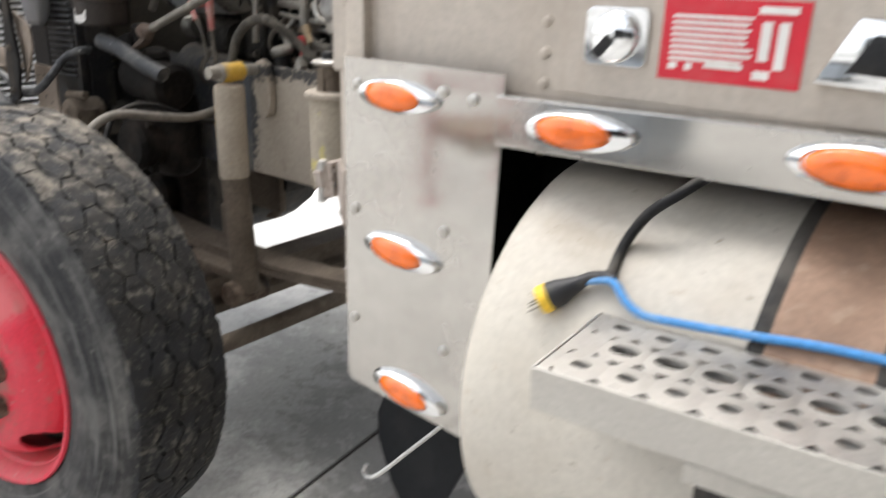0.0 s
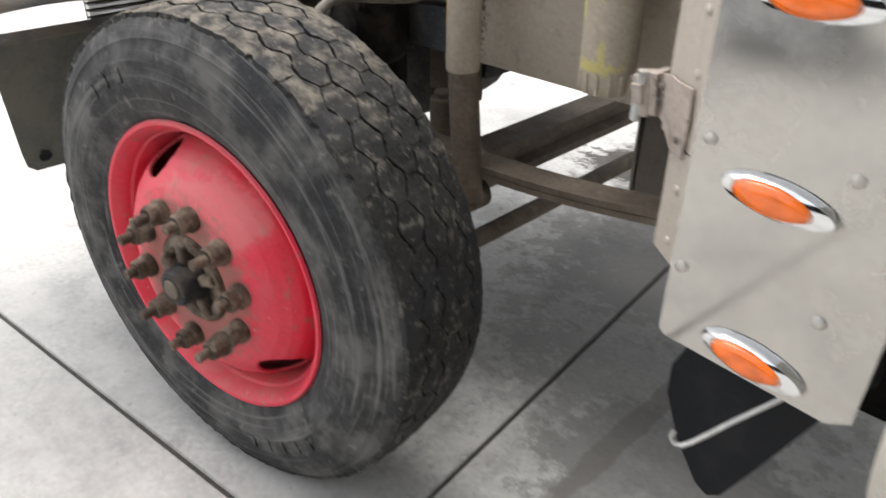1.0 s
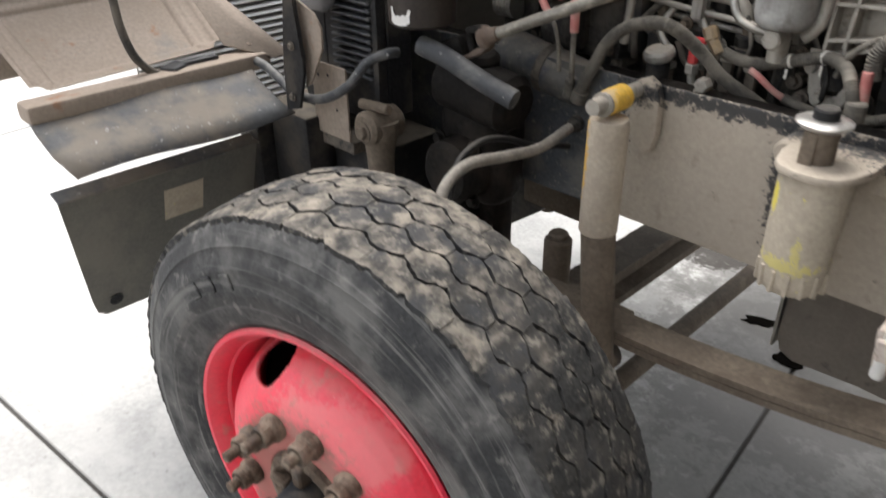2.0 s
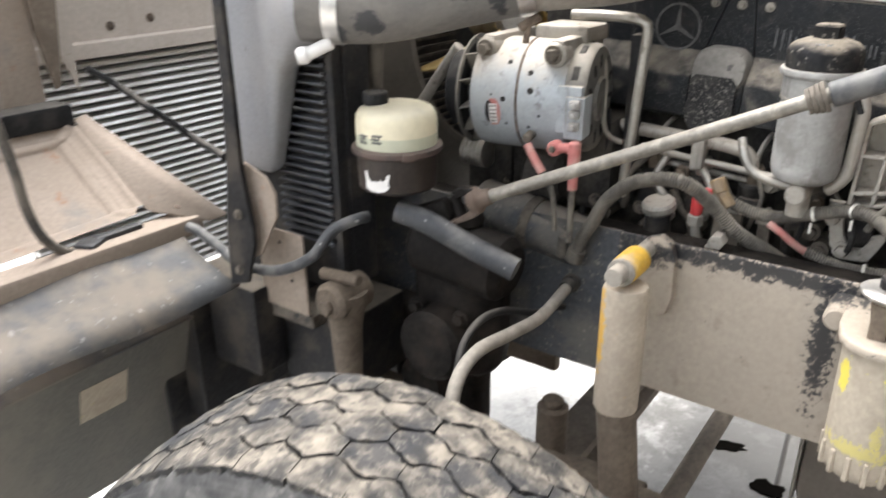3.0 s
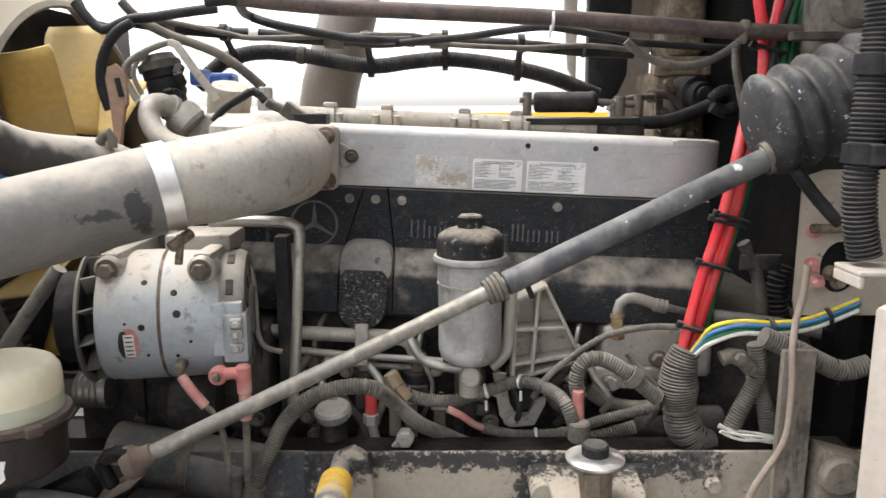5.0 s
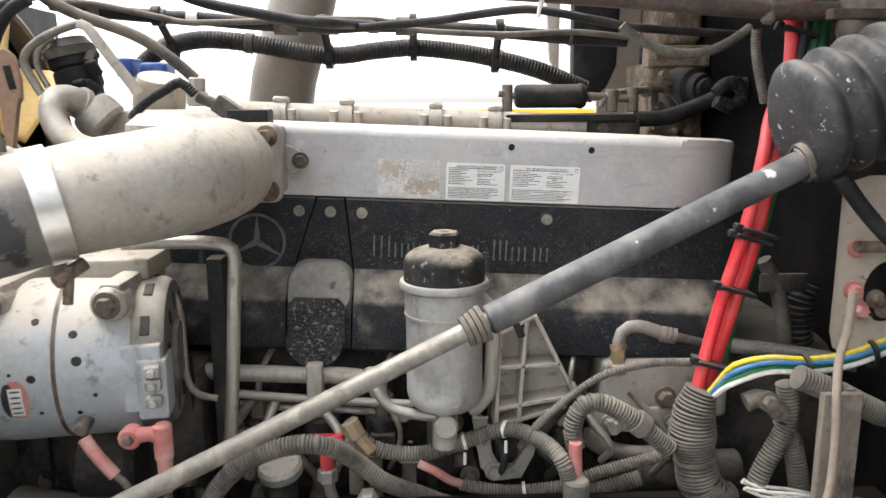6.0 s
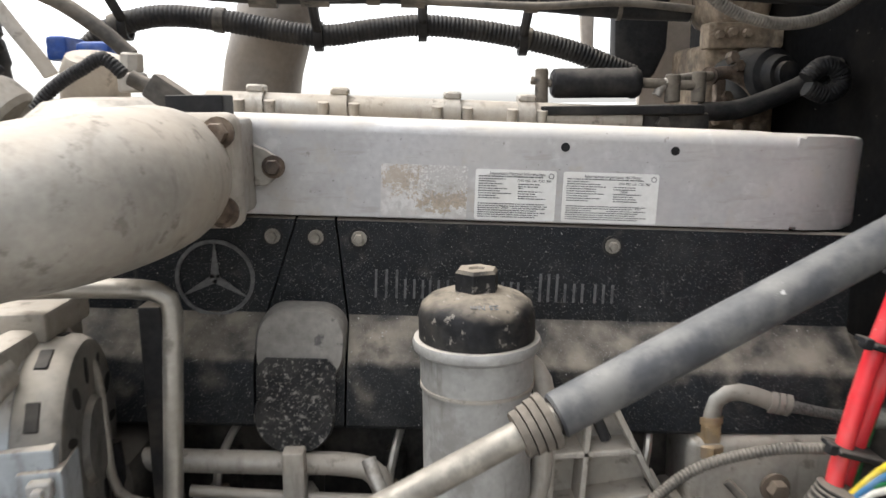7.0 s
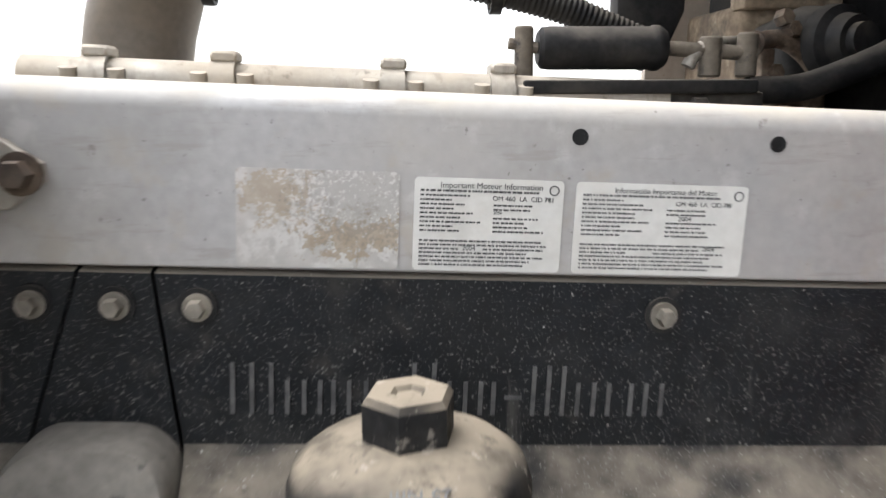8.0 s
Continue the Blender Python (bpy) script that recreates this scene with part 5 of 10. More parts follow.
def build_cord():
    t = thing("power_cord", (-0.33, 0.83, 0.93), "blue power cord with black and yellow plug on the tank", "power cord")
    bm = B()
    a, b = Vector((-0.352, 0.808, 0.918)), Vector((-0.310, 0.832, 0.948))
    d = (b - a).normalized()
    lathe(bm, [(0, 0.0), (0.021, 0.0), (0.022, 0.004), (0.020, 0.022), (0.016, 0.034), (0.012, 0.05), (0.009, 0.062), (0, 0.062)], axis_to(a + d * 0.011, d) @ Matrix.Scale(0.80, 4), 20)
    part("plug_body", bm, "plug_black", t, "black rubber plug body")
    bm = B()
    lathe(bm, [(0, 0), (0.0205, 0.0), (0.0215, 0.006), (0.021, 0.016), (0, 0.016)], axis_to(a, d) @ Matrix.Scale(0.85, 4), 20)
    part("plug_face", bm, "plug_yellow", t, "yellow plug face")
    side = d.cross(UP).normalized()
    for k in (-1, 0, 1):
        bm = B()
        p = a + side * 0.008 * k + UP.cross(side) * 0.0 + Vector((0, 0, 0.005 if k == 0 else -0.003))
        box(bm, (-0.003, -0.001, -0.016), (0.003, 0.001, 0.001), axis_to(p, d))
        part("pin", bm, "steel", t)
    bm = B()
    tube(bm, [b, (-0.272, 0.836, 0.958), (-0.252, 0.822, 0.947), (-0.226, 0.815, 0.936), (-0.19, 0.820, 0.936), (-0.10, 0.828, 0.944), (0.0, 0.836, 0.953), (0.3, 0.840, 0.966), (0.8, 0.840, 0.98)], 0.0050, 10)
    part("cable", bm, "cord_blue", t, "bright blue cable")
    bm = B()
    tube(bm, [(-0.280, 0.842, 0.958), (-0.284, 0.862, 0.965), (-0.284, 0.882, 0.988), (-0.262, 0.89, 1.030), (-0.232, 0.90, 1.058), (-0.21, 0.93, 1.078), (-0.19, 1.02, 1.09)], 0.0068, 12)
    part("inlet_lead", bm, "rubber", t, "black rubber lead into the gap")
    bm = B()
    tube(bm, [(-0.312, 0.83, 0.948), (-0.294, 0.84, 0.958), (-0.272, 0.84, 0.958)], 0.0072, 10)
    part("knot", bm, "plug_black", t)


build_cord()


def build_flap():
    t = thing("mud_flap", (-0.65, 0.98, 0.27), "black rubber mud flap with a bent wire loop", "mud flap")
    bm = B()
    prism(bm, [(-0.775, 0.545), (-0.800, 0.492), (-0.798, 0.431), (-0.763, 0.345), (-0.715, 0.275), (-0.690, 0.262), (-0.668, 0.278), (-0.604, 0.423), (-0.553, 0.542), (-0.51, 0.62), (-0.51, 0.80), (-0.775, 0.80)], 0.010, Matrix.Translation((0, 0.03, 0)) @ flank(0, 0.975, 0), 0.003)
    part("sheet", bm, "flap", t)
    bm = B()
    tube(bm, [(-0.728, 0.888, 0.462), (-0.730, 0.884, 0.448), (-0.718, 0.885, 0.440), (-0.700, 0.895, 0.452), (-0.66, 0.925, 0.50), (-0.61, 0.955, 0.56), (-0.58, 0.975, 0.60)], 0.004, 8)
    part("wire_loop", bm, "wire_steel", t, "bent bare wire")


build_flap()


def build_oil_spot(x, y, w, h, seed):
    rnd = random.Random(seed)
    bm = B()
    pts = []
    for i in range(18):
        a = 2 * math.pi * i / 18
        k = rnd.uniform(0.65, 1.15)
        pts.append((w / 2 * k * math.cos(a), h / 2 * k * math.sin(a)))
    prism(bm, pts, 0.003, Matrix.Translation((x, y, 0.001)) @ Matrix.Rotation(0.4, 4, "Z"))
    solo("oil_spot", bm, "oil", "black oil spot on the concrete", "oil spot", group="oil spots")


build_oil_spot(-1.525, 2.316, 0.12, 0.06, 1)
build_oil_spot(-1.368, 2.18, 0.10, 0.08, 2)


# ---- engine ----
EP = Vector((-1.498, 1.51, 1.436))
ER = Matrix.Translation(EP) @ Matrix.Rotation(radians(2.6), 4, "Y") @ Matrix.Translation(-EP)


def eflank(x, y, z):
    return ER @ flank(x, y, z)


def build_engine():
    t = thing("engine", (-1.2, 1.75, 0.75), "dusty truck diesel engine with silver manifold and black cover", "engine")
    # charge air manifold along the side
    bm = B()
    arc = [(1.526 - 0.014 * math.cos(radians(15 * k)), 1.543 + 0.014 * math.sin(radians(15 * k))) for k in range(7)]
    prism(bm, [(1.62, 1.4578), (1.513, 1.4578), (1.512, 1.4588)] + arc + [(1.62, 1.557)], 0.598, ER @ Matrix(((0, 0, 1, -1.56), (1, 0, 0, 0), (0, 1, 0, 0), (0, 0, 0, 1))))
    prism(bm, [(-0.9625, 1.5121)] + [(-0.955 + 0.088 * math.sin(radians(11 * k)) ** 1.15, 1.5122 + 0.055 * (1 - math.cos(radians(11 * k)))) for k in range(9)] + [(-0.866, 1.62), (-0.9625, 1.62)], 0.0975, ER @ Matrix.Translation((0, 0, 1.4585)), 0.006)
    mani = part("manifold", bm, "silver", t, "silver painted charge air manifold")
    # black discs paint the dark inside of the threaded holes
    for x in (-1.203, -1.090):
        bm = B()
        lathe(bm, [(0.0026, 0.0), (0.0046, 0.0), (0.0046, 0.0006), (0.0026, 0.0006)], axis_to(ER @ Vector((x, 1.5118, 1.536)), (0, -1, 0)), 16, close=True)
        lathe(bm, [(0, 0.0004), (0.0027, 0.0004)], axis_to(ER @ Vector((x, 1.5118, 1.536)), (0, -1, 0)), 16)
        part("threaded_hole", bm, "rubber", mani)
    # black cover in three plates with seams between
    z1, z2, z3, z4 = 1.456, 1.349, 1.318, 1.243

    def plate(x0, x1, x0b, x1b, name="cover_plate"):
        bm = B()
        rows = [(1.520, z1, 0), (1.5125, z1 - 0.002, 0), (1.511, z2 + 0.006, 0.85), (1.507, z2, 0.9), (1.474, z3, 1), (1.470, z3 - 0.008, 1), (1.470, z4 + 0.006, 1), (1.478, z4, 1), (1.55, z4, 1)]
        a = [bm.verts.new(ER @ Vector((x0 + (x0b - x0) * f, y, z))) for y, z, f in rows]
        b = [bm.verts.new(ER @ Vector((x1 + (x1b - x1) * f, y, z))) for y, z, f in rows]
        nx = 1
        for i in range(len(rows) - 1):
            bm.faces.new((a[i], b[i], b[i + 1], a[i + 1]))
        bm.faces.new(a)
        bm.faces.new(b[::-1])
        return part(name, bm, "black_plastic", t, "black plastic side cover, dust on its ledge", 30)

    plate(-1.72, -1.4755, -1.72, -1.5105)
    mid = plate(-1.473, -1.4355, -1.508, -1.4195)
    right = plate(-1.433, -0.89, -1.417, -0.885)
    # emblem: ring with three bars
    bm = B()
    c = eflank(-1.557, 1.511, 1.390)
    lathe(bm, [(0.0365, 0), (0.0365, 0.0016), (0.0385, 0.0022), (0.0405, 0.0016), (0.0405, 0)], c, 48)
    for k in range(3):
        prism(bm, [(-0.0048, 0.0), (0.0048, 0.0), (0.0006, 0.037), (-0.0006, 0.037)], 0.0018, c @ Matrix.Rotation(radians(120 * k), 4, "Z"))
    part("emblem", bm, "emblem", t, "moulded ring emblem")
    # moulded bars in place of the maker's name
    bars = [(0.026, 0.031), (0.014, 0.021), (0.012, 0.021), (0.014, 0.021), (0.014, 0.021), (0.016, 0.032), (0.014, 0.021), (0.012, 0.021), (0.010, 0.004), (0.022, 0.031), (0.014, 0.021), (0.018, 0.021), (0.014, 0.021)]
    total = sum(w for w, h in bars)
    gap = (0.253 - total) / (len(bars) - 1)
    x = -1.394
    for w, h in bars:
        bm = B()
        dz = 0.010 if h < 0.01 else 0.0
        zb = 1.3735
        if h < 0.01:
            box(bm, (x, 1.5100, zb + dz), (x + w, 1.511, zb + dz + 0.0022), ER)
        else:
            stems = (0.0, 0.5, 1.0) if w > 0.02 else (0.0, 1.0)
            for f in stems:
                box(bm, (x + 0.001 + (w - 0.0045) * f, 1.5098, zb + 0.0004), (x + 0.0035 + (w - 0.0045) * f, 1.511, zb + h - 0.0004), ER)
        part("moulded_bar", bm, "emblem", right)
        x += w + gap
    # cover bolts
    for bx in (-1.498, -1.454, -1.410, -1.147):
        bm = B()
        p = ER @ Vector((bx, 1.511, 1.436))
        bolt(bm, p + Vector((0, -0.0006, 0)), (0, -1, 0), 0.0055, 0.009, True)
        cb = part("cover_bolt", bm, "bar", t, "grey hex bolt in a dark washer")
        bm = B()
        lathe(bm, [(0, 0), (0.0108, 0), (0.0108, 0.0012), (0, 0.0012)], axis_to(p + Vector((0, 0.0002, 0)), (0, -1, 0)), 18)
        part("washer", bm, "rubber", cb)
    # oil filler bump on the middle plate
    bm = B()
    outline = rounded(0.084, 0.066, 0.026, 8)
    front = [bm.verts.new(ER @ Vector((-1.464 + x, 1.458 + 0.020 * (y + 0.033) / 0.066, 1.333 + y))) for x, y in outline]
    inset = [bm.verts.new(ER @ Vector((-1.464 + x * 1.06, 1.464 + 0.020 * (y + 0.033) / 0.066, 1.333 + y * 1.06))) for x, y in outline]
    back = [bm.verts.new(ER @ Vector((-1.464 + x * 1.06, 1.512, 1.333 + y * 1.06))) for x, y in outline]
    bm.faces.new(front)
    for r0, r1 in ((front, inset), (inset, back)):
        for i in range(len(outline)):
            j = (i + 1) % len(outline)
            bm.faces.new((r0[i], r0[j], r1[j], r1[i]))
    part("filler_neck", bm, "bump", mid, "dusty moulded filler neck")
    bm = B()
    lathe(bm, [(0.040, -0.03), (0.0405, 0.0), (0.038, 0.004), (0.035, 0.003), (0.0, 0.004)], eflank(-1.468, 1.460, 1.262), 36)
    prism(bm, [(-0.039, 0.0), (0.039, 0.0), (0.039, 0.052), (0.03, 0.062), (-0.03, 0.062), (-0.039, 0.052)], 0.003, eflank(-1.466, 1.4605, 1.262), 0.001)
    part("filler_cap", bm, "speckled", mid, "speckled black filler cap")
    # block below
    bm = B()
    box(bm, (-1.85, 1.56, 0.72), (-0.88, 1.98, 1.47), ER, 0.02)
    box(bm, (-1.75, 1.53, 1.00), (-0.95, 1.57, 1.245), ER, 0.01)
    block = part("block", bm, "grease", t, "oily dark engine block")
    for i in range(9):
        bm = B()
        box(bm, (-1.74 + i * 0.09, 1.515, 1.01), (-1.715 + i * 0.09, 1.535, 1.20), ER, 0.004, 1)
        part("block_rib", bm, "grease", block)
    bm = B()
    box(bm, (-1.8, 1.54, 0.73), (-1.0, 2.0, 0.80), ER, 0.03)
    part("oil_pan", bm, "black_steel", t)
    # gearbox and starter masses are added to fill bright gaps and darken the ground
    bm = B()
    box(bm, (-0.95, 1.50, 0.745), (0.2, 2.02, 1.22), bevel=0.08, seg=4)
    part("gearbox", bm, "grease", t, "greasy gearbox mass behind the engine, added to block light")
    bm = B()
    cyl(bm, (-1.08, 1.43, 0.97), (-0.80, 1.43, 0.97), 0.055, 24, 0.012)
    cyl(bm, (-1.02, 1.47, 1.05), (-0.86, 1.47, 1.05), 0.03, 20, 0.006)
    part("starter", bm, "grease", t, "greasy starter shape added to fill a bright gap")
    # rocker cover with clamps
    bm = B()
    box(bm, (-1.75, 1.63, 1.47), (-0.93, 2.05, 1.548), ER, 0.012)
    tube(bm, [ER @ Vector((-1.66, 1.885, 1.560)), ER @ Vector((-1.02, 1.885, 1.560))], 0.021, 16)
    part("rocker_cover", bm, "cast", t, "dusty cast rocker cover")
    for x in (-1.588, -1.467, -1.302, -1.192):
        bm = B()
        p = ER @ Vector((x, 1.885, 1.560))
        ring(bm, p, (1, 0, 0), 0.0212, 0.024, 0.005, 20)
        box(bm, (x - 0.013, 1.868, 1.580), (x + 0.013, 1.902, 1.592), ER, 0.003, 1)
        for e in (-1, 1):
            cyl(bm, ER @ Vector((x + 0.022 * e, 1.868, 1.545)), ER @ Vector((x + 0.022 * e, 1.862, 1.570)), 0.008, 10)
        part("clamp", bm, "cast", t)
    return t


build_engine()


def text_part(body, size, m, parent, material="ink", bold=0.0):
    cu = bpy.data.curves.new("lettering", "FONT")
    cu.body, cu.size, cu.offset, cu.extrude = body, size, bold, 0.0002
    ob = new("lettering", cu)
    cu.materials.append(M[material])
    ob.matrix_basis = m
    ob.parent = parent
    if parent.parent is None:
        ob.matrix_parent_inverse = parent.matrix_basis.inverted()
    return ob


def build_label(x0, x1, title, faint):
    t = thing("data_label", ER @ Vector(((x0 + x1) / 2, 1.511, 1.46)), "white printed engine data label on the silver manifold" if not faint else "white printed engine data label, print faded", "label", group="engine data labels")
    z0, z1 = 1.4595, 1.5115
    w, h = x1 - x0, z1 - z0
    bm = B()
    prism(bm, rounded(w, h, 0.0025, 3), 0.0006, eflank((x0 + x1) / 2, 1.5118, (z0 + z1) / 2))
    part("film", bm, "label", t)
    face = 1.5110
    ink = "ink_soft" if faint else "ink"
    rnd = random.Random(7 if faint else 5)

    def bars(xa, xb, z, ht, tone):
        bm = B()
        x = xa
        while x < xb - 0.0006:
            ln = min(rnd.uniform(0.0007, 0.0030), xb - x)
            box(bm, (x, face - 0.0001, z), (x + ln, face + 0.0004, z + ht), ER)
            x += ln + rnd.choice((0.0004, 0.0004, 0.0009))
        part("text_bar", bm, tone, t)

    if not faint:
        text_part(title, 0.0046, eflank(x0 + w * 0.17, face, z1 - 0.0055), t, ink)
        text_part("OM 460  LA  CID 781", 0.0038, eflank(x0 + w * 0.52, face, z1 - 0.0120), t, ink)
        text_part("2004", 0.0038, eflank(x0 + w * 0.33, face, z0 + 0.0118), t, ink)
        text_part("2004", 0.0024, eflank(x0 + w * 0.53, face, z1 - 0.0195), t, ink)
    else:
        text_part("Informaci\u00f3n Importante del Motor", 0.0042, eflank(x0 + w * 0.22, face, z1 - 0.0055), t, ink)
        text_part("2004", 0.0038, eflank(x0 + w * 0.60, face, z1 - 0.0205), t, ink)
        text_part("2004", 0.0036, eflank(x0 + w * 0.76, face, z0 + 0.0145), t, ink)
        text_part("OM 460  LA  CID 781", 0.0036, eflank(x0 + w * 0.58, face, z1 - 0.0120), t, ink)
    bars(x0 + w * 0.04, x0 + w * 0.84, z1 - 0.0077, 0.0012, ink)
    for i in range(9):
        z = z1 - 0.0102 - i * 0.00245
        bars(x0 + w * 0.04, x0 + w * rnd.uniform(0.24, 0.46), z, 0.0010, ink)
        if i > 1 and i != 4:
            bars(x0 + w * 0.53, x0 + w * rnd.uniform(0.68, 0.90), z, 0.0010, ink)
    for i in range(7):
        z = z0 + 0.0165 - i * 0.00225
        if i == 2:
            bars(x0 + w * 0.04, x0 + w * 0.31, z, 0.0010, ink)
            bars(x0 + w * 0.47, x0 + w * 0.88, z, 0.0010, ink)
        else:
            bars(x0 + w * 0.04, x0 + w * rnd.uniform(0.74, 0.90), z, 0.0010, ink)
    bm = B()
    lathe(bm, [(0.0022, 0), (0.0022, 0.0003), (0.0029, 0.0003), (0.0029, 0)], eflank(x1 - 0.0055, face, z1 - 0.0055), 20)
    part("round_mark", bm, ink, t)


build_label(-1.293, -1.210, "Important Moteur Information", False)
build_label(-1.203, -1.104, "", True)


def build_residue():
    bm = B()
    prism(bm, rounded(0.088, 0.054, 0.003, 3), 0.0005, eflank(-1.345, 1.5118, 1.4865))
    t = thing("label_residue", ER @ Vector((-1.345, 1.511, 1.4865)), "rust-stained glue residue of a lost label on the manifold", "label residue")
    part("glue_film", bm, "residue", t)


build_residue()


def build_oil_filter():
    t = thing("oil_filter", (-1.30, 1.40, 1.17), "silver oil filter housing with a dusty black screw cap", "oil filter")
    c = Matrix.Translation((-1.298, 1.400, 0))
    bm = B()
    lathe(bm, [(0, 1.186), (0.036, 1.188), (0.046, 1.196), (0.050, 1.21), (0.050, 1.318), (0.0515, 1.321), (0.0515, 1.348), (0.0575, 1.352), (0.0585, 1.357), (0.057, 1.361), (0, 1.361)], c, 48)
    part("housing", bm, "lead", t)
    bm = B()
    lathe(bm, [(0.0525, 1.3615), (0.0525, 1.384), (0.0495, 1.3925), (0.042, 1.3985), (0.028, 1.4035), (0.0, 1.4055)], c, 48)
    cap = part("cap", bm, "cap_plastic", t, "black plastic screw cap, dust on top")
    bm = B()
    lathe(bm, [(0.0205, 1.402), (0.0205, 1.4205), (0.018, 1.4235), (0.008, 1.4235), (0.006, 1.4215), (0, 1.4215)], c @ Matrix.Rotation(radians(17), 4, "Z"), 6)
    part("hex", bm, "cap_plastic", cap, "hexagon key on the cap", 20)
    cu = text_part("25 Nm", 0.0085, Matrix.Translation((-1.283, 1.3605, 1.3995)) @ Matrix.Rotation(radians(180), 4, "Z") @ Matrix.Rotation(radians(-22), 4, "X"), cap, "emblem", 0.0001)
    bm = B()
    ring(bm, (-1.298, 1.4, 1.317), (0, 0, 1), 0.0505, 0.003, 0.0015, 40)
    part("seam", bm, "cast", t)
    bm = B()
    tube(bm, [(-1.25, 1.42, 1.33), (-1.235, 1.41, 1.31), (-1.235, 1.405, 1.25), (-1.24, 1.405, 1.20), (-1.262, 1.41, 1.175)], 0.010, 12)
    part("side_pipe", bm, "cast", t, "side drain pipe")
    bm = B()
    tube(bm, [(-1.40, 1.415, 1.235), (-1.39, 1.40, 1.215), (-1.375, 1.395, 1.192), (-1.35, 1.39, 1.182), (-1.305, 1.385, 1.178)], 0.0075, 12)
    part("feed_pipe", bm, "steel", t)
    bm = B()
    cyl(bm, (-1.298, 1.36, 1.172), (-1.298, 1.40, 1.172), 0.016, 16, 0.003)
    cyl(bm, (-1.298, 1.40, 1.13), (-1.298, 1.40, 1.19), 0.017, 16)
    part("banjo", bm, "cast", t)
    return t


build_oil_filter()


def build_gusset():
    t = thing("cast_bracket", (-1.18, 1.43, 1.15), "triangular ribbed cast aluminium bracket", "bracket")
    m = flank(0, 1.45, 0)
    bm = B()
    prism(bm, [(-1.228, 1.150), (-1.132, 1.179), (-1.123, 1.199), (-1.177, 1.304), (-1.223, 1.283)], 0.005, m)
    part("web", bm, "cast", t)
    for a, b in (((-1.228, 1.150), (-1.223, 1.283)), ((-1.228, 1.150), (-1.132, 1.179)), ((-1.123, 1.199), (-1.177, 1.306)), ((-1.223, 1.283), (-1.177, 1.306)), ((-1.197, 1.160), (-1.188, 1.298)), ((-1.224, 1.235), (-1.141, 1.238)), ((-1.226, 1.176), (-1.126, 1.192))):
        bm = B()
        va, vb = Vector((a[0], 0, a[1])), Vector((b[0], 0, b[1]))
        d = vb - va
        mm = Matrix.Translation((va.x, 1.432, va.z)) @ Matrix.Rotation(-math.atan2(d.z, d.x), 4, "Y")
        box(bm, (0, -0.022, -0.003), (d.length, 0.015, 0.003), mm, 0.001, 1)
        part("rib", bm, "cast", t)


build_gusset()


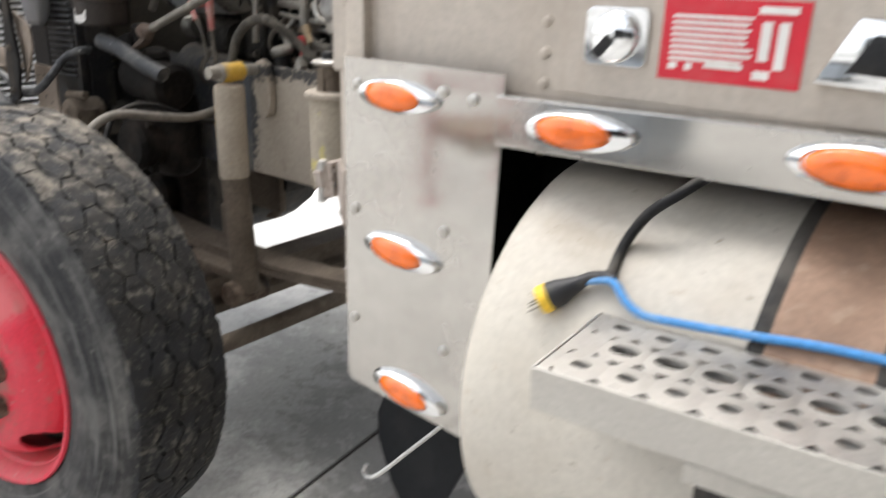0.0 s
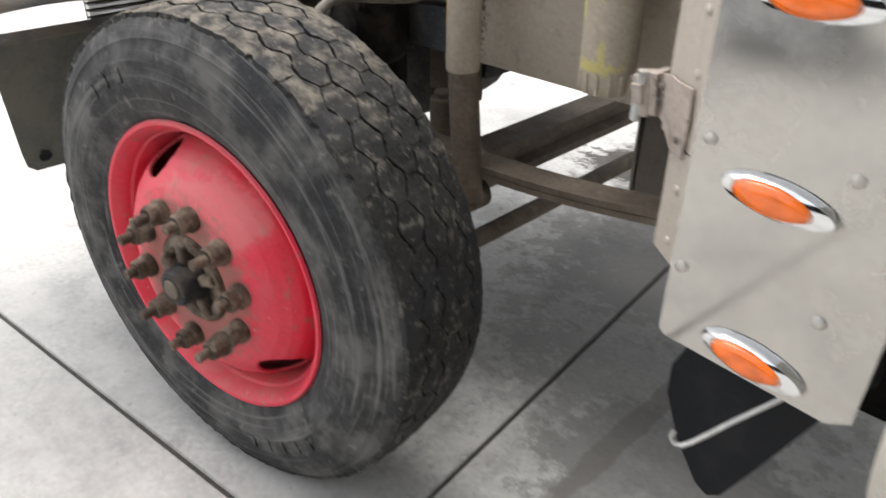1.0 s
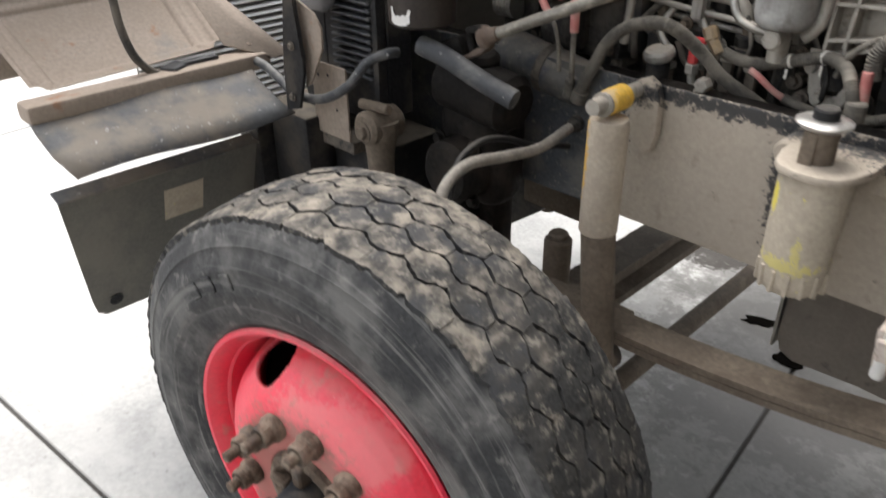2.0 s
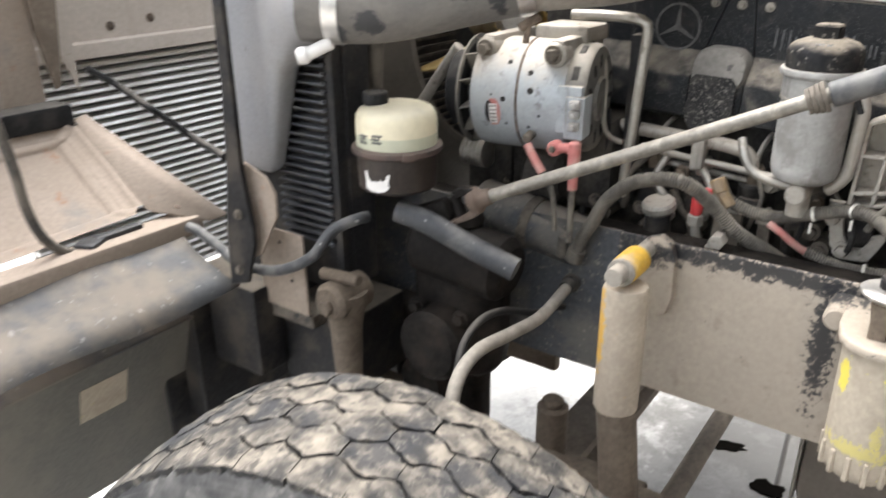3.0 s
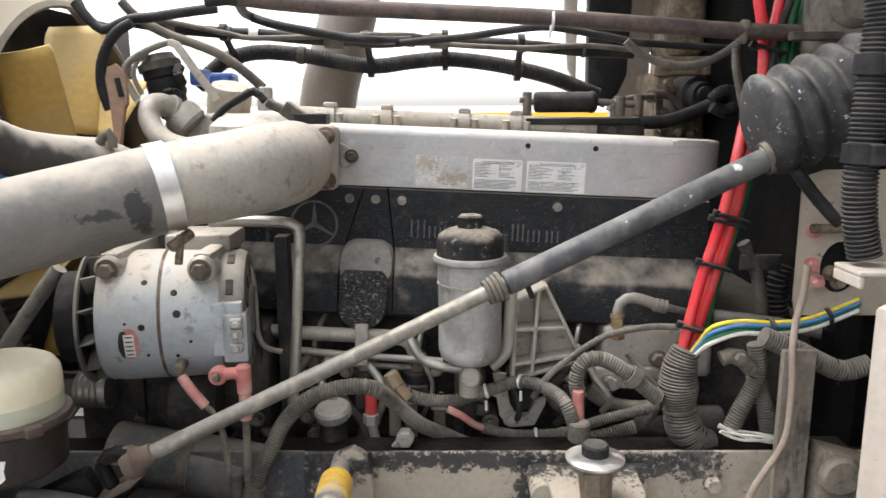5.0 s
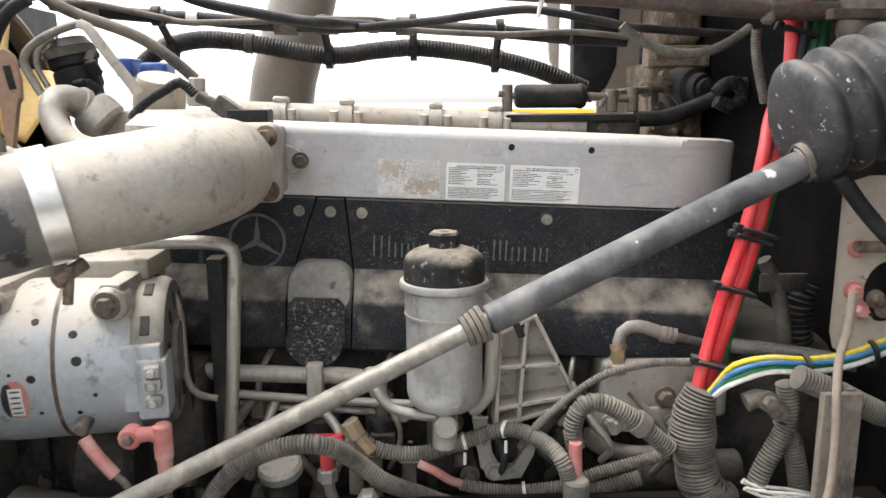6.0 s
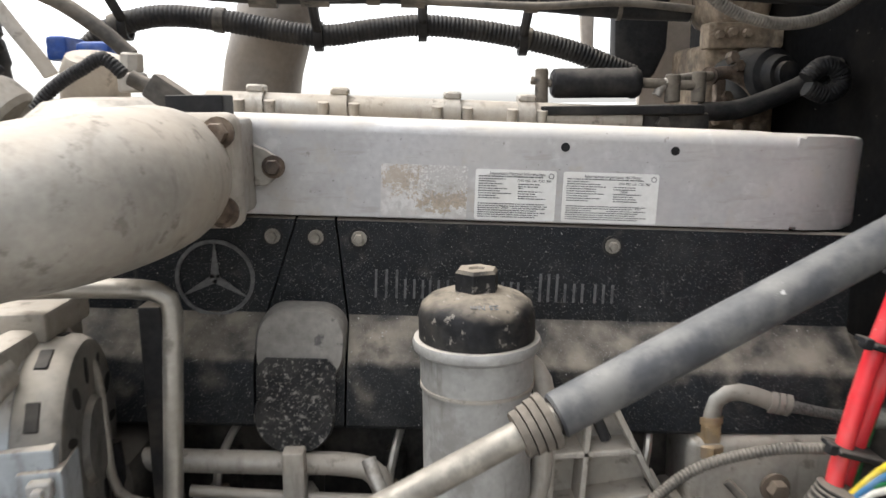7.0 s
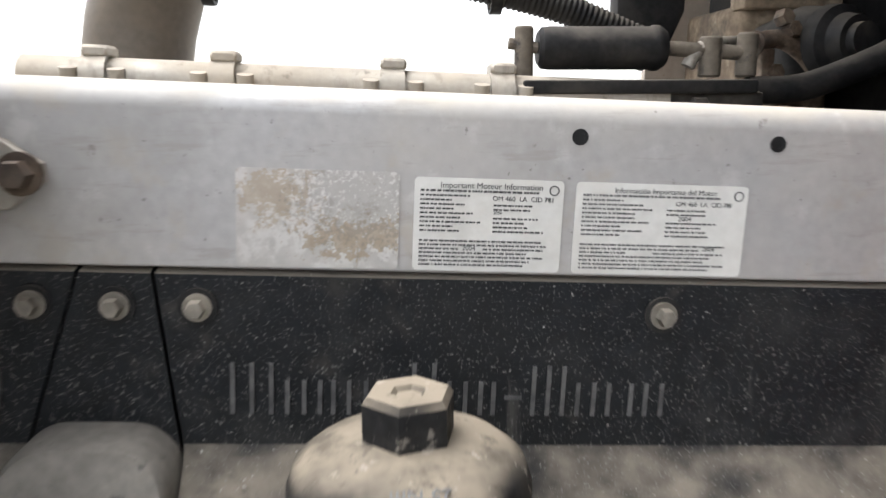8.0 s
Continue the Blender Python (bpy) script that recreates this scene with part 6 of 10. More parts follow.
def build_alternator():
    t = thing("alternator", (-1.75, 1.36, 1.18), "pale blue-grey alternator under dust", "alternator")
    turn = Matrix.Translation((-1.735, 1.362, 0)) @ Matrix.Rotation(radians(9), 4, "Z") @ Matrix.Translation((1.735, -1.362, 0))
    ax = turn @ Matrix.Translation((-1.845, 1.362, 1.2805)) @ Matrix.Rotation(radians(90), 4, "Y")
    r = 0.0975

    def drum_point(h, z, lift=0.0):
        dz = z - 1.2805
        return turn @ Vector((-1.845 + h, 1.362 - math.sqrt((r + lift) ** 2 - dz * dz), z)), turn.to_3x3() @ Vector((0, -math.sqrt(max(r * r - dz * dz, 0)), dz))

    bm = B()
    lathe(bm, [(0, 0), (r * 0.8, 0.0), (r * 0.95, 0.003), (r * 0.985, 0.008), (r * 0.985, 0.020), (r, 0.024), (r, 0.086), (r * 0.985, 0.088), (r * 0.985, 0.092), (r, 0.094), (r, 0.166), (r * 0.985, 0.172), (0, 0.173)], ax, 64)
    body = part("housing", bm, "alt", t)
    bm = B()
    lathe(bm, [(r * 0.96, 0.166), (r * 0.975, 0.174), (r * 0.955, 0.198), (r * 0.90, 0.2065), (r * 0.84, 0.2085), (r * 0.40, 0.2085), (r * 0.36, 0.2135), (0, 0.2135)], ax, 48)
    cover = part("end_cover", bm, "alt_end", t, "darker vented end cover")
    # flat black shapes stand in for the shaded depth of the vents
    for i in range(11):
        a = 2 * math.pi * i / 11 + 0.1
        bm = B()
        box(bm, (r * 0.935, -0.012, 0.181), (r * 0.972, 0.012, 0.192), ax @ Matrix.Rotation(a, 4, "Z"), 0.001, 1)
        part("vent_slot", bm, "rubber", cover)
        bm = B()
        w = 0.0045 if i % 3 else 0.007
        prism(bm, oval(r * 0.26, w * 2, 12), 0.0016, ax @ Matrix.Rotation(a + 0.25, 4, "Z") @ Matrix.Translation((r * 0.66, 0, 0.2076)))
        part("vent_slot", bm, "rubber", cover)
    for h, z, rad in ((0.070, 1.345, 0.0038), (0.111, 1.331, 0.0042), (0.115, 1.303, 0.0050), (0.067, 1.286, 0.0042), (0.045, 1.292, 0.0018), (0.072, 1.243, 0.0022), (0.132, 1.262, 0.0024), (0.112, 1.240, 0.0026)):
        bm = B()
        p, d = drum_point(h, z)
        lathe(bm, [(0.0, 0.0012), (rad, 0.0012), (rad * 1.2, 0.0)], axis_to(p - d.normalized() * 0.0004, d), 14)
        part("vent_hole", bm, "rubber", body)
    bm = B()
    ring(bm, ax @ Vector((0, 0, 0.090)), turn.to_3x3() @ Vector((1, 0, 0)), r * 0.988, 0.0045, 0.0010, 64)
    part("seam", bm, "rust", body)
    # open fan and pulley
    for i in range(12):
        bm = B()
        box(bm, (r * 0.62, -0.0012, -0.019), (r * 0.97, 0.0012, 0.001), ax @ Matrix.Rotation(2 * math.pi * (i + 0.3) / 12, 4, "Z") @ Matrix.Rotation(0.25, 4, "X"))
        part("fan_vane", bm, "alt_end", t)
    bm = B()
    lathe(bm, [(r * 0.90, -0.0225), (r * 1.0, -0.0225), (r * 1.01, -0.021), (r * 1.01, -0.0185), (r * 0.90, -0.0185)], ax, 56, close=True)
    part("fan_rim", bm, "alt_end", t)
    bm = B()
    lathe(bm, [(0, -0.024), (r * 0.90, -0.0235), (r * 0.90, -0.0195), (r * 0.60, -0.018), (r * 0.60, 0.0), (0, 0.0)], ax, 40)
    part("fan_hub", bm, "rubber", t)
    bm = B()
    lathe(bm, [(0, -0.060), (0.064, -0.060), (0.068, -0.057), (0.068, -0.033), (0.050, -0.0245), (0, -0.0245)], ax, 40)
    part("pulley", bm, "rubber", t, "black belt pulley")
    # mounting arms
    for x in (-1.815, -1.683):
        bm = B()
        box(bm, (x - 0.013, 1.292, 1.350), (x + 0.015, 1.45, 1.386), bevel=0.007)
        cyl(bm, (x, 1.286, 1.362), (x, 1.32, 1.362), 0.0205, 22, 0.004)
        arm = part("mount_arm", bm, "cast", t, "dusty cast mounting arm")
        bm = B()
        bolt(bm, (x, 1.287, 1.362), (0, -1, 0), 0.0110, 0.012)
        part("arm_bolt", bm, "dirty", arm)
    bm = B()
    box(bm, (-1.76, 1.36, 1.372), (-1.66, 1.45, 1.400), bevel=0.006)
    part("top_bracket", bm, "cast", t, "dusty bracket between the arms")
    # terminal pad and block
    bm = B()
    box(bm, (-1.684, 1.2665, 1.236), (-1.640, 1.32, 1.316), turn, 0.004)
    box(bm, (-1.668, 1.262, 1.228), (-1.634, 1.31, 1.300), turn, 0.004)
    part("terminal_pad", bm, "alt", t)
    for z in (1.288, 1.272, 1.252):
        bm = B()
        box(bm, (-1.658, 1.253, z - 0.007), (-1.640, 1.264, z + 0.007), turn, 0.002, 1)
        cyl(bm, turn @ Vector((-1.649, 1.254, z)), turn @ Vector((-1.649, 1.246, z)), 0.0045, 8, 0.001)
        part("terminal", bm, "lead", t, "grey terminal block")
    # maker's plate as plain shapes on the curve of the drum
    def patch(u0, u1, a0, a1, lift, oval=True):
        bm = B()
        rows = []
        for k in range(13):
            f = k / 12
            a = radians(a0 + (a1 - a0) * f)
            w = math.sqrt(max(0.0, 1 - (2 * f - 1) ** 2 * 0.9)) if oval else 1
            mid, half = (u0 + u1) / 2, (u1 - u0) / 2 * w
            rows.append([bm.verts.new(turn @ Vector((x, 1.362 - (r + lift) * math.cos(a), 1.282 + (r + lift) * math.sin(a)))) for x in (mid - half, mid + half)])
        for p, q in zip(rows, rows[1:]):
            bm.faces.new((p[0], p[1], q[1], q[0]))
        return bm
    plate = part("rating_plate", patch(-1.810, -1.782, -27, 2, 0.0006), "red_boot", t, "worn oval maker's plate")
    part("dark_field", patch(-1.811, -1.796, -25, 0, 0.0010), "hub_black", plate)
    part("white_field", patch(-1.803, -1.789, -24, -3, 0.0014, False), "sticker_white", plate)
    for k in range(5):
        part("print_bar", patch(-1.801, -1.791, -22 + 4 * k, -20.6 + 4 * k, 0.0017, False), "conduit", plate)
    # leads with red boots
    bm = B()
    cyl(bm, (-1.716, 1.286, 1.228), (-1.716, 1.262, 1.222), 0.0085, 12, 0.002)
    part("stud", bm, "dirty", t)
    bm = B()
    tube(bm, [(-1.712, 1.262, 1.214), (-1.700, 1.258, 1.197), (-1.678, 1.255, 1.171)], 0.0075, 12)
    part("red_boot", bm, "red_boot", t, "faded red terminal boot")
    bm = B()
    tube(bm, [(-1.680, 1.255, 1.173), (-1.664, 1.253, 1.158), (-1.654, 1.256, 1.12), (-1.652, 1.26, 1.07)], 0.0045, 10)
    part("lead", bm, "conduit", t)
    bm = B()
    cyl(bm, (-1.658, 1.27, 1.216), (-1.658, 1.25, 1.216), 0.013, 18, 0.003)
    tube(bm, [(-1.65, 1.258, 1.218), (-1.632, 1.258, 1.22), (-1.622, 1.258, 1.214)], 0.0085, 14)
    cyl(bm, (-1.622, 1.258, 1.232), (-1.622, 1.258, 1.188), 0.0105, 16, 0.003)
    elbow = part("red_elbow_boot", bm, "red_boot", t, "faded red elbow boot")
    bm = B()
    cyl(bm, (-1.658, 1.2502, 1.216), (-1.658, 1.244, 1.216), 0.006, 6, 0.001)
    part("terminal_nut", bm, "dirty", elbow)
    bm = B()
    tube(bm, [(-1.622, 1.258, 1.192), (-1.6225, 1.259, 1.168), (-1.623, 1.26, 1.15)], 0.0085, 14)
    part("red_sleeve", bm, "red_boot", t)
    bm = B()
    tube(bm, [(-1.623, 1.26, 1.155), (-1.624, 1.262, 1.11), (-1.628, 1.27, 1.05)], 0.0055, 10)
    part("lead", bm, "conduit", t)


build_alternator()


def build_reservoir():
    t = thing("steering_reservoir", (-1.88, 1.115, 1.11), "cream plastic fluid reservoir on an oily brown can", "reservoir")
    c = Matrix.Translation((-1.877, 1.112, 0.007))
    bm = B()
    lathe(bm, [(0, 1.144), (0.060, 1.144), (0.0665, 1.150), (0.068, 1.200), (0.0685, 1.206), (0, 1.206)], c, 48)
    base = part("base_can", bm, "brown", t, "oily brown steel can")
    bm = B()
    lathe(bm, [(0.066, 1.204), (0.0735, 1.206), (0.0765, 1.209), (0.0770, 1.2135), (0.0755, 1.217), (0.0705, 1.2185), (0.066, 1.220)], c, 48)
    box(bm, (0.070, -0.010, 1.206), (0.084, 0.010, 1.219), c @ Matrix.Rotation(radians(-38), 4, "Z"), 0.003)
    part("clamp_rim", bm, "bar_rust", t, "greasy rolled rim")
    bm = B()
    lathe(bm, [(0, 1.214), (0.066, 1.216), (0.0675, 1.220), (0.0682, 1.2395)], c, 48)
    part("fluid_window", bm, "fluid", t, "greenish lower bowl where fluid shows")
    bm = B()
    lathe(bm, [(0.0682, 1.2395), (0.0682, 1.258), (0.0665, 1.269), (0.061, 1.2775), (0.052, 1.2825), (0.03, 1.285), (0, 1.2858)], c, 48)
    part("bowl", bm, "cream", t, "cream translucent plastic bowl")
    bm = B()
    lathe(bm, [(0.019, 1.276), (0.020, 1.286)] + [(0.0212 if q % 2 else 0.0205, 1.288 + 0.003 * q) for q in range(6)] + [(0.0195, 1.3055), (0.014, 1.3065), (0.013, 1.305), (0, 1.305)], Matrix.Translation((-1.906, 1.095, 0.005)), 24)
    part("filler_cap", bm, "rubber", t, "black screw cap")
    bm = B()
    m = c @ Matrix.Rotation(radians(-82), 4, "Z")
    pts = [(-0.022, 0.002), (-0.012, -0.002), (0.004, -0.003), (0.015, 0.0), (0.022, 0.006), (0.021, 0.016), (0.024, 0.028), (0.019, 0.029), (0.016, 0.020), (0.012, 0.017), (0.006, 0.019), (0.002, 0.015), (-0.004, 0.017), (-0.010, 0.014), (-0.016, 0.021), (-0.018, 0.031), (-0.024, 0.031), (-0.022, 0.018)]
    va = [bm.verts.new(m @ Vector((math.sqrt(0.0692 ** 2 - u * u), u, 1.154 + v))) for u, v in pts]
    bm.faces.new(va)
    part("torn_label", bm, "sticker_white", base, "torn white label")
    for u, z in ((-104, 1.229), (-80, 1.232)):
        mm = c @ Matrix.Rotation(radians(u), 4, "Z")
        for dz, w0, w1 in ((0.0, -0.008, 0.009), (0.0055, -0.009, 0.006), (0.011, -0.008, 0.010)):
            bm = B()
            box(bm, (0.0665, w0, z + dz), (0.0688, w1, z + dz + 0.0036), mm, 0.0004, 1)
            part("level_mark", bm, "ink", t)


build_reservoir()


def build_charge_pipe():
    t = thing("charge_air_pipe", (-1.75, 1.2, 1.40), "thick dusty grey charge air pipe with band clamps", "air pipe")
    bm = B()
    tube(bm, [(-1.985, 1.03, 1.452), (-1.93, 1.06, 1.447), (-1.86, 1.10, 1.450), (-1.78, 1.145, 1.468), (-1.69, 1.195, 1.489)], 0.064, 36, radii=[0.060, 0.058, 0.056, 0.0555, 0.056], step=0.01)
    part("hose", bm, "pipe", t, "grey rubber hose with black scuffs")
    bm = B()
    tube(bm, [(-1.70, 1.19, 1.488), (-1.66, 1.215, 1.495), (-1.60, 1.265, 1.503), (-1.565, 1.335, 1.509), (-1.563, 1.43, 1.511)], 0.06, 36, radii=[0.054, 0.057, 0.060, 0.059, 0.052], step=0.01)
    elbow = part("elbow", bm, "cast", t, "dusty cast aluminium elbow")
    bm = B()
    box(bm, (-1.625, 1.392, 1.462), (-1.500, 1.420, 1.562), bevel=0.012, seg=3)
    box(bm, (-1.595, 1.418, 1.464), (-1.512, 1.515, 1.556), bevel=0.006)
    part("flange", bm, "cast", elbow, "square cast flange")
    for x, z in ((-1.516, 1.545), (-1.516, 1.478), (-1.61, 1.548)):
        bm = B()
        bolt(bm, (x, 1.393, z), (0, -1, 0), 0.0095, 0.014)
        part("flange_bolt", bm, "rust", elbow, "rusty flange bolt")
    bm = B()
    prism(bm, [(-1.512, 1.488), (-1.500, 1.488), (-1.482, 1.502), (-1.482, 1.512), (-1.500, 1.524), (-1.512, 1.53)], 0.008, flank(0, 1.511, 0), 0.002)
    part("ear", bm, "cast", elbow)
    bm = B()
    bolt(bm, (-1.492, 1.503, 1.507), (0, -1, 0), 0.008, 0.011)
    part("ear_bolt", bm, "rust", elbow)
    for p, d, r in (((-1.692, 1.194, 1.489), (0.09, 0.048, 0.02), 0.0565), ((-1.940, 1.055, 1.4485), (0.06, 0.033, -0.004), 0.0592)):
        bm = B()
        ring(bm, p, d, r, 0.024, 0.0018, 48)
        part("band_clamp", bm, "disc", t, "bright steel band clamp")
    bm = B()
    cyl(bm, (-1.678, 1.165, 1.418), (-1.660, 1.19, 1.432), 0.007, 12)
    cyl(bm, (-1.672, 1.172, 1.395), (-1.668, 1.175, 1.432), 0.005, 10)
    part("clamp_screw", bm, "rust", t)


build_charge_pipe()


def build_horn():
    t = thing("cooler_end_tank", (-2.15, 1.05, 0.95), "smooth grey charge air cooler end tank", "cooler tank")
    bm = B()
    rings = []
    flare = [(-1.955, 0.0585, 0.0585), (-1.975, 0.0595, 0.058), (-1.995, 0.063, 0.056), (-2.017, 0.073, 0.053), (-2.037, 0.087, 0.050), (-2.056, 0.103, 0.047), (-2.073, 0.124, 0.045), (-2.087, 0.152, 0.043), (-2.10, 0.190, 0.041), (-2.116, 0.245, 0.038), (-2.132, 0.305, 0.034), (-2.15, 0.385, 0.029), (-2.165, 0.42, 0.026), (-2.20, 0.435, 0.026), (-2.222, 0.435, 0.022)]
    for k, (x, h, w) in enumerate(flare):
        f = k / (len(flare) - 1)
        cy = 1.047 + 0.033 * min(1, f * 1.6)
        tip = 1 - 0.45 * f
        rings.append([bm.verts.new((x, cy + w * math.copysign(abs(math.cos(a)) ** tip, math.cos(a)), 1.452 + (h if math.sin(a) > 0 else min(h, 0.318)) * math.sin(a))) for a in [2 * math.pi * (i + 0.5) / 40 for i in range(40)]])
    for a, b in zip(rings, rings[1:]):
        for i in range(40):
            bm.faces.new((a[i], a[(i + 1) % 40], b[(i + 1) % 40], b[i]))
    bm.faces.new(rings[0])
    bm.faces.new(rings[-1][::-1])
    part("tank", bm, "horn", t, angle=60)
    bm = B()
    cyl(bm, (-1.962, 1.0, 1.376), (-1.928, 1.025, 1.395), 0.0105, 14, 0.002)
    cyl(bm, (-1.972, 0.992, 1.374), (-1.957, 1.003, 1.377), 0.0135, 16, 0.003)
    part("sensor", bm, "sticker_white", t, "small white plastic sensor")
    bm = B()
    prism(bm, [(-2.165, 1.175), (-2.10, 1.152), (-2.078, 1.125), (-2.079, 1.08), (-2.108, 1.034), (-2.130, 0.995), (-2.150, 0.985), (-2.140, 1.06), (-2.155, 1.12)], 0.006, flank(0, 1.018, 0), 0.002)
    part("foot", bm, "fender", t, "thin tan foot plate")


build_horn()


def build_radiator():
    t = thing("radiator", (-2.1, 1.7, 0.85), "black finned radiator and charge cooler core", "radiator")
    bm = B()
    box(bm, (-2.30, 1.115, 0.9), (-2.205, 2.4, 1.8), bevel=0.004)
    box(bm, (-2.21, 1.118, 0.9), (-2.03, 1.19, 1.8), bevel=0.004)
    part("core", bm, "black_steel", t)
    for i in range(50):
        z = 1.005 + i * 0.0158
        bm = B()
        box(bm, (-2.16, 1.098, z), (-2.032, 1.118, z + 0.0045), bevel=0.001, seg=1)
        part("tube_end", bm, "fin", t)
        bm = B()
        lathe(bm, [(0.0022, -0.002), (0.0042, -0.002), (0.0042, 0.002), (0.0022, 0.002)], axis_to((-2.026, 1.096, z + 0.005), (0.3, -1, 0)), 8, close=True)
        part("fin_loop", bm, "fin", t)
    bm = B()
    box(bm, (-2.022, 1.10, 0.92), (-2.005, 1.125, 1.8), bevel=0.003)
    box(bm, (-2.028, 1.126, 0.92), (-2.0, 1.192, 1.8), bevel=0.003)
    part("side_plate", bm, "black_steel", t)
    for i in range(40):
        bm = B()
        z = 1.0 + i * 0.0195
        box(bm, (-2.204, 1.20, z), (-2.196, 1.75, z + 0.006))
        part("fin", bm, "hose_dust", t)
    bm = B()
    box(bm, (-2.19, 1.058, 0.862), (-2.068, 1.064, 1.03), bevel=0.002)

    low = part("lower_bracket", bm, "fender", t, "dusty tan lower bracket plate")
    # holes are flat black discs, their inner shade painted on
    for x, z in ((-2.165, 1.0), (-2.13, 1.005), (-2.135, 0.945), (-2.105, 0.93)):
        bm = B()
        lathe(bm, [(0, 0.0008), (0.004, 0.0008)], axis_to((x, 1.058, z), (0, -1, 0)), 10)
        part("plate_hole", bm, "rubber", low)
    bm = B()
    box(bm, (-2.19, 1.066, 0.83), (-2.066, 1.12, 0.858), bevel=0.003)
    part("lower_channel", bm, "dirty", t)


build_radiator()


def build_fan():
    t = thing("cooling_fan", (-1.93, 1.75, 0.95), "yellow plastic cooling fan with nine broad blades", "fan")
    c = Vector((-2.07, 1.74, 1.42))
    bm = B()
    cyl(bm, c - Vector((0.04, 0, 0)), c + Vector((0.06, 0, 0)), 0.11, 32, 0.01)
    part("hub", bm, "cast", t)
    for k in range(9):
        def rim_point(deg, radius, x):
            a = radians(deg - 40 * k)
            return c + Vector((x, radius * math.cos(a), radius * math.sin(a)))

        corners = rim_point(123, 0.327, 0.070), rim_point(140, 0.115, 0.060), rim_point(127, 0.318, -0.035), rim_point(158, 0.14, -0.035)
        bm = B()
        rows = []
        for i in range(13):
            f = i / 12
            # rounded tip corners
            inset = 0.04 * max(0.0, (f - 0.94) / 0.06) ** 2
            p, q = corners[1].lerp(corners[0], f), corners[3].lerp(corners[2], f)
            rows.append([bm.verts.new(p.lerp(q, inset + (1 - 2 * inset) * w / 8) + Vector((0.012 * math.sin(math.pi * w / 8), 0, 0))) for w in range(9)])
        for p, q in zip(rows, rows[1:]):
            for i in range(8):
                bm.faces.new((p[i], p[i + 1], q[i + 1], q[i]))
        ob = part("blade", bm, "fan", t, angle=60)
        md = ob.modifiers.new("thick", "SOLIDIFY")
        md.thickness = 0.004
    t2 = thing("fan_shroud", (-1.98, 1.75, 0.93), "pale dusty funnel-shaped fan shroud", "fan shroud")
    bm = B()
    m = Matrix.Translation((-2.20, 1.74, 1.42)) @ Matrix.Rotation(radians(90), 4, "Y")
    lathe(bm, [(0.54, 0.0), (0.47, 0.03), (0.40, 0.07), (0.365, 0.11), (0.35, 0.145), (0.355, 0.15), (0.365, 0.145), (0.38, 0.11), (0.415, 0.075), (0.485, 0.038), (0.55, 0.006)], m, 72)
    part("funnel", bm, "shroud", t2)
    bm = B()
    ring(bm, (-2.195, 1.74, 1.42), (1, 0, 0), 0.535, 0.02, 0.006, 72)
    part("mounting_rim", bm, "black_steel", t2)


build_fan()


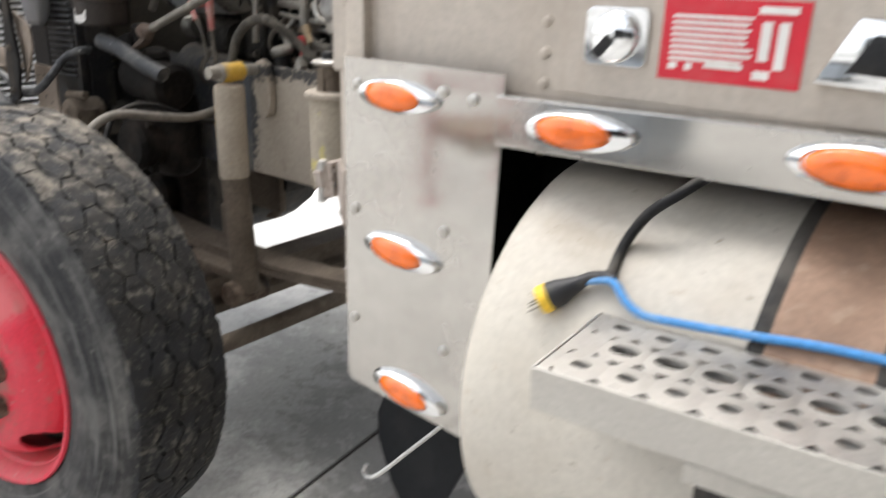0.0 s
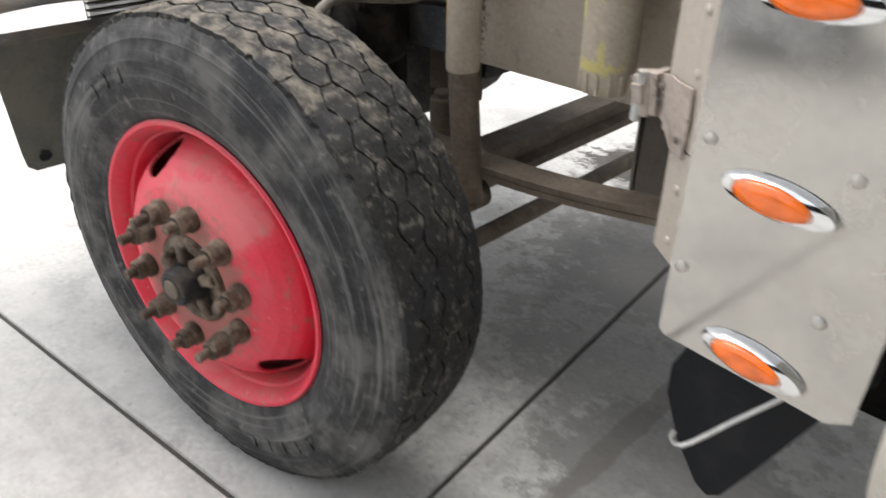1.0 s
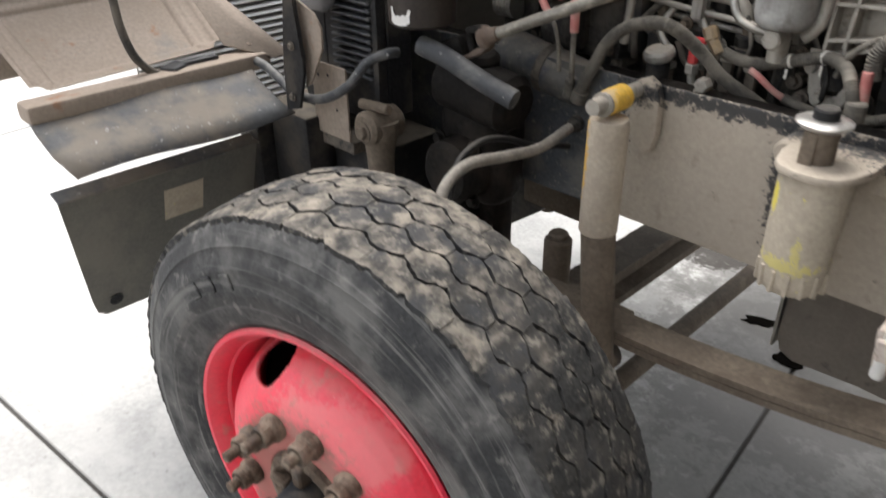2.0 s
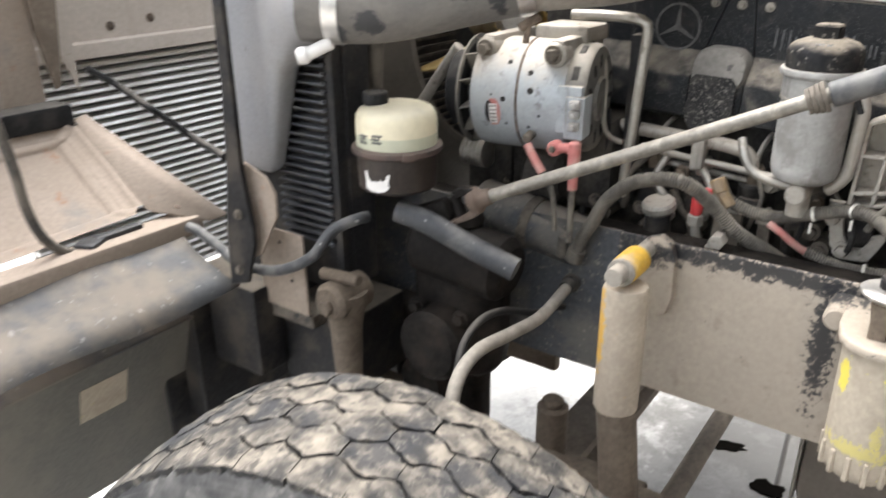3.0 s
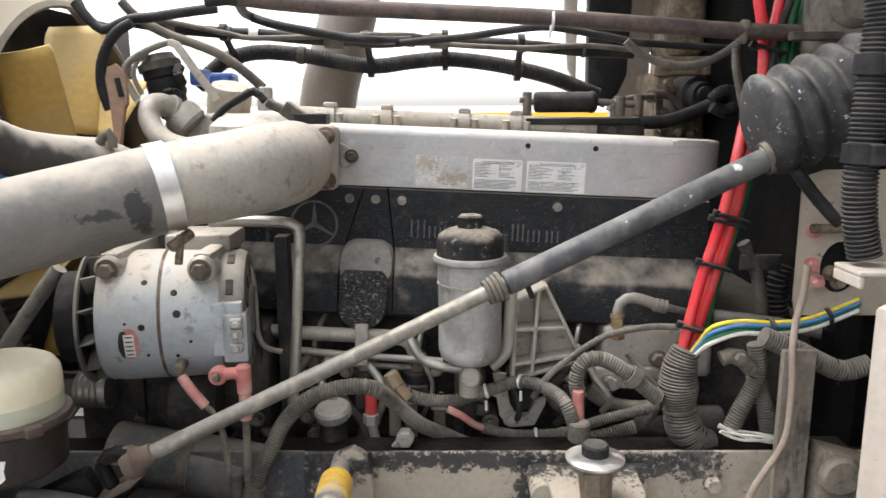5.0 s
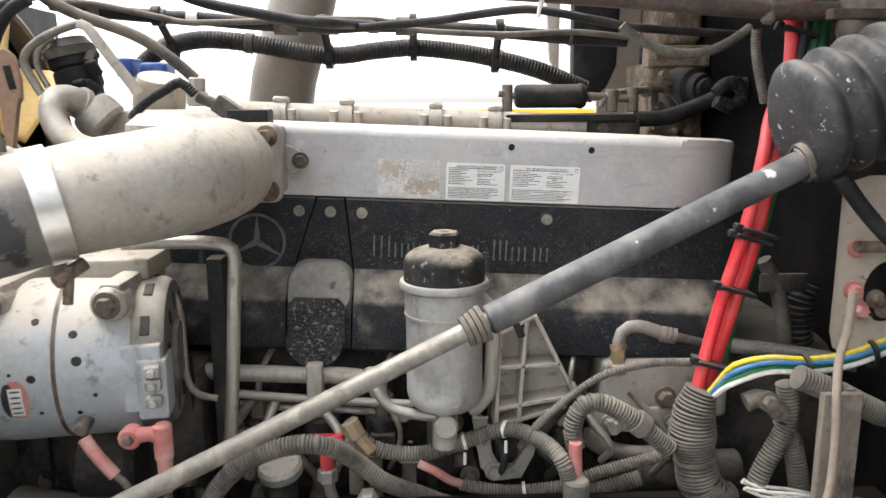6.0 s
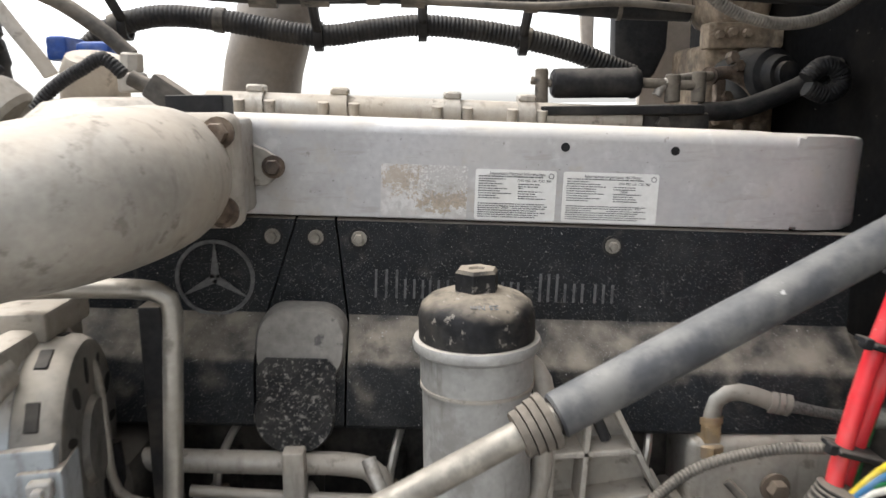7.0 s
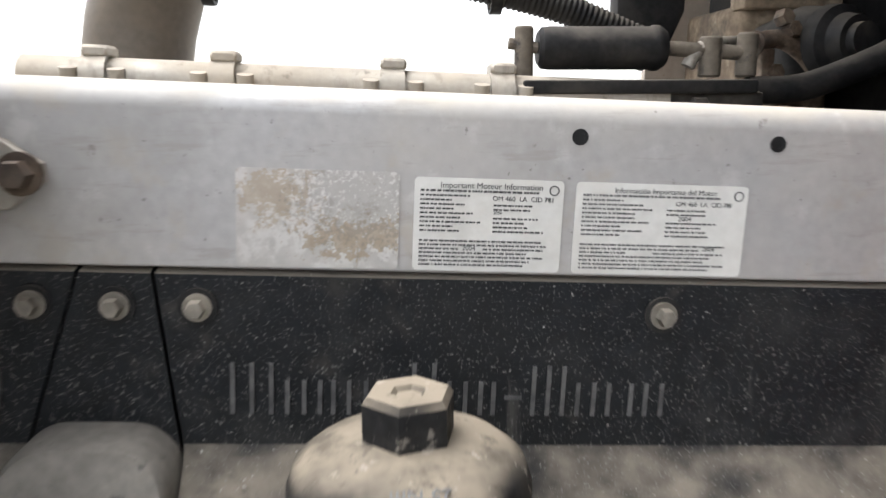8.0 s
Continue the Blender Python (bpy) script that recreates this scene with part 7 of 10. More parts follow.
def build_shaft():
    t = thing("steering_shaft", (-1.77, 1.2, 1.08), "telescopic steering shaft, steel bar in a grey sleeve", "steering shaft")
    a, b = Vector((-1.744, 1.144, 1.139)), Vector((-0.881, 1.3095, 1.517))
    d = (b - a).normalized()
    L = (b - a).length
    bm = B()
    cyl(bm, a, a + d * L * 0.60, 0.0106, 20)
    part("bar", bm, "bar", t, "worn steel inner bar")
    bm = B()
    cyl(bm, a + d * L * 0.565, b + d * 0.05, 0.0168, 28, 0.002)
    part("sleeve", bm, "sleeve", t, "grey painted outer sleeve with paint splashes")
    bm = B()
    for k in range(4):
        ring(bm, a + d * (L * 0.538 + 0.0065 * k), d, 0.0104, 0.0055, 0.0068 + 0.0012 * k, 24)
    part("seal", bm, "dirty", t, "ribbed seal collar")
    bm = B()
    p = a + d * L * 0.60 - Vector((0, 0.0, 0.016))
    cyl(bm, p, p + Vector((0.008, 0, -0.018)), 0.004, 8)
    part("nipple", bm, "rubber", t)
    bm = B()
    lathe(bm, [(0.0108, 0.034), (0.0135, 0.032), (0.0145, 0.020), (0.0175, 0.014), (0.0225, 0.010), (0.0235, 0.004), (0.021, -0.004), (0.012, -0.006), (0, -0.006)], axis_to(a, d), 24)
    side = d.cross(Vector((0, 1, 0))).normalized()
    if side.z < 0:
        side = -side
    fm = Matrix((( *side, 0), (*d, 0), (*side.cross(d), 0), (0, 0, 0, 1))).transposed()
    fm.translation = a
    yoke = part("yoke", bm, "fork", t, "rusty dusty universal joint yoke")
    for s0, reach, coat in ((1, 0.022, "gear"), (-1, 0.046, "fork")):
        bm = B()
        prism(bm, [(0.008 * s0, 0.008), (0.021 * s0, 0.010), (0.027 * s0, -0.010), (0.0285 * s0, -reach), (0.025 * s0, -reach - 0.007), (0.019 * s0, -reach - 0.004), (0.0195 * s0, -0.020), (0.013 * s0, -0.004)][::s0], 0.030, fm @ Matrix.Translation((0, 0, -0.015)), 0.004)
        part("fork_arm", bm, coat, yoke)
    bm = B()
    cyl(bm, a - d * 0.030 - side * 0.018, a - d * 0.030 + side * 0.018, 0.009, 12, 0.002)
    box(bm, (-0.016, -0.02, -0.12), (0.016, 0.02, -0.045), axis_to(a, d), 0.008)
    part("cross_joint", bm, "gear", t, "greasy joint cross in the fork")
    t2 = thing("bellows", (-0.85, 1.2, 1.42), "black rubber bellows boot on the steering column, dusty", "bellows")
    bm = B()
    d2 = Vector((0.93, 0.0, 0.36)).normalized()
    c0 = Vector((-0.889, 1.318, 1.559))
    line = [(b - d2 * 0.012, 0.0178), (b - d2 * 0.004, 0.021), (b + d2 * 0.002, 0.027), (c0 - d2 * 0.010 - Vector((0, 0, 0.010)), 0.052), (c0 - d2 * 0.002 - Vector((0, 0, 0.003)), 0.067)]
    for k in range(7):
        q = c0 + d2 * 0.0345 * k
        big = 0.0735 + 0.0012 * k
        line += [(q + d2 * 0.003, big - 0.002), (q + d2 * 0.0075, big), (q + d2 * 0.0125, big - 0.0008), (q + d2 * 0.018, big - 0.005), (q + d2 * 0.023, big - 0.0105), (q + d2 * 0.0265, big - 0.0125), (q + d2 * 0.0295, big - 0.0115), (q + d2 * 0.0325, big - 0.007)]
    turn = axis_to((0, 0, 0), d2).to_3x3()
    rings = [[bm.verts.new(q + turn @ Vector((r * math.cos(2 * math.pi * i / 44), r * math.sin(2 * math.pi * i / 44), 0))) for i in range(44)] for q, r in line]
    for p, q in zip(rings, rings[1:]):
        for i in range(44):
            bm.faces.new((p[i], p[(i + 1) % 44], q[(i + 1) % 44], q[i]))
    bm.faces.new(rings[-1])
    part("folds", bm, "boot", t2, angle=70)
    bm = B()
    ring(bm, b - d2 * 0.006, d2, 0.0205, 0.008, 0.003, 24)
    part("neck_band", bm, "hose_dust", t2)


build_shaft()


# ---- hoses, pipes and cables of the engine bay ----
def hose(name, pts, r, material, label, category="hose", ridge=0.0, pitch=0.006, seg=12, group=""):
    bm = B()
    tube(bm, pts, r, seg, ridge=ridge, pitch=pitch)
    return solo(name, bm, material, label, category, group, angle=50)


def clip(parent_pts, i, r, material="black_steel"):
    """A clip round a hose at its i-th point."""
    p = [Vector(q) for q in parent_pts]
    d = p[min(i + 1, len(p) - 1)] - p[max(i - 1, 0)]
    bm = B()
    ring(bm, p[i], d, r, 0.010, 0.0025, 16)
    box(bm, (-0.004, -0.004, -0.005), (0.004, r + 0.014, 0.005), axis_to(p[i], d), 0.001, 1)
    return solo("hose_clip", bm, material, "small dusty clip round a hose", "clip", group="hose clips")


ARC = [(-1.628, 1.300, 1.015), (-1.616, 1.300, 1.052), (-1.599, 1.300, 1.084), (-1.576, 1.300, 1.129), (-1.537, 1.300, 1.165), (-1.486, 1.300, 1.182), (-1.444, 1.305, 1.178), (-1.416, 1.36, 1.131), (-1.381, 1.38, 1.090), (-1.336, 1.41, 1.055), (-1.279, 1.43, 1.024), (-1.184, 1.43, 1.026), (-1.099, 1.43, 1.038), (-1.02, 1.43, 1.06)]
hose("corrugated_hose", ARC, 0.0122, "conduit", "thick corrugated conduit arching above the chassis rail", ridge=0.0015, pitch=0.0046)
bm = B()
ring(bm, ARC[0], Vector(ARC[1]) - Vector(ARC[0]), 0.0112, 0.022, 0.005, 18)
cyl(bm, Vector(ARC[0]) + Vector((-0.028, 0, -0.01)), Vector(ARC[0]) + Vector((-0.024, 0, 0.03)), 0.010, 12, 0.002)
solo("hose_bracket", bm, "conduit", "dusty hose bracket on the rail", "bracket")
MIDH = [(-1.427, 1.400, 1.167), (-1.407, 1.400, 1.138), (-1.382, 1.400, 1.124), (-1.327, 1.400, 1.119), (-1.272, 1.400, 1.136), (-1.217, 1.400, 1.152), (-1.181, 1.38, 1.150), (-1.154, 1.340, 1.141), (-1.140, 1.335, 1.106), (-1.135, 1.335, 1.088)]
hose("corrugated_hose", MIDH, 0.0110, "conduit", "corrugated conduit with a pale cable tie", ridge=0.0013, pitch=0.0043)
bm = B()
cyl(bm, MIDH[0], Vector(MIDH[0]) + Vector((0.012, -0.004, -0.022)), 0.0135, 8, 0.002)
cyl(bm, Vector(MIDH[0]) + Vector((0.010, -0.004, -0.018)), Vector(MIDH[0]) + Vector((0.03, -0.008, -0.042)), 0.011, 8, 0.002)
solo("hose_fitting", bm, "brass", "dirty brass hose fitting", "fitting")
LOWH = [(-1.276, 1.410, 1.068), (-1.234, 1.415, 1.055), (-1.187, 1.415, 1.053), (-1.131, 1.410, 1.062), (-1.085, 1.410, 1.080), (-0.989, 1.410, 1.106)]
hose("corrugated_hose", LOWH, 0.0092, "conduit", "corrugated conduit with a bare reddish end", ridge=0.0013, pitch=0.0043)
hose("bare_cable_end", [(-1.334, 1.390, 1.110), (-1.310, 1.390, 1.097), (-1.292, 1.400, 1.079), (-1.276, 1.410, 1.068)], 0.006, "red_boot", "faded reddish cable end out of a conduit", "cable")
for q, m_ in ((4, MIDH), (5, MIDH), (2, LOWH)):
    bm = B()
    p, d = Vector(m_[q]), Vector(m_[q + 1]) - Vector(m_[q])
    ring(bm, p, d, 0.0102, 0.0045, 0.0018, 16)
    cyl(bm, p + Vector((0, -0.011, -0.012)), p + Vector((0, -0.013, -0.028)), 0.0022, 6)
    solo("cable_tie", bm, "wire_white", "pale plastic cable tie round a conduit", "cable tie", group="cable ties")

# dipstick cap and red lever behind the arch
c = Vector([(-1.520, 1.400, 1.100)][0])
t = thing("filler_tube", c - Vector((0, 0, 0.12)), "black filler tube with a dusty pale cap", "filler tube")
bm = B()
lathe(bm, [(0, 0.012), (0.026, 0.011), (0.030, 0.006), (0.030, -0.004), (0.025, -0.010), (0, -0.010)], axis_to(c, (-0.1, -0.25, 1)), 28)
part("cap", bm, "cast", t, "dusty pale screw cap")
bm = B()
cyl(bm, c - Vector((0, 0, 0.13)), c - Vector((0, 0, 0.006)), 0.022, 20)
part("neck", bm, "black_steel", t)
c = Vector([(-1.460, 1.420, 1.130)][0])
t = thing("red_valve", c - Vector((0, 0, 0.08)), "red shut-off valve among dusty fuel pipes", "valve")
bm = B()
box(bm, (-0.018, -0.006, 0.0), (0.024, 0.006, 0.010), Matrix.Translation(c), 0.003)
part("lever", bm, "cable_red", t)
bm = B()
cyl(bm, c - Vector((0, 0, 0.04)), c, 0.010, 14, 0.002)
part("stem", bm, "cable_red", t)
bm = B()
cyl(bm, c - Vector((0, 0, 0.06)), c - Vector((0, 0, 0.04)), 0.014, 6, 0.002)
tube(bm, [c - Vector((0, 0, 0.05)), c + Vector((0.004, 0, -0.08)), c + Vector((0.018, 0, -0.11)), c + Vector((0.03, 0, -0.13))], 0.008, 10)
part("body", bm, "cast", t)
bm = B()
c2 = Vector([(-1.401, 1.360, 1.075)][0])
cyl(bm, c2 + Vector((0, 0.01, 0)), c2 - Vector((0, 0.014, 0)), 0.014, 6, 0.002)
tube(bm, [c2, c2 + Vector((-0.02, 0.01, -0.025)), c2 + Vector((-0.035, 0.02, -0.06))], 0.007, 10)
solo("banjo_fitting", bm, "cast", "dusty banjo fitting with a short pipe", "fitting")

# rigid pipes on the block
hose("steel_pipe", [(-1.581, 1.450, 1.189), (-1.527, 1.450, 1.183), (-1.453, 1.450, 1.177), (-1.341, 1.450, 1.169)], 0.0062, "steel", "thin steel pipe along the engine block", "pipe", group="steel pipes")
hose("steel_pipe", [(-1.586, 1.470, 1.166), (-1.530, 1.470, 1.160), (-1.456, 1.470, 1.155), (-1.341, 1.470, 1.147)], 0.0055, "steel", "thin steel pipe along the engine block", "pipe", group="steel pipes")
hose("return_pipe", [(-1.628, 1.460, 1.219), (-1.578, 1.460, 1.216), (-1.481, 1.460, 1.211), (-1.433, 1.460, 1.209), (-1.398, 1.460, 1.200), (-1.387, 1.460, 1.172)], 0.012, "cast", "dusty pale return pipe on the engine block", "pipe")
hose("bent_pipe", [(-1.689, 1.360, 1.420), (-1.636, 1.360, 1.421), (-1.579, 1.360, 1.419), (-1.561, 1.360, 1.414), (-1.555, 1.360, 1.401), (-1.558, 1.360, 1.357), (-1.566, 1.360, 1.245), (-1.577, 1.360, 1.119)], 0.0085, "steel", "bent bright steel pipe with square corners", "pipe")
hose("thin_pipe", [(-1.678, 1.400, 1.393), (-1.660, 1.400, 1.367), (-1.642, 1.400, 1.340), (-1.637, 1.400, 1.287), (-1.636, 1.400, 1.233), (-1.624, 1.400, 1.210), (-1.598, 1.400, 1.203)], 0.0045, "steel", "thin bent steel line beside the alternator", "pipe")
bm = B()
a = Vector([(-1.475, 1.445, 1.217)][0])
box(bm, (-0.011, -0.014, -0.05), (0.011, 0.006, 0.018), Matrix.Translation(a), 0.003)
solo("pipe_clamp", bm, "cast", "dusty clamp across two steel pipes", "clamp")
bm = B()
a = [(-1.611, 1.440, 1.385), (-1.601, 1.440, 1.080)]
box(bm, (a[0][0], 1.43, a[1][2]), (a[0][0] + 0.022, 1.46, a[0][2]), bevel=0.003)
solo("stay_plate", bm, "black_steel", "dark upright stay plate behind a pipe", "bracket")

# fuel injection parts low on the block
for k in range(6):
    t = thing("unit_pump", (-1.56 + 0.088 * k, 1.49, 1.06), "greasy cast unit pump on the engine block", "pump", group="unit pumps")
    bm = B()
    x = -1.56 + 0.088 * k
    cyl(bm, (x, 1.49, 1.05), (x, 1.475, 1.15), 0.026, 16, 0.004)
    part("barrel", bm, "grease", t)
    bm = B()
    cyl(bm, (x, 1.474, 1.148), (x, 1.468, 1.178), 0.016, 6, 0.002)
    part("nut", bm, "cast" if k % 2 else "under", t)
    bm = B()
    tube(bm, [(x, 1.468, 1.175), (x + 0.003, 1.465, 1.20), (x + 0.01, 1.48, 1.225), (x + 0.02, 1.52, 1.24)], 0.0045, 8)
    part("delivery_pipe", bm, "steel", t)
    bm = B()
    box(bm, (x - 0.018, 1.445, 1.085), (x + 0.018, 1.468, 1.125), bevel=0.003)
    part("solenoid", bm, "black_steel", t)

RND = random.Random(11)
for k in range(9):
    x = -1.60 + 0.075 * k
    z = 1.06 + 0.03 * RND.random()
    pts = [(x, 1.44, z), (x + 0.01, 1.42, z + 0.03), (x + 0.03 * RND.uniform(-1, 1), 1.43, z + 0.06), (x + 0.05 * RND.uniform(-1, 1), 1.46, z + 0.10 + 0.03 * RND.random())]
    hose("injection_line", pts, RND.choice((0.004, 0.005, 0.007)), RND.choice(("steel", "hose_dust", "rubber", "grease")), "thin greasy line on the engine block", "pipe", group="injection lines")
    bm = B()
    bolt(bm, (x + 0.02, 1.462, 1.12 + 0.05 * RND.random()), (0, -1, 0), RND.uniform(0.007, 0.012), 0.016)
    solo("block_bolt", bm, RND.choice(("cast", "under", "steel")), "dirty hex bolt on the engine block", "bolt", group="block bolts")

# connectors, posts and a hook plate in front of the block
for px in [(-1.394, 1.430, 1.082), (-1.347, 1.430, 1.072), (-1.421, 1.430, 1.097), (-1.516, 1.430, 1.047)]:
    t = thing("injector_plug", Vector(px) - Vector((0, 0, 0.04)), "pale dusty upright plug on the engine block", "plug", group="injector plugs")
    p = Vector(px)
    bm = B()
    box(bm, (-0.010, -0.008, -0.05), (0.010, 0.008, 0.03), Matrix.Translation(p), 0.003)
    part("plug_body", bm, "dirty", t)
    bm = B()
    box(bm, (-0.014, -0.010, -0.004), (0.014, 0.010, 0.008), Matrix.Translation(p + Vector((0, 0, 0.026))), 0.002)
    part("plug_clip", bm, "cast", t)
    bm = B()
    cyl(bm, p + Vector((0, 0, 0.028)), p + Vector((0.002, 0, 0.05)), 0.004, 8)
    part("plug_lead", bm, "rubber", t)
t = thing("hook_plate", (-1.24, 1.44, 1.07), "pale cast hook plate with two bolts", "plate")
a = [(-1.259, 1.440, 1.152), (-1.236, 1.440, 1.152), (-1.232, 1.440, 1.097), (-1.220, 1.440, 1.074), (-1.198, 1.440, 1.077), (-1.189, 1.440, 1.104), (-1.168, 1.440, 1.112), (-1.170, 1.440, 1.097), (-1.188, 1.440, 1.060), (-1.226, 1.440, 1.056), (-1.247, 1.440, 1.077)]
bm = B()
prism(bm, [(q[0], q[2]) for q in a], 0.010, flank(0, 1.446, 0), 0.0025)
part("plate", bm, "cast", t)
for q in [(-1.227, 1.435, 1.073), (-1.247, 1.435, 1.124)]:
    bm = B()
    bolt(bm, q, (0, -1, 0), 0.010, 0.010)
    part("bolt", bm, "cast", t)
for q in [(-1.278, 1.450, 1.088), (-1.261, 1.450, 1.060), (-1.293, 1.450, 1.118), (-1.461, 1.450, 1.063), (-1.481, 1.450, 1.017), (-1.558, 1.450, 1.038), (-1.571, 1.450, 1.074), (-1.644, 1.450, 1.048), (-1.671, 1.450, 1.089), (-1.693, 1.450, 1.028)]:
    bm = B()
    p = Vector(q)
    bolt(bm, p, (0, -1, 0.1), 0.010, 0.014)
    cyl(bm, p, p + Vector((0, 0.06, 0)), 0.014, 12)
    solo("block_bolt", bm, "dirty", "dirty hex bolt on the engine block", "bolt", group="block bolts")
for k, pl in enumerate(([(-1.676, 1.440, 1.123), (-1.680, 1.440, 1.083), (-1.687, 1.440, 1.022), (-1.693, 1.440, 0.981)], [(-1.643, 1.430, 1.253), (-1.640, 1.430, 1.196), (-1.647, 1.430, 1.117), (-1.658, 1.430, 1.027)], [(-1.096, 1.460, 1.114), (-1.057, 1.460, 1.089), (-1.008, 1.460, 1.081), (-0.970, 1.460, 1.087)], [(-1.307, 1.460, 1.155), (-1.312, 1.460, 1.104), (-1.315, 1.460, 1.043), (-1.309, 1.460, 1.001)], [(-1.518, 1.460, 1.115), (-1.502, 1.460, 1.084), (-1.481, 1.460, 1.059), (-1.468, 1.460, 1.012)])):
    hose("small_hose", pl, (0.009, 0.006, 0.013, 0.008, 0.007)[k], ("rubber", "rubber", "hose_dust", "grease", "dirty")[k], "small dirty hose on the engine block", "hose", group="small hoses")
# pump with a braided hose
t = thing("fuel_pump", (-1.01, 1.44, 1.10), "dusty cast aluminium pump with a braided steel hose", "pump")
bm = B()
a = [(-1.073, 1.472, 1.224), (-0.886, 1.472, 1.203), (-0.884, 1.472, 1.103), (-1.069, 1.472, 1.165)]
box(bm, (a[0][0], 1.464, a[2][2] + 0.03), (a[1][0], 1.55, a[0][2]), bevel=0.010, seg=3)
part("body", bm, "cast", t)
bm = B()
box(bm, (a[0][0] - 0.012, 1.458, a[2][2] + 0.012), (a[1][0] - 0.04, 1.53, a[2][2] + 0.05), bevel=0.006)
part("flange", bm, "cast", t)
for px in (0.03, 0.085, 0.14):
    bm = B()
    p = Vector((a[0][0] + px, 1.487, a[0][2]))
    ring(bm, p, (0, 0, 1), 0.006, 0.004, 0.003, 18)
    part("plug_ring", bm, "grease", t)
for dx, dz in ((0.0, 0.02), (0.09, 0.018)):
    bm = B()
    bolt(bm, (a[0][0] + dx + 0.012, 1.458, a[2][2] + dz + 0.01), (0, -1, 0), 0.008, 0.012)
    part("bolt", bm, "steel", t)
bm = B()
e = [(-1.048, 1.478, 1.217), (-1.048, 1.478, 1.238), (-1.045, 1.478, 1.262), (-1.028, 1.478, 1.273), (-1.004, 1.478, 1.268), (-0.985, 1.478, 1.260), (-0.895, 1.478, 1.241), (-0.794, 1.460, 1.231), (-0.724, 1.430, 1.224)]
tube(bm, e[4:], 0.0112, 16)
part("braided_hose", bm, "braid", t, "braided steel hose")
bm = B()
tube(bm, e[1:6], 0.0125, 18)
part("elbow", bm, "steel", t, "dusty steel elbow")
bm = B()
for k in range(3):
    ring(bm, Vector(e[5]) + (Vector(e[6]) - Vector(e[5])).normalized() * 0.008 * k, Vector(e[6]) - Vector(e[5]), 0.0115, 0.0065, 0.0028, 20)
part("crimp_collar", bm, "steel", t, "crimped steel collar")
bm = B()
ring(bm, Vector(e[6]), Vector(e[7]) - Vector(e[5]), 0.0115, 0.014, 0.004, 20)
box(bm, (e[6][0] - 0.007, e[6][1] - 0.016, e[6][2] - 0.034), (e[6][0] + 0.007, e[6][1] - 0.010, e[6][2]), bevel=0.002)
part("hose_clip", bm, "grease", t, "dark hose clip")
bm = B()
cyl(bm, e[0], e[1], 0.0155, 6, 0.002)
ring(bm, Vector(e[1]) + Vector((0, 0, 0.004)), (0, 0, 1), 0.0128, 0.008, 0.002, 20)
cyl(bm, Vector(e[0]) - Vector((0, 0, 0.016)), e[0], 0.019, 8, 0.002)
part("union_nut", bm, "brass", t, "brass union nut")

hose("thin_conduit", [(-0.967, 1.400, 1.242), (-1.007, 1.400, 1.243), (-1.049, 1.400, 1.237), (-1.082, 1.400, 1.228), (-1.109, 1.400, 1.212), (-1.147, 1.380, 1.194), (-1.177, 1.380, 1.165), (-1.195, 1.400, 1.126)], 0.0058, "conduit", "thin corrugated conduit in front of the bracket", ridge=0.0009, pitch=0.0040)
HOOK = [(-1.129, 1.360, 1.143), (-1.134, 1.360, 1.169), (-1.126, 1.360, 1.195), (-1.107, 1.360, 1.205), (-1.086, 1.360, 1.200), (-1.063, 1.360, 1.186), (-1.046, 1.360, 1.174), (-1.025, 1.360, 1.155), (-1.005, 1.360, 1.138)]
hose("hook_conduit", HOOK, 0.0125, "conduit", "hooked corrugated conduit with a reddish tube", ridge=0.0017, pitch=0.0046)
hose("reddish_tube", [(-1.133, 1.345, 1.157), (-1.132, 1.345, 1.130), (-1.130, 1.345, 1.102)], 0.0085, "red_boot", "faded reddish tube end", "tube")
bm = B()
p = Vector(HOOK[6])
ring(bm, p, Vector(HOOK[7]) - Vector(HOOK[5]), 0.0128, 0.016, 0.004, 18)
solo("conduit_collar", bm, "conduit", "dusty plastic collar round a conduit", "collar")
bm = B()
p = Vector([(-1.133, 1.330, 1.102)][0])
cyl(bm, p + Vector((0, 0, 0.012)), p - Vector((0, 0, 0.02)), 0.017, 10, 0.003)
solo("pipe_union", bm, "conduit", "dusty pipe union above the rail", "fitting")
# trunk of conduit that takes the battery cables
TRUNK = [(-0.962, 1.375, 1.214), (-0.969, 1.375, 1.188), (-0.9705, 1.375, 1.155), (-0.965, 1.375, 1.117), (-0.958, 1.375, 1.085), (-0.940, 1.378, 1.062), (-0.915, 1.385, 1.050)]
bm = B()
tube(bm, TRUNK, 0.027, 28, ridge=0.0026, pitch=0.0048, radii=[0.0215, 0.0275, 0.0315, 0.0255, 0.0290, 0.0275, 0.0245])
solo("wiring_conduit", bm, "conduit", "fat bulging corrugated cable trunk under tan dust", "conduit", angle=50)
bm = B()
ring(bm, TRUNK[3], Vector(TRUNK[4]) - Vector(TRUNK[2]), 0.0258, 0.004, 0.002, 28)
solo("wire_band", bm, "rust", "rusty wire band round the trunk", "band")
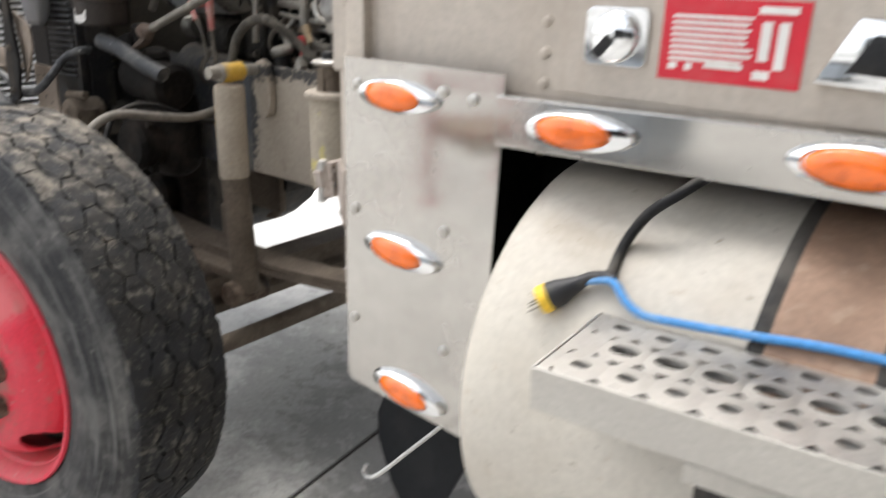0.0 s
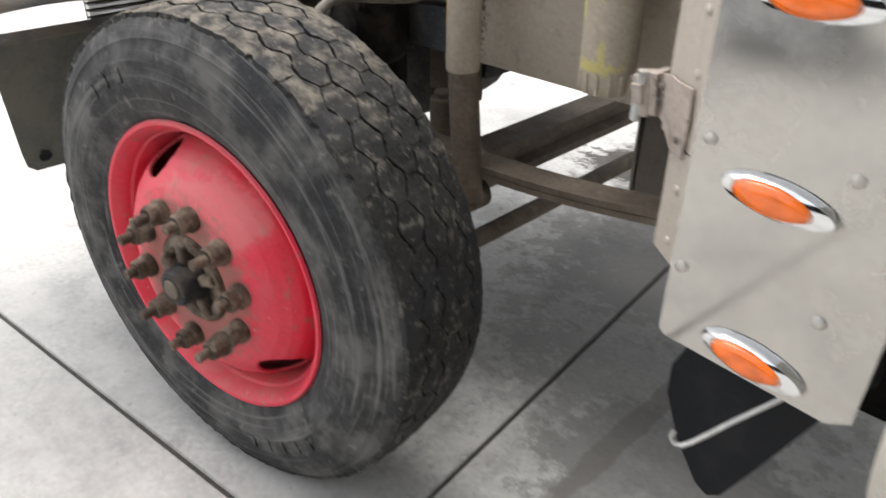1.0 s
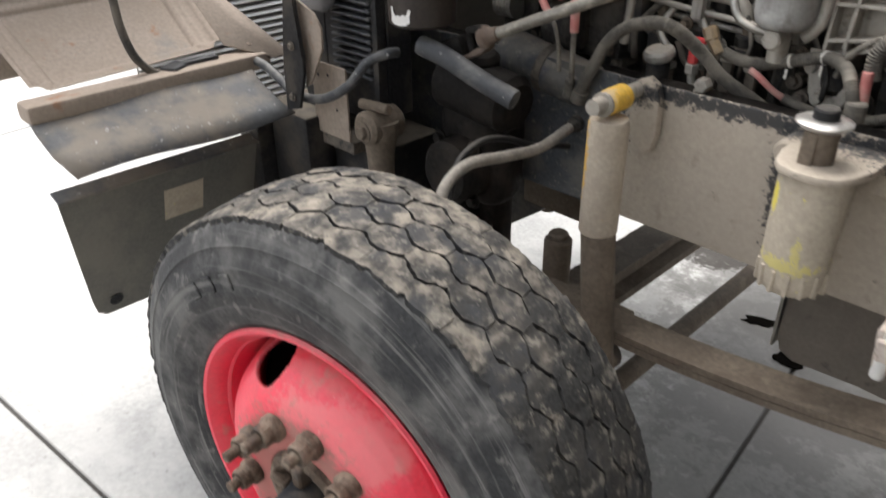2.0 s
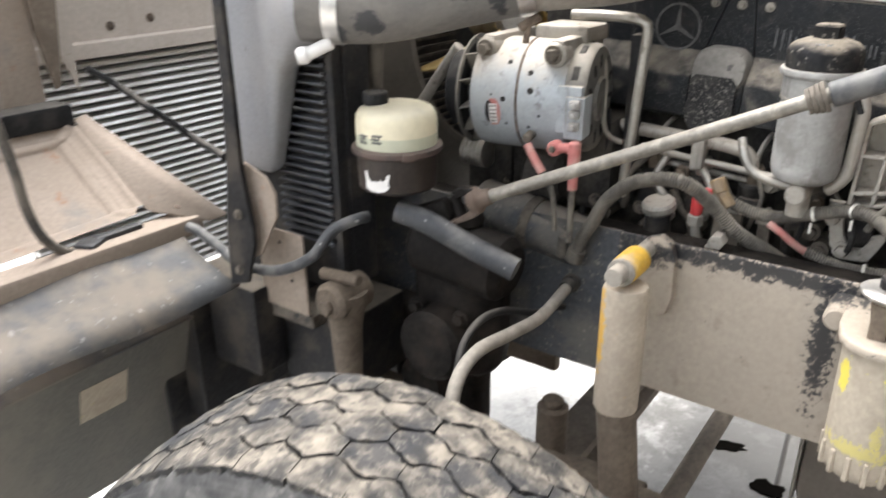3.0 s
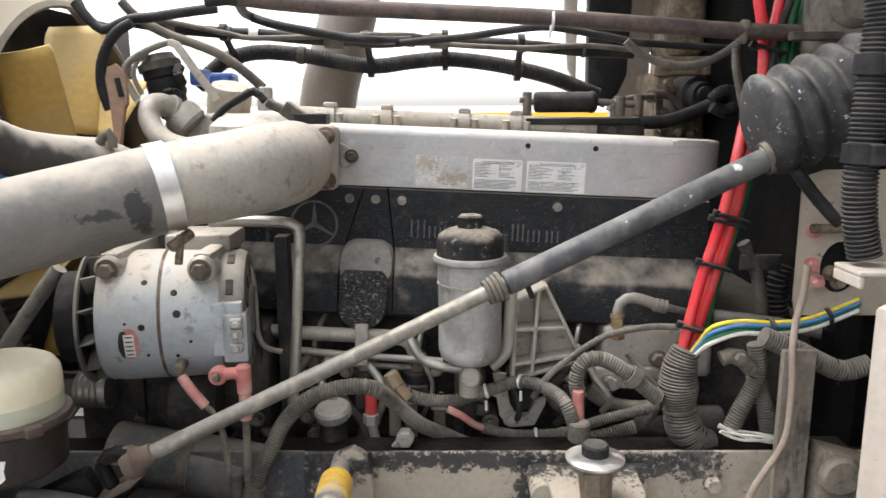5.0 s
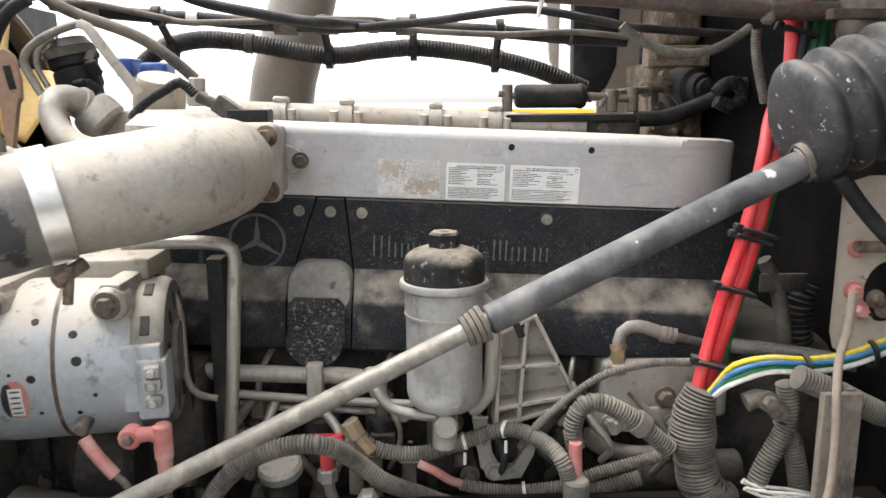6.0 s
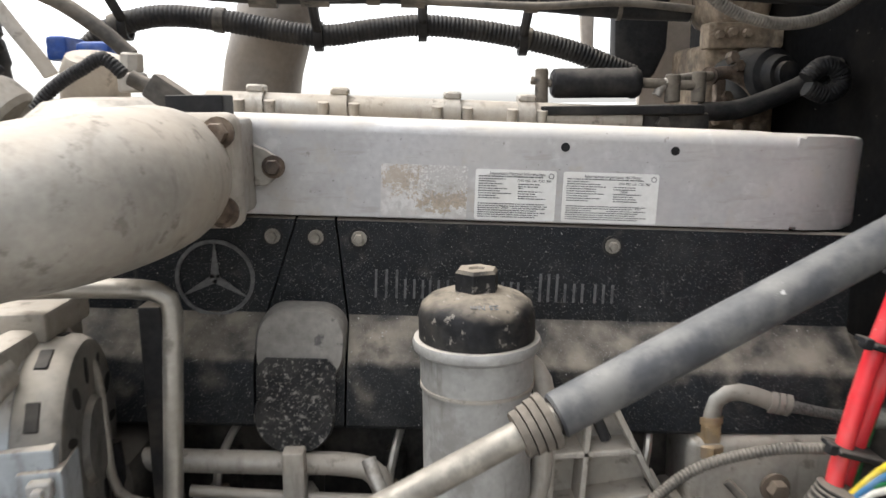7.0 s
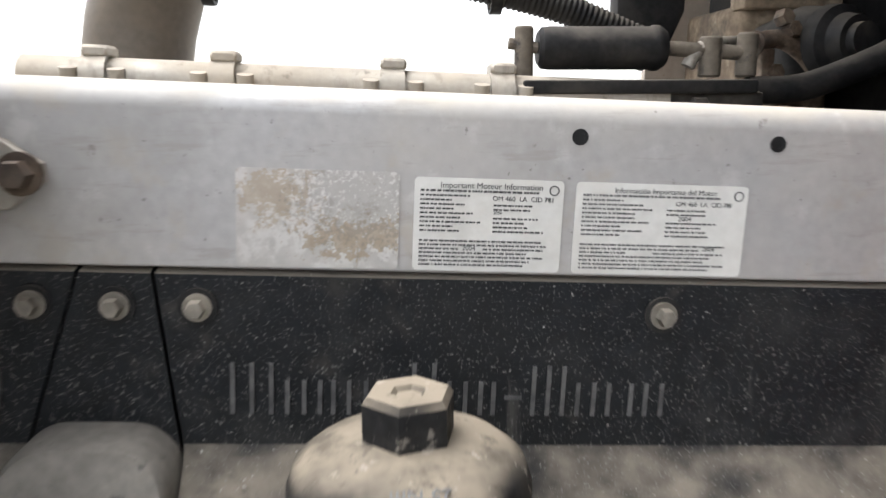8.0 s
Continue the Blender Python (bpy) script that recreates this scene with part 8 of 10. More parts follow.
# battery cables
hose("red_battery_cable", [(-0.966, 1.375, 1.185), (-0.964, 1.385, 1.207), (-0.940, 1.390, 1.318), (-0.912, 1.390, 1.424), (-0.891, 1.400, 1.521), (-0.872, 1.430, 1.566), (-0.845, 1.450, 1.611), (-0.843, 1.450, 1.662), (-0.848, 1.450, 1.704), (-0.857, 1.450, 1.746), (-0.865, 1.45, 1.80)], 0.0085, "cable_red", "bright red battery cable with black ties", "cable", group="battery cables")
hose("red_battery_cable", [(-0.948, 1.390, 1.180), (-0.946, 1.400, 1.204), (-0.920, 1.400, 1.306), (-0.893, 1.400, 1.414), (-0.872, 1.410, 1.523), (-0.850, 1.440, 1.59), (-0.832, 1.460, 1.654), (-0.826, 1.460, 1.705), (-0.820, 1.460, 1.747), (-0.812, 1.46, 1.80)], 0.0085, "cable_red", "bright red battery cable with black ties", "cable", group="battery cables")
hose("green_cable", [(-0.936, 1.410, 1.190), (-0.908, 1.415, 1.310), (-0.880, 1.415, 1.418), (-0.855, 1.43, 1.525), (-0.828, 1.450, 1.585), (-0.813, 1.460, 1.620), (-0.807, 1.460, 1.680), (-0.795, 1.460, 1.747), (-0.785, 1.46, 1.80)], 0.0080, "cable_green", "green cable beside the red battery cables", "cable", group="green cables")
hose("green_cable", [(-0.82, 1.465, 1.56), (-0.797, 1.470, 1.629), (-0.790, 1.470, 1.689), (-0.775, 1.470, 1.748), (-0.765, 1.47, 1.80)], 0.0080, "cable_green", "green cable rising to the cab", "cable", group="green cables")
hose("black_cable", [(-0.86, 1.44, 1.53), (-0.837, 1.440, 1.602), (-0.831, 1.440, 1.670), (-0.813, 1.440, 1.745), (-0.80, 1.44, 1.79)], 0.0060, "rubber", "black cable between red and green cables", "cable")
for a in [(-0.946, 1.382, 1.245), (-0.922, 1.384, 1.345), (-0.905, 1.386, 1.412), (-0.899, 1.386, 1.420), (-0.838, 1.445, 1.672)]:
    p = Vector(a)
    bm = B()
    box(bm, (-0.024, -0.013, -0.0028), (0.024, 0.022, 0.0028), Matrix.Translation(p) @ Matrix.Rotation(radians(16), 4, "Y"), 0.0012, 1)
    box(bm, (-0.032, -0.008, -0.005), (-0.022, 0.002, 0.005), Matrix.Translation(p) @ Matrix.Rotation(radians(16), 4, "Y"), 0.0012, 1)
    solo("black_cable_tie", bm, "rubber", "black cable tie round the battery cables", "cable tie", group="black cable ties")
# bundle of thin wires
for k, (m_, dz, dy) in enumerate((("wire_yellow", 0.012, 0.0), ("wire_blue", 0.006, -0.004), ("wire_blue", 0.0015, 0.004), ("cable_green", -0.003, 0.0), ("wire_white", -0.008, -0.003), ("wire_white", -0.011, 0.003))):
    pts = [(x, y + dy, z + dz * f) for (x, y, z), f in zip([(-0.956, 1.375, 1.200), (-0.945, 1.355, 1.228), (-0.937, 1.335, 1.248), (-0.897, 1.330, 1.262), (-0.847, 1.330, 1.260), (-0.789, 1.330, 1.269), (-0.725, 1.330, 1.296)], (0.3, 0.8, 1.2, 0.9, 0.8, 0.8, 0.8))]
    hose("thin_wire", pts, 0.0034, m_, {"wire_yellow": "yellow wire out of the cable trunk", "wire_blue": "blue wire out of the cable trunk", "cable_green": "green wire out of the cable trunk", "wire_white": "dusty white wire out of the cable trunk"}[m_], "wire", group="thin wires")
for a in [(-0.851, 1.330, 1.258)] + [(-0.770, 1.330, 1.275)]:
    bm = B()
    ring(bm, a, (1, 0, 0.1), 0.015, 0.006, 0.003, 16)
    solo("black_cable_tie", bm, "rubber", "black cable tie round thin wires", "cable tie", group="black cable ties")
hose("split_conduit", [(-0.875, 1.300, 1.258), (-0.844, 1.300, 1.245), (-0.817, 1.300, 1.233), (-0.784, 1.300, 1.216), (-0.754, 1.300, 1.205), (-0.718, 1.300, 1.215)], 0.0155, "conduit", "dusty split conduit running to the cab", ridge=0.0017, pitch=0.0048)
hose("branch_conduit", [(-0.868, 1.340, 1.234), (-0.863, 1.340, 1.210), (-0.862, 1.340, 1.181), (-0.873, 1.340, 1.152), (-0.887, 1.340, 1.123), (-0.896, 1.340, 1.097)], 0.0135, "conduit", "branching dusty conduit above the rail", ridge=0.0017, pitch=0.0048, group="branch conduits")
hose("branch_conduit", [(-0.862, 1.350, 1.181), (-0.848, 1.350, 1.147), (-0.839, 1.350, 1.115), (-0.833, 1.350, 1.082)], 0.0135, "conduit", "branching dusty conduit above the rail", ridge=0.0017, pitch=0.0048, group="branch conduits")
bm = B()
a = [(-0.923, 1.330, 1.214), (-0.900, 1.330, 1.220), (-0.875, 1.330, 1.196), (-0.889, 1.330, 1.185)]
tube(bm, [a[0], a[1], a[2]], 0.012, 12)
bolt(bm, Vector(a[1]) - Vector((0, 0.012, 0)), (0, -1, 0), 0.009, 0.012)
solo("conduit_clamp", bm, "dirty", "dusty cast clamp arm", "clamp")
# loose straw-coloured wires on the rail
for k in range(4):
    a = [(-0.920, 1.330, 1.105), (-0.891, 1.330, 1.093), (-0.856, 1.330, 1.088), (-0.826, 1.330, 1.085)]
    hose("loose_wire", [(x, y - 0.004 * k, z + 0.006 * math.sin(k * 2 + i)) for i, (x, y, z) in enumerate(a)], 0.0022, "wire_white", "loose dusty wire lying on the rail", "wire", group="loose wires")
hose("pale_lead", [(-0.835, 1.270, 1.371), (-0.837, 1.270, 1.324), (-0.844, 1.270, 1.292), (-0.855, 1.250, 1.257), (-0.851, 1.250, 1.209), (-0.852, 1.250, 1.134), (-0.865, 1.250, 1.096), (-0.888, 1.250, 1.057), (-0.902, 1.250, 1.022)], 0.005, "fender", "pale dusty lead hanging over the post", "wire")
# upright post on the rail
bm = B()
a = [(-0.856, 1.270, 1.226), (-0.808, 1.270, 1.225), (-0.795, 1.270, 1.027)]
box(bm, (a[0][0], 1.272, 0.80), (a[1][0], 1.284, a[0][2] + 0.02), bevel=0.003)
box(bm, (a[1][0] - 0.012, 1.286, 0.80), (a[1][0], 1.312, a[0][2] + 0.02), bevel=0.002)
solo("cab_mount_post", bm, "mud", "upright steel cab mount post caked with tan mud", "post")
bm = B()
prism(bm, [(-0.80, 0.98), (-0.64, 0.98), (-0.64, 1.03), (-0.70, 1.075), (-0.79, 1.10)], 0.05, flank(0, 1.31, 0), 0.012)
cyl(bm, (-0.765, 1.27, 1.06), (-0.765, 1.25, 1.06), 0.03, 20, 0.005)
solo("spring_hanger", bm, "mud", "dusty cast hanger bracket on the rail", "bracket")
bm = B()
for x, z in ((-0.93, 1.02), (-0.90, 0.84), (-0.96, 0.93)):
    bm = B()
    bolt(bm, (x, 1.316, z), (0, -1, 0), 0.013, 0.016)
    solo("rail_bolt", bm, "rail", "dusty bolt on the chassis rail", "bolt", group="rail bolts")

# ---- far side and top of the engine bay ----
t = thing("cross_bar", (-1.2, 1.42, 1.68), "rust-brown steel bar across the engine bay", "bar")
bm = B()
pts = [(-1.649, 1.420, 1.749), (-1.519, 1.420, 1.735), (-1.182, 1.420, 1.718), (-0.889, 1.420, 1.697)]
tube(bm, pts + [(-0.698, 1.42, pts[-1][2] - 0.004)], 0.0125, 18, step=0.05)
part("tube", bm, "bar_rust", t)
bm = B()
cyl(bm, Vector(pts[-1]) - Vector((0.004, 0.004, 0.018)), Vector(pts[-1]) + Vector((0.002, -0.004, 0.016)), 0.0085, 10, 0.003)
part("end_knot", bm, "dirty", t)
bm = B()
ring(bm, [(-1.176, 1.420, 1.714)][0], (1, 0, 0), 0.013, 0.004, 0.002, 14)
cyl(bm, [(-1.178, 1.410, 1.706)][0], [(-1.181, 1.410, 1.687)][0], 0.0025, 6)
part("tie", bm, "label", t, "pale cable tie")
HARN = [(-2.013, 1.950, 1.768), (-1.931, 1.950, 1.755), (-1.805, 1.950, 1.744), (-1.751, 1.950, 1.742), (-1.592, 1.950, 1.729), (-1.411, 1.950, 1.728), (-1.339, 1.950, 1.726), (-1.169, 1.950, 1.716), (-1.034, 1.950, 1.704), (-0.924, 1.950, 1.699)]
t = thing("wiring_harness", HARN[4], "black taped wiring harness across the bay", "harness")
bm = B()
tube(bm, HARN, 0.0125, 14)
part("taped_tube", bm, "rubber", t)
bm = B()
tube(bm, [Vector(q) + Vector((0, -0.02, 0.011 * math.sin(1.7 * i))) for i, q in enumerate(HARN)], 0.006, 10)
part("side_cable", bm, "hose_dust", t)
for q in range(1, 9):
    bm = B()
    ring(bm, HARN[q], Vector(HARN[q + 1]) - Vector(HARN[q - 1]), 0.0128, 0.02 if q % 2 else 0.006, 0.0022, 16)
    part("tape_band", bm, "hose_dust" if q % 3 else "wire_white", t)
HOSE2 = [(-1.913, 2.050, 1.633), (-1.872, 2.050, 1.673), (-1.836, 2.050, 1.695), (-1.765, 2.050, 1.710), (-1.669, 2.050, 1.703), (-1.515, 2.050, 1.678), (-1.416, 2.050, 1.687), (-1.339, 2.050, 1.693), (-1.248, 2.050, 1.685), (-1.164, 2.050, 1.670), (-1.079, 2.050, 1.648), (-0.980, 2.050, 1.609)]
t = thing("heater_hose", HOSE2[5], "black corrugated heater hose on hangers", "hose")
bm = B()
tube(bm, HOSE2, 0.0185, 16, ridge=0.0015, pitch=0.0069)
part("hose_wall", bm, "rubber", t, "", 50)
for q in (2, 4, 9):
    bm = B()
    ring(bm, HOSE2[q], Vector(HOSE2[q + 1]) - Vector(HOSE2[q - 1]), 0.0188, 0.016, 0.002, 18)
    part("tape_band", bm, "hose_dust", t)
for a in ([(-1.819, 2.000, 1.746), (-1.822, 2.000, 1.695)], [(-1.507, 2.000, 1.730), (-1.508, 2.000, 1.676)], [(-1.336, 2.000, 1.732), (-1.336, 2.000, 1.691)], [(-1.170, 2.000, 1.722), (-1.169, 2.000, 1.667)]):
    t = thing("hose_hanger", Vector(a[1]), "black rubber hanger between hose and harness", "hanger", group="hose hangers")
    bm = B()
    tube(bm, [Vector(a[0]) - Vector((0, 0.05, 0)), Vector(a[0]).lerp(Vector(a[1]), 0.5), Vector(a[1]) + Vector((0, 0.05, 0))], 0.008, 8)
    part("strap", bm, "rubber", t)
    bm = B()
    ring(bm, Vector(a[1]) + Vector((0, 0.05, 0)), (1, 0, 0), 0.0195, 0.014, 0.005, 16)
    part("lower_loop", bm, "rubber", t)
    bm = B()
    ring(bm, Vector(a[0]) - Vector((0, 0.05, 0)), (1, 0, 0), 0.0145, 0.014, 0.004, 16)
    part("upper_loop", bm, "rubber", t)
hose("harness_branch", [(-1.950, 1.550, 1.759), (-1.930, 1.550, 1.733), (-1.908, 1.550, 1.715), (-1.886, 1.550, 1.721), (-1.862, 1.550, 1.731), (-1.821, 1.550, 1.735), (-1.779, 1.550, 1.741), (-1.715, 1.550, 1.749)], 0.0085, "rubber", "black cable branch above the fan", "cable", group="cable branches")
hose("harness_branch", [(-1.846, 1.520, 1.723), (-1.870, 1.520, 1.710), (-1.889, 1.520, 1.687), (-1.902, 1.520, 1.656), (-1.904, 1.520, 1.621), (-1.894, 1.520, 1.584)], 0.0085, "rubber", "black cable loop beside the fan", "cable", group="cable branches")
hose("harness_branch", [(-1.893, 1.600, 1.766), (-1.870, 1.600, 1.741), (-1.845, 1.600, 1.725), (-1.810, 1.600, 1.708), (-1.776, 1.600, 1.697), (-1.730, 1.600, 1.678), (-1.688, 1.600, 1.649), (-1.656, 1.600, 1.620)], 0.0085, "hose_dust", "dusty black cable falling to the engine", "cable", group="cable branches")
hose("harness_branch", [(-1.690, 1.420, 1.743), (-1.649, 1.420, 1.744)] + [(-1.705, 1.700, 1.756), (-1.656, 1.700, 1.738), (-1.585, 1.700, 1.724), (-1.524, 1.700, 1.714), (-1.462, 1.700, 1.708)] + [(-1.410, 1.930, 1.727)], 0.0085, "rubber", "black cable along the harness tube", "cable", group="cable branches")
hose("harness_branch", [(-1.558, 1.800, 1.725), (-1.515, 1.800, 1.712), (-1.460, 1.800, 1.708), (-1.383, 1.800, 1.714), (-1.295, 1.800, 1.722), (-1.184, 1.800, 1.737), (-1.118, 1.800, 1.739), (-1.007, 1.800, 1.720), (-0.940, 1.800, 1.709), (-0.749, 1.800, 1.696)], 0.0075, "rubber", "black cable along the harness tube", "cable", group="cable branches")
hose("thin_corrugated_lead", [(-0.999, 1.700, 1.705), (-0.976, 1.700, 1.685), (-0.943, 1.700, 1.669), (-0.901, 1.700, 1.660), (-0.859, 1.700, 1.663), (-0.823, 1.700, 1.678), (-0.790, 1.700, 1.701)], 0.008, "conduit", "thin corrugated lead hanging under the bar", ridge=0.0008, pitch=0.0040)
hose("thin_corrugated_lead", [(-0.868, 1.500, 1.680), (-0.867, 1.500, 1.653), (-0.859, 1.500, 1.617), (-0.849, 1.500, 1.582)], 0.007, "conduit", "thin corrugated lead hanging by the firewall", ridge=0.0008, pitch=0.0040)
for a in ([(-1.598, 1.950, 1.729), (-1.556, 1.950, 1.727)], [(-1.369, 1.950, 1.727), (-1.333, 1.950, 1.726)], [(-1.520, 1.950, 1.729), (-1.478, 1.950, 1.728)]):
    bm = B()
    tube(bm, a, 0.018, 10)
    solo("harness_wrap", bm, "hose_dust", "dusty taped joint on the harness", "harness joint", group="harness joints")

t = thing("exhaust_pipe", (-1.62, 2.15, 1.2), "wide dull grey exhaust pipe rising behind the engine", "exhaust pipe")
bm = B()
a = [(-1.628, 2.150, 1.578), (-1.603, 2.150, 1.687), (-1.566, 2.150, 1.817), (-1.550, 2.150, 1.907)]
tube(bm, [(a[0][0] - 0.01, 2.15, 1.3), *a, (a[3][0] + 0.03, 2.15, 1.95)], 0.069, 32, step=0.04)
part("pipe", bm, "exhaust", t)

t = thing("actuator", (-1.05, 1.9, 1.55), "black actuator cylinder on a dark plate", "actuator")
bm = B()
a = [(-1.146, 1.900, 1.594), (-1.011, 1.900, 1.594), (-1.166, 1.900, 1.569), (-0.924, 1.900, 1.553)]
lathe(bm, [(0, 0), (0.016, 0), (0.021, 0.004), (0.022, 0.012), (0.022, 0.118), (0.0235, 0.121), (0.0235, 0.127), (0.019, 0.134), (0, 0.135)], axis_to(a[0], Vector(a[1]) - Vector(a[0])), 28)
part("cylinder", bm, "rubber", t)
bm = B()
box(bm, (a[2][0], 1.86, a[3][2] - 0.006), (a[3][0], 1.98, a[2][2] - 0.008), bevel=0.003)
part("plate", bm, "rubber", t)
bm = B()
box(bm, (a[3][0] - 0.09, 1.87, a[3][2] - 0.036), (a[3][0] + 0.012, 1.97, a[3][2] - 0.004), bevel=0.005)
cyl(bm, (a[3][0] - 0.06, 1.86, a[3][2] - 0.02), (a[3][0] - 0.06, 1.88, a[3][2] - 0.02), 0.012, 6, 0.002)
part("bracket", bm, "grease", t, "greasy black bracket under the plate")
bm = B()
cyl(bm, Vector(a[0]) + Vector((-0.014, 0, -0.03)), Vector(a[0]) + Vector((-0.014, 0, 0.022)), 0.010, 10, 0.002)
cyl(bm, Vector(a[0]) + Vector((-0.03, 0, 0.005)), a[0], 0.006, 8)
part("pivot", bm, "dirty", t)
bm = B()
cyl(bm, a[1], Vector(a[1]) + Vector((0.10, 0, -0.006)), 0.008, 10)
cyl(bm, Vector(a[1]) + Vector((0.05, 0, -0.03)), Vector(a[1]) + Vector((0.05, 0, 0.012)), 0.012, 10, 0.002)
cyl(bm, Vector(a[1]) + Vector((0.09, 0, -0.03)), Vector(a[1]) + Vector((0.09, 0, 0.016)), 0.011, 10, 0.002)
part("rod", bm, "dirty", t)
bm = B()
for dx in (0.05, 0.13, 0.17):
    bm = B()
    cyl(bm, (a[2][0] + dx, 1.9, a[3][2] - 0.06), (a[2][0] + dx, 1.9, a[3][2]), 0.02, 12, 0.003)
    part("standoff", bm, "grease", t)

t = thing("bell_housing", (-0.78, 2.1, 1.3), "rusty tan bell housing caked with dirt", "bell housing")
bm = B()
box(bm, (-0.835, 2.10, 1.25), (-0.705, 2.32, 1.665), bevel=0.014, seg=3)
part("case", bm, "bellcase", t)
bm = B()
box(bm, (-0.84, 2.085, 1.655), (-0.705, 2.13, 1.70), bevel=0.006)
box(bm, (-0.80, 2.12, 1.70), (-0.705, 2.32, 1.95), bevel=0.03, seg=3)
part("upper_casting", bm, "bellcase", t, "darker upper casting with dried mud")
for k, (x, z) in enumerate(((-0.822, 1.678), (-0.80, 1.682), (-0.775, 1.68), (-0.82, 1.60), (-0.78, 1.58), (-0.815, 1.53))):
    bm = B()
    bolt(bm, (x, 2.086 if k < 3 else 2.10, z), (0, -1, 0), 0.008, 0.014)
    part("bolt", bm, "bellcase", t)
RND = random.Random(21)
for k in range(16):
    bm = B()
    c = Vector((RND.uniform(-0.825, -0.715), 2.10, RND.uniform(1.48, 1.65)))
    lathe(bm, [(0, 0.016), (0.008, 0.013), (0.014, 0.0)], axis_to(c, (RND.uniform(-0.4, 0.4), -1, RND.uniform(-0.4, 0.4))), 7)
    part("mud_lump", bm, "bellcase", t)
bm = B()
tube(bm, [(-0.985, 1.90, 1.575), (-0.975, 1.90, 1.592), (-0.955, 1.905, 1.598), (-0.91, 1.95, 1.603), (-0.863, 2.0, 1.606)], 0.0075, 10)
part("link_rod", bm, "cast", t, "pale bent link rod")
bm = B()
ring(bm, (-0.866, 2.0, 1.606), (1, 1, 0.05), 0.008, 0.008, 0.007, 18)
ring(bm, (-0.856, 2.008, 1.606), (1, 1, 0.05), 0.008, 0.006, 0.004, 18)
part("rod_collar", bm, "rust", t)
bm = B()
tube(bm, [(-0.862, 2.0, 1.606), (-0.84, 2.0, 1.612), (-0.81, 2.0, 1.60), (-0.785, 2.0, 1.575)], 0.011, 10)
box(bm, (-0.858, 1.99, 1.535), (-0.842, 2.01, 1.60), bevel=0.003)
part("lever", bm, "rust", t, "rusty shift lever")
for q in ((-0.835, 2.0, 1.633), (-0.825, 2.0, 1.62), (-0.842, 2.0, 1.57), (-0.825, 2.01, 1.545)):
    bm = B()
    hexnut(bm, Vector(q), (0.3, -1, 0.2), 0.011, 0.014)
    part("lever_nut", bm, "rust", t)
t = thing("clutch_boot", (-0.77, 2.0, 1.56), "round black rubber boot on the bell housing", "boot")
bm = B()
lathe(bm, [(0, -0.03), (0.028, -0.03), (0.032, -0.012), (0.042, -0.006), (0.044, 0.012), (0.036, 0.02), (0.044, 0.032), (0.046, 0.05), (0.03, 0.12), (0, 0.12)], axis_to((-0.77, 1.985, 1.607), (-0.25, 1, 0)), 28)
part("boot_body", bm, "rubber", t)
bm = B()
lathe(bm, [(0, 0), (0.020, 0.0), (0.020, 0.03), (0, 0.03)], axis_to((-0.76, 1.945, 1.607), (-0.25, 1, 0)), 20)
part("boot_end", bm, "black_steel", t)
hose("gearbox_hose", [(-0.918, 1.900, 1.550), (-0.858, 1.900, 1.553), (-0.798, 1.900, 1.573), (-0.757, 1.900, 1.591), (-0.734, 1.900, 1.608), (-0.704, 1.900, 1.614)], 0.015, "rubber", "black hose behind the engine", ridge=0.0)
hose("gearbox_hose", [(-0.781, 1.850, 1.596), (-0.764, 1.850, 1.613), (-0.741, 1.850, 1.613), (-0.728, 1.850, 1.591), (-0.750, 1.850, 1.573), (-0.780, 1.850, 1.585)], 0.014, "rubber", "black coiled hose behind the engine", ridge=0.0012, pitch=0.0050)

# cab bulkhead, its occlusion shade painted in as near black
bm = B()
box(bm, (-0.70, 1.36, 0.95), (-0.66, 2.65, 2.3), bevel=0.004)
solo("wall_bulkhead", bm, "firewall", "dirty cab bulkhead behind the engine, its shade painted near black", "bulkhead", kind="structure")
bm = B()
prism(bm, [(-0.985, 1.60), (-0.99, 1.95), (-0.875, 1.95), (-0.885, 1.66), (-0.905, 1.615), (-0.94, 1.58)], 0.04, flank(0, 2.20, 0), 0.012)
solo("dark_duct", bm, "rubber", "dark wedge-shaped duct beside the bell housing", "duct")
bm = B()
prism(bm, [(-0.905, 1.45), (-0.90, 1.62), (-0.875, 1.68), (-0.87, 1.95), (-0.80, 1.95), (-0.80, 1.45)], 0.02, flank(0, 2.30, 0), 0.006)
solo("tan_support", bm, "cab", "tan upright support sheet behind the gearbox", "support")
bm = B()
prism(bm, [(-1.01, 1.68), (-1.03, 1.95), (-0.985, 1.95), (-0.985, 1.64)], 0.02, flank(0, 2.34, 0), 0.006)
solo("tan_support", bm, "cab", "narrow tan upright support behind the gearbox", "support")
t = thing("brake_valve", (-0.75, 1.34, 1.6), "brown dirt-caked brake valve on the bulkhead", "valve")
a = [(-0.804, 1.360, 1.734), (-0.714, 1.360, 1.734), (-0.759, 1.360, 1.641), (-0.844, 1.360, 1.687), (-0.771, 1.360, 1.680)]
bm = B()
box(bm, (a[0][0], 1.36, a[2][2]), (a[1][0] + 0.05, 1.44, a[0][2] + 0.1), bevel=0.03, seg=3)
cyl(bm, (a[2][0], 1.345, a[2][2] + 0.09), (a[2][0], 1.40, a[2][2] + 0.09), 0.035, 18, 0.01)
part("body", bm, "dirty", t)
bm = B()
box(bm, (a[3][0], 1.352, a[3][2] - 0.008), (a[4][0], 1.37, a[3][2] + 0.004), bevel=0.002)
part("strip", bm, "bar_rust", t)
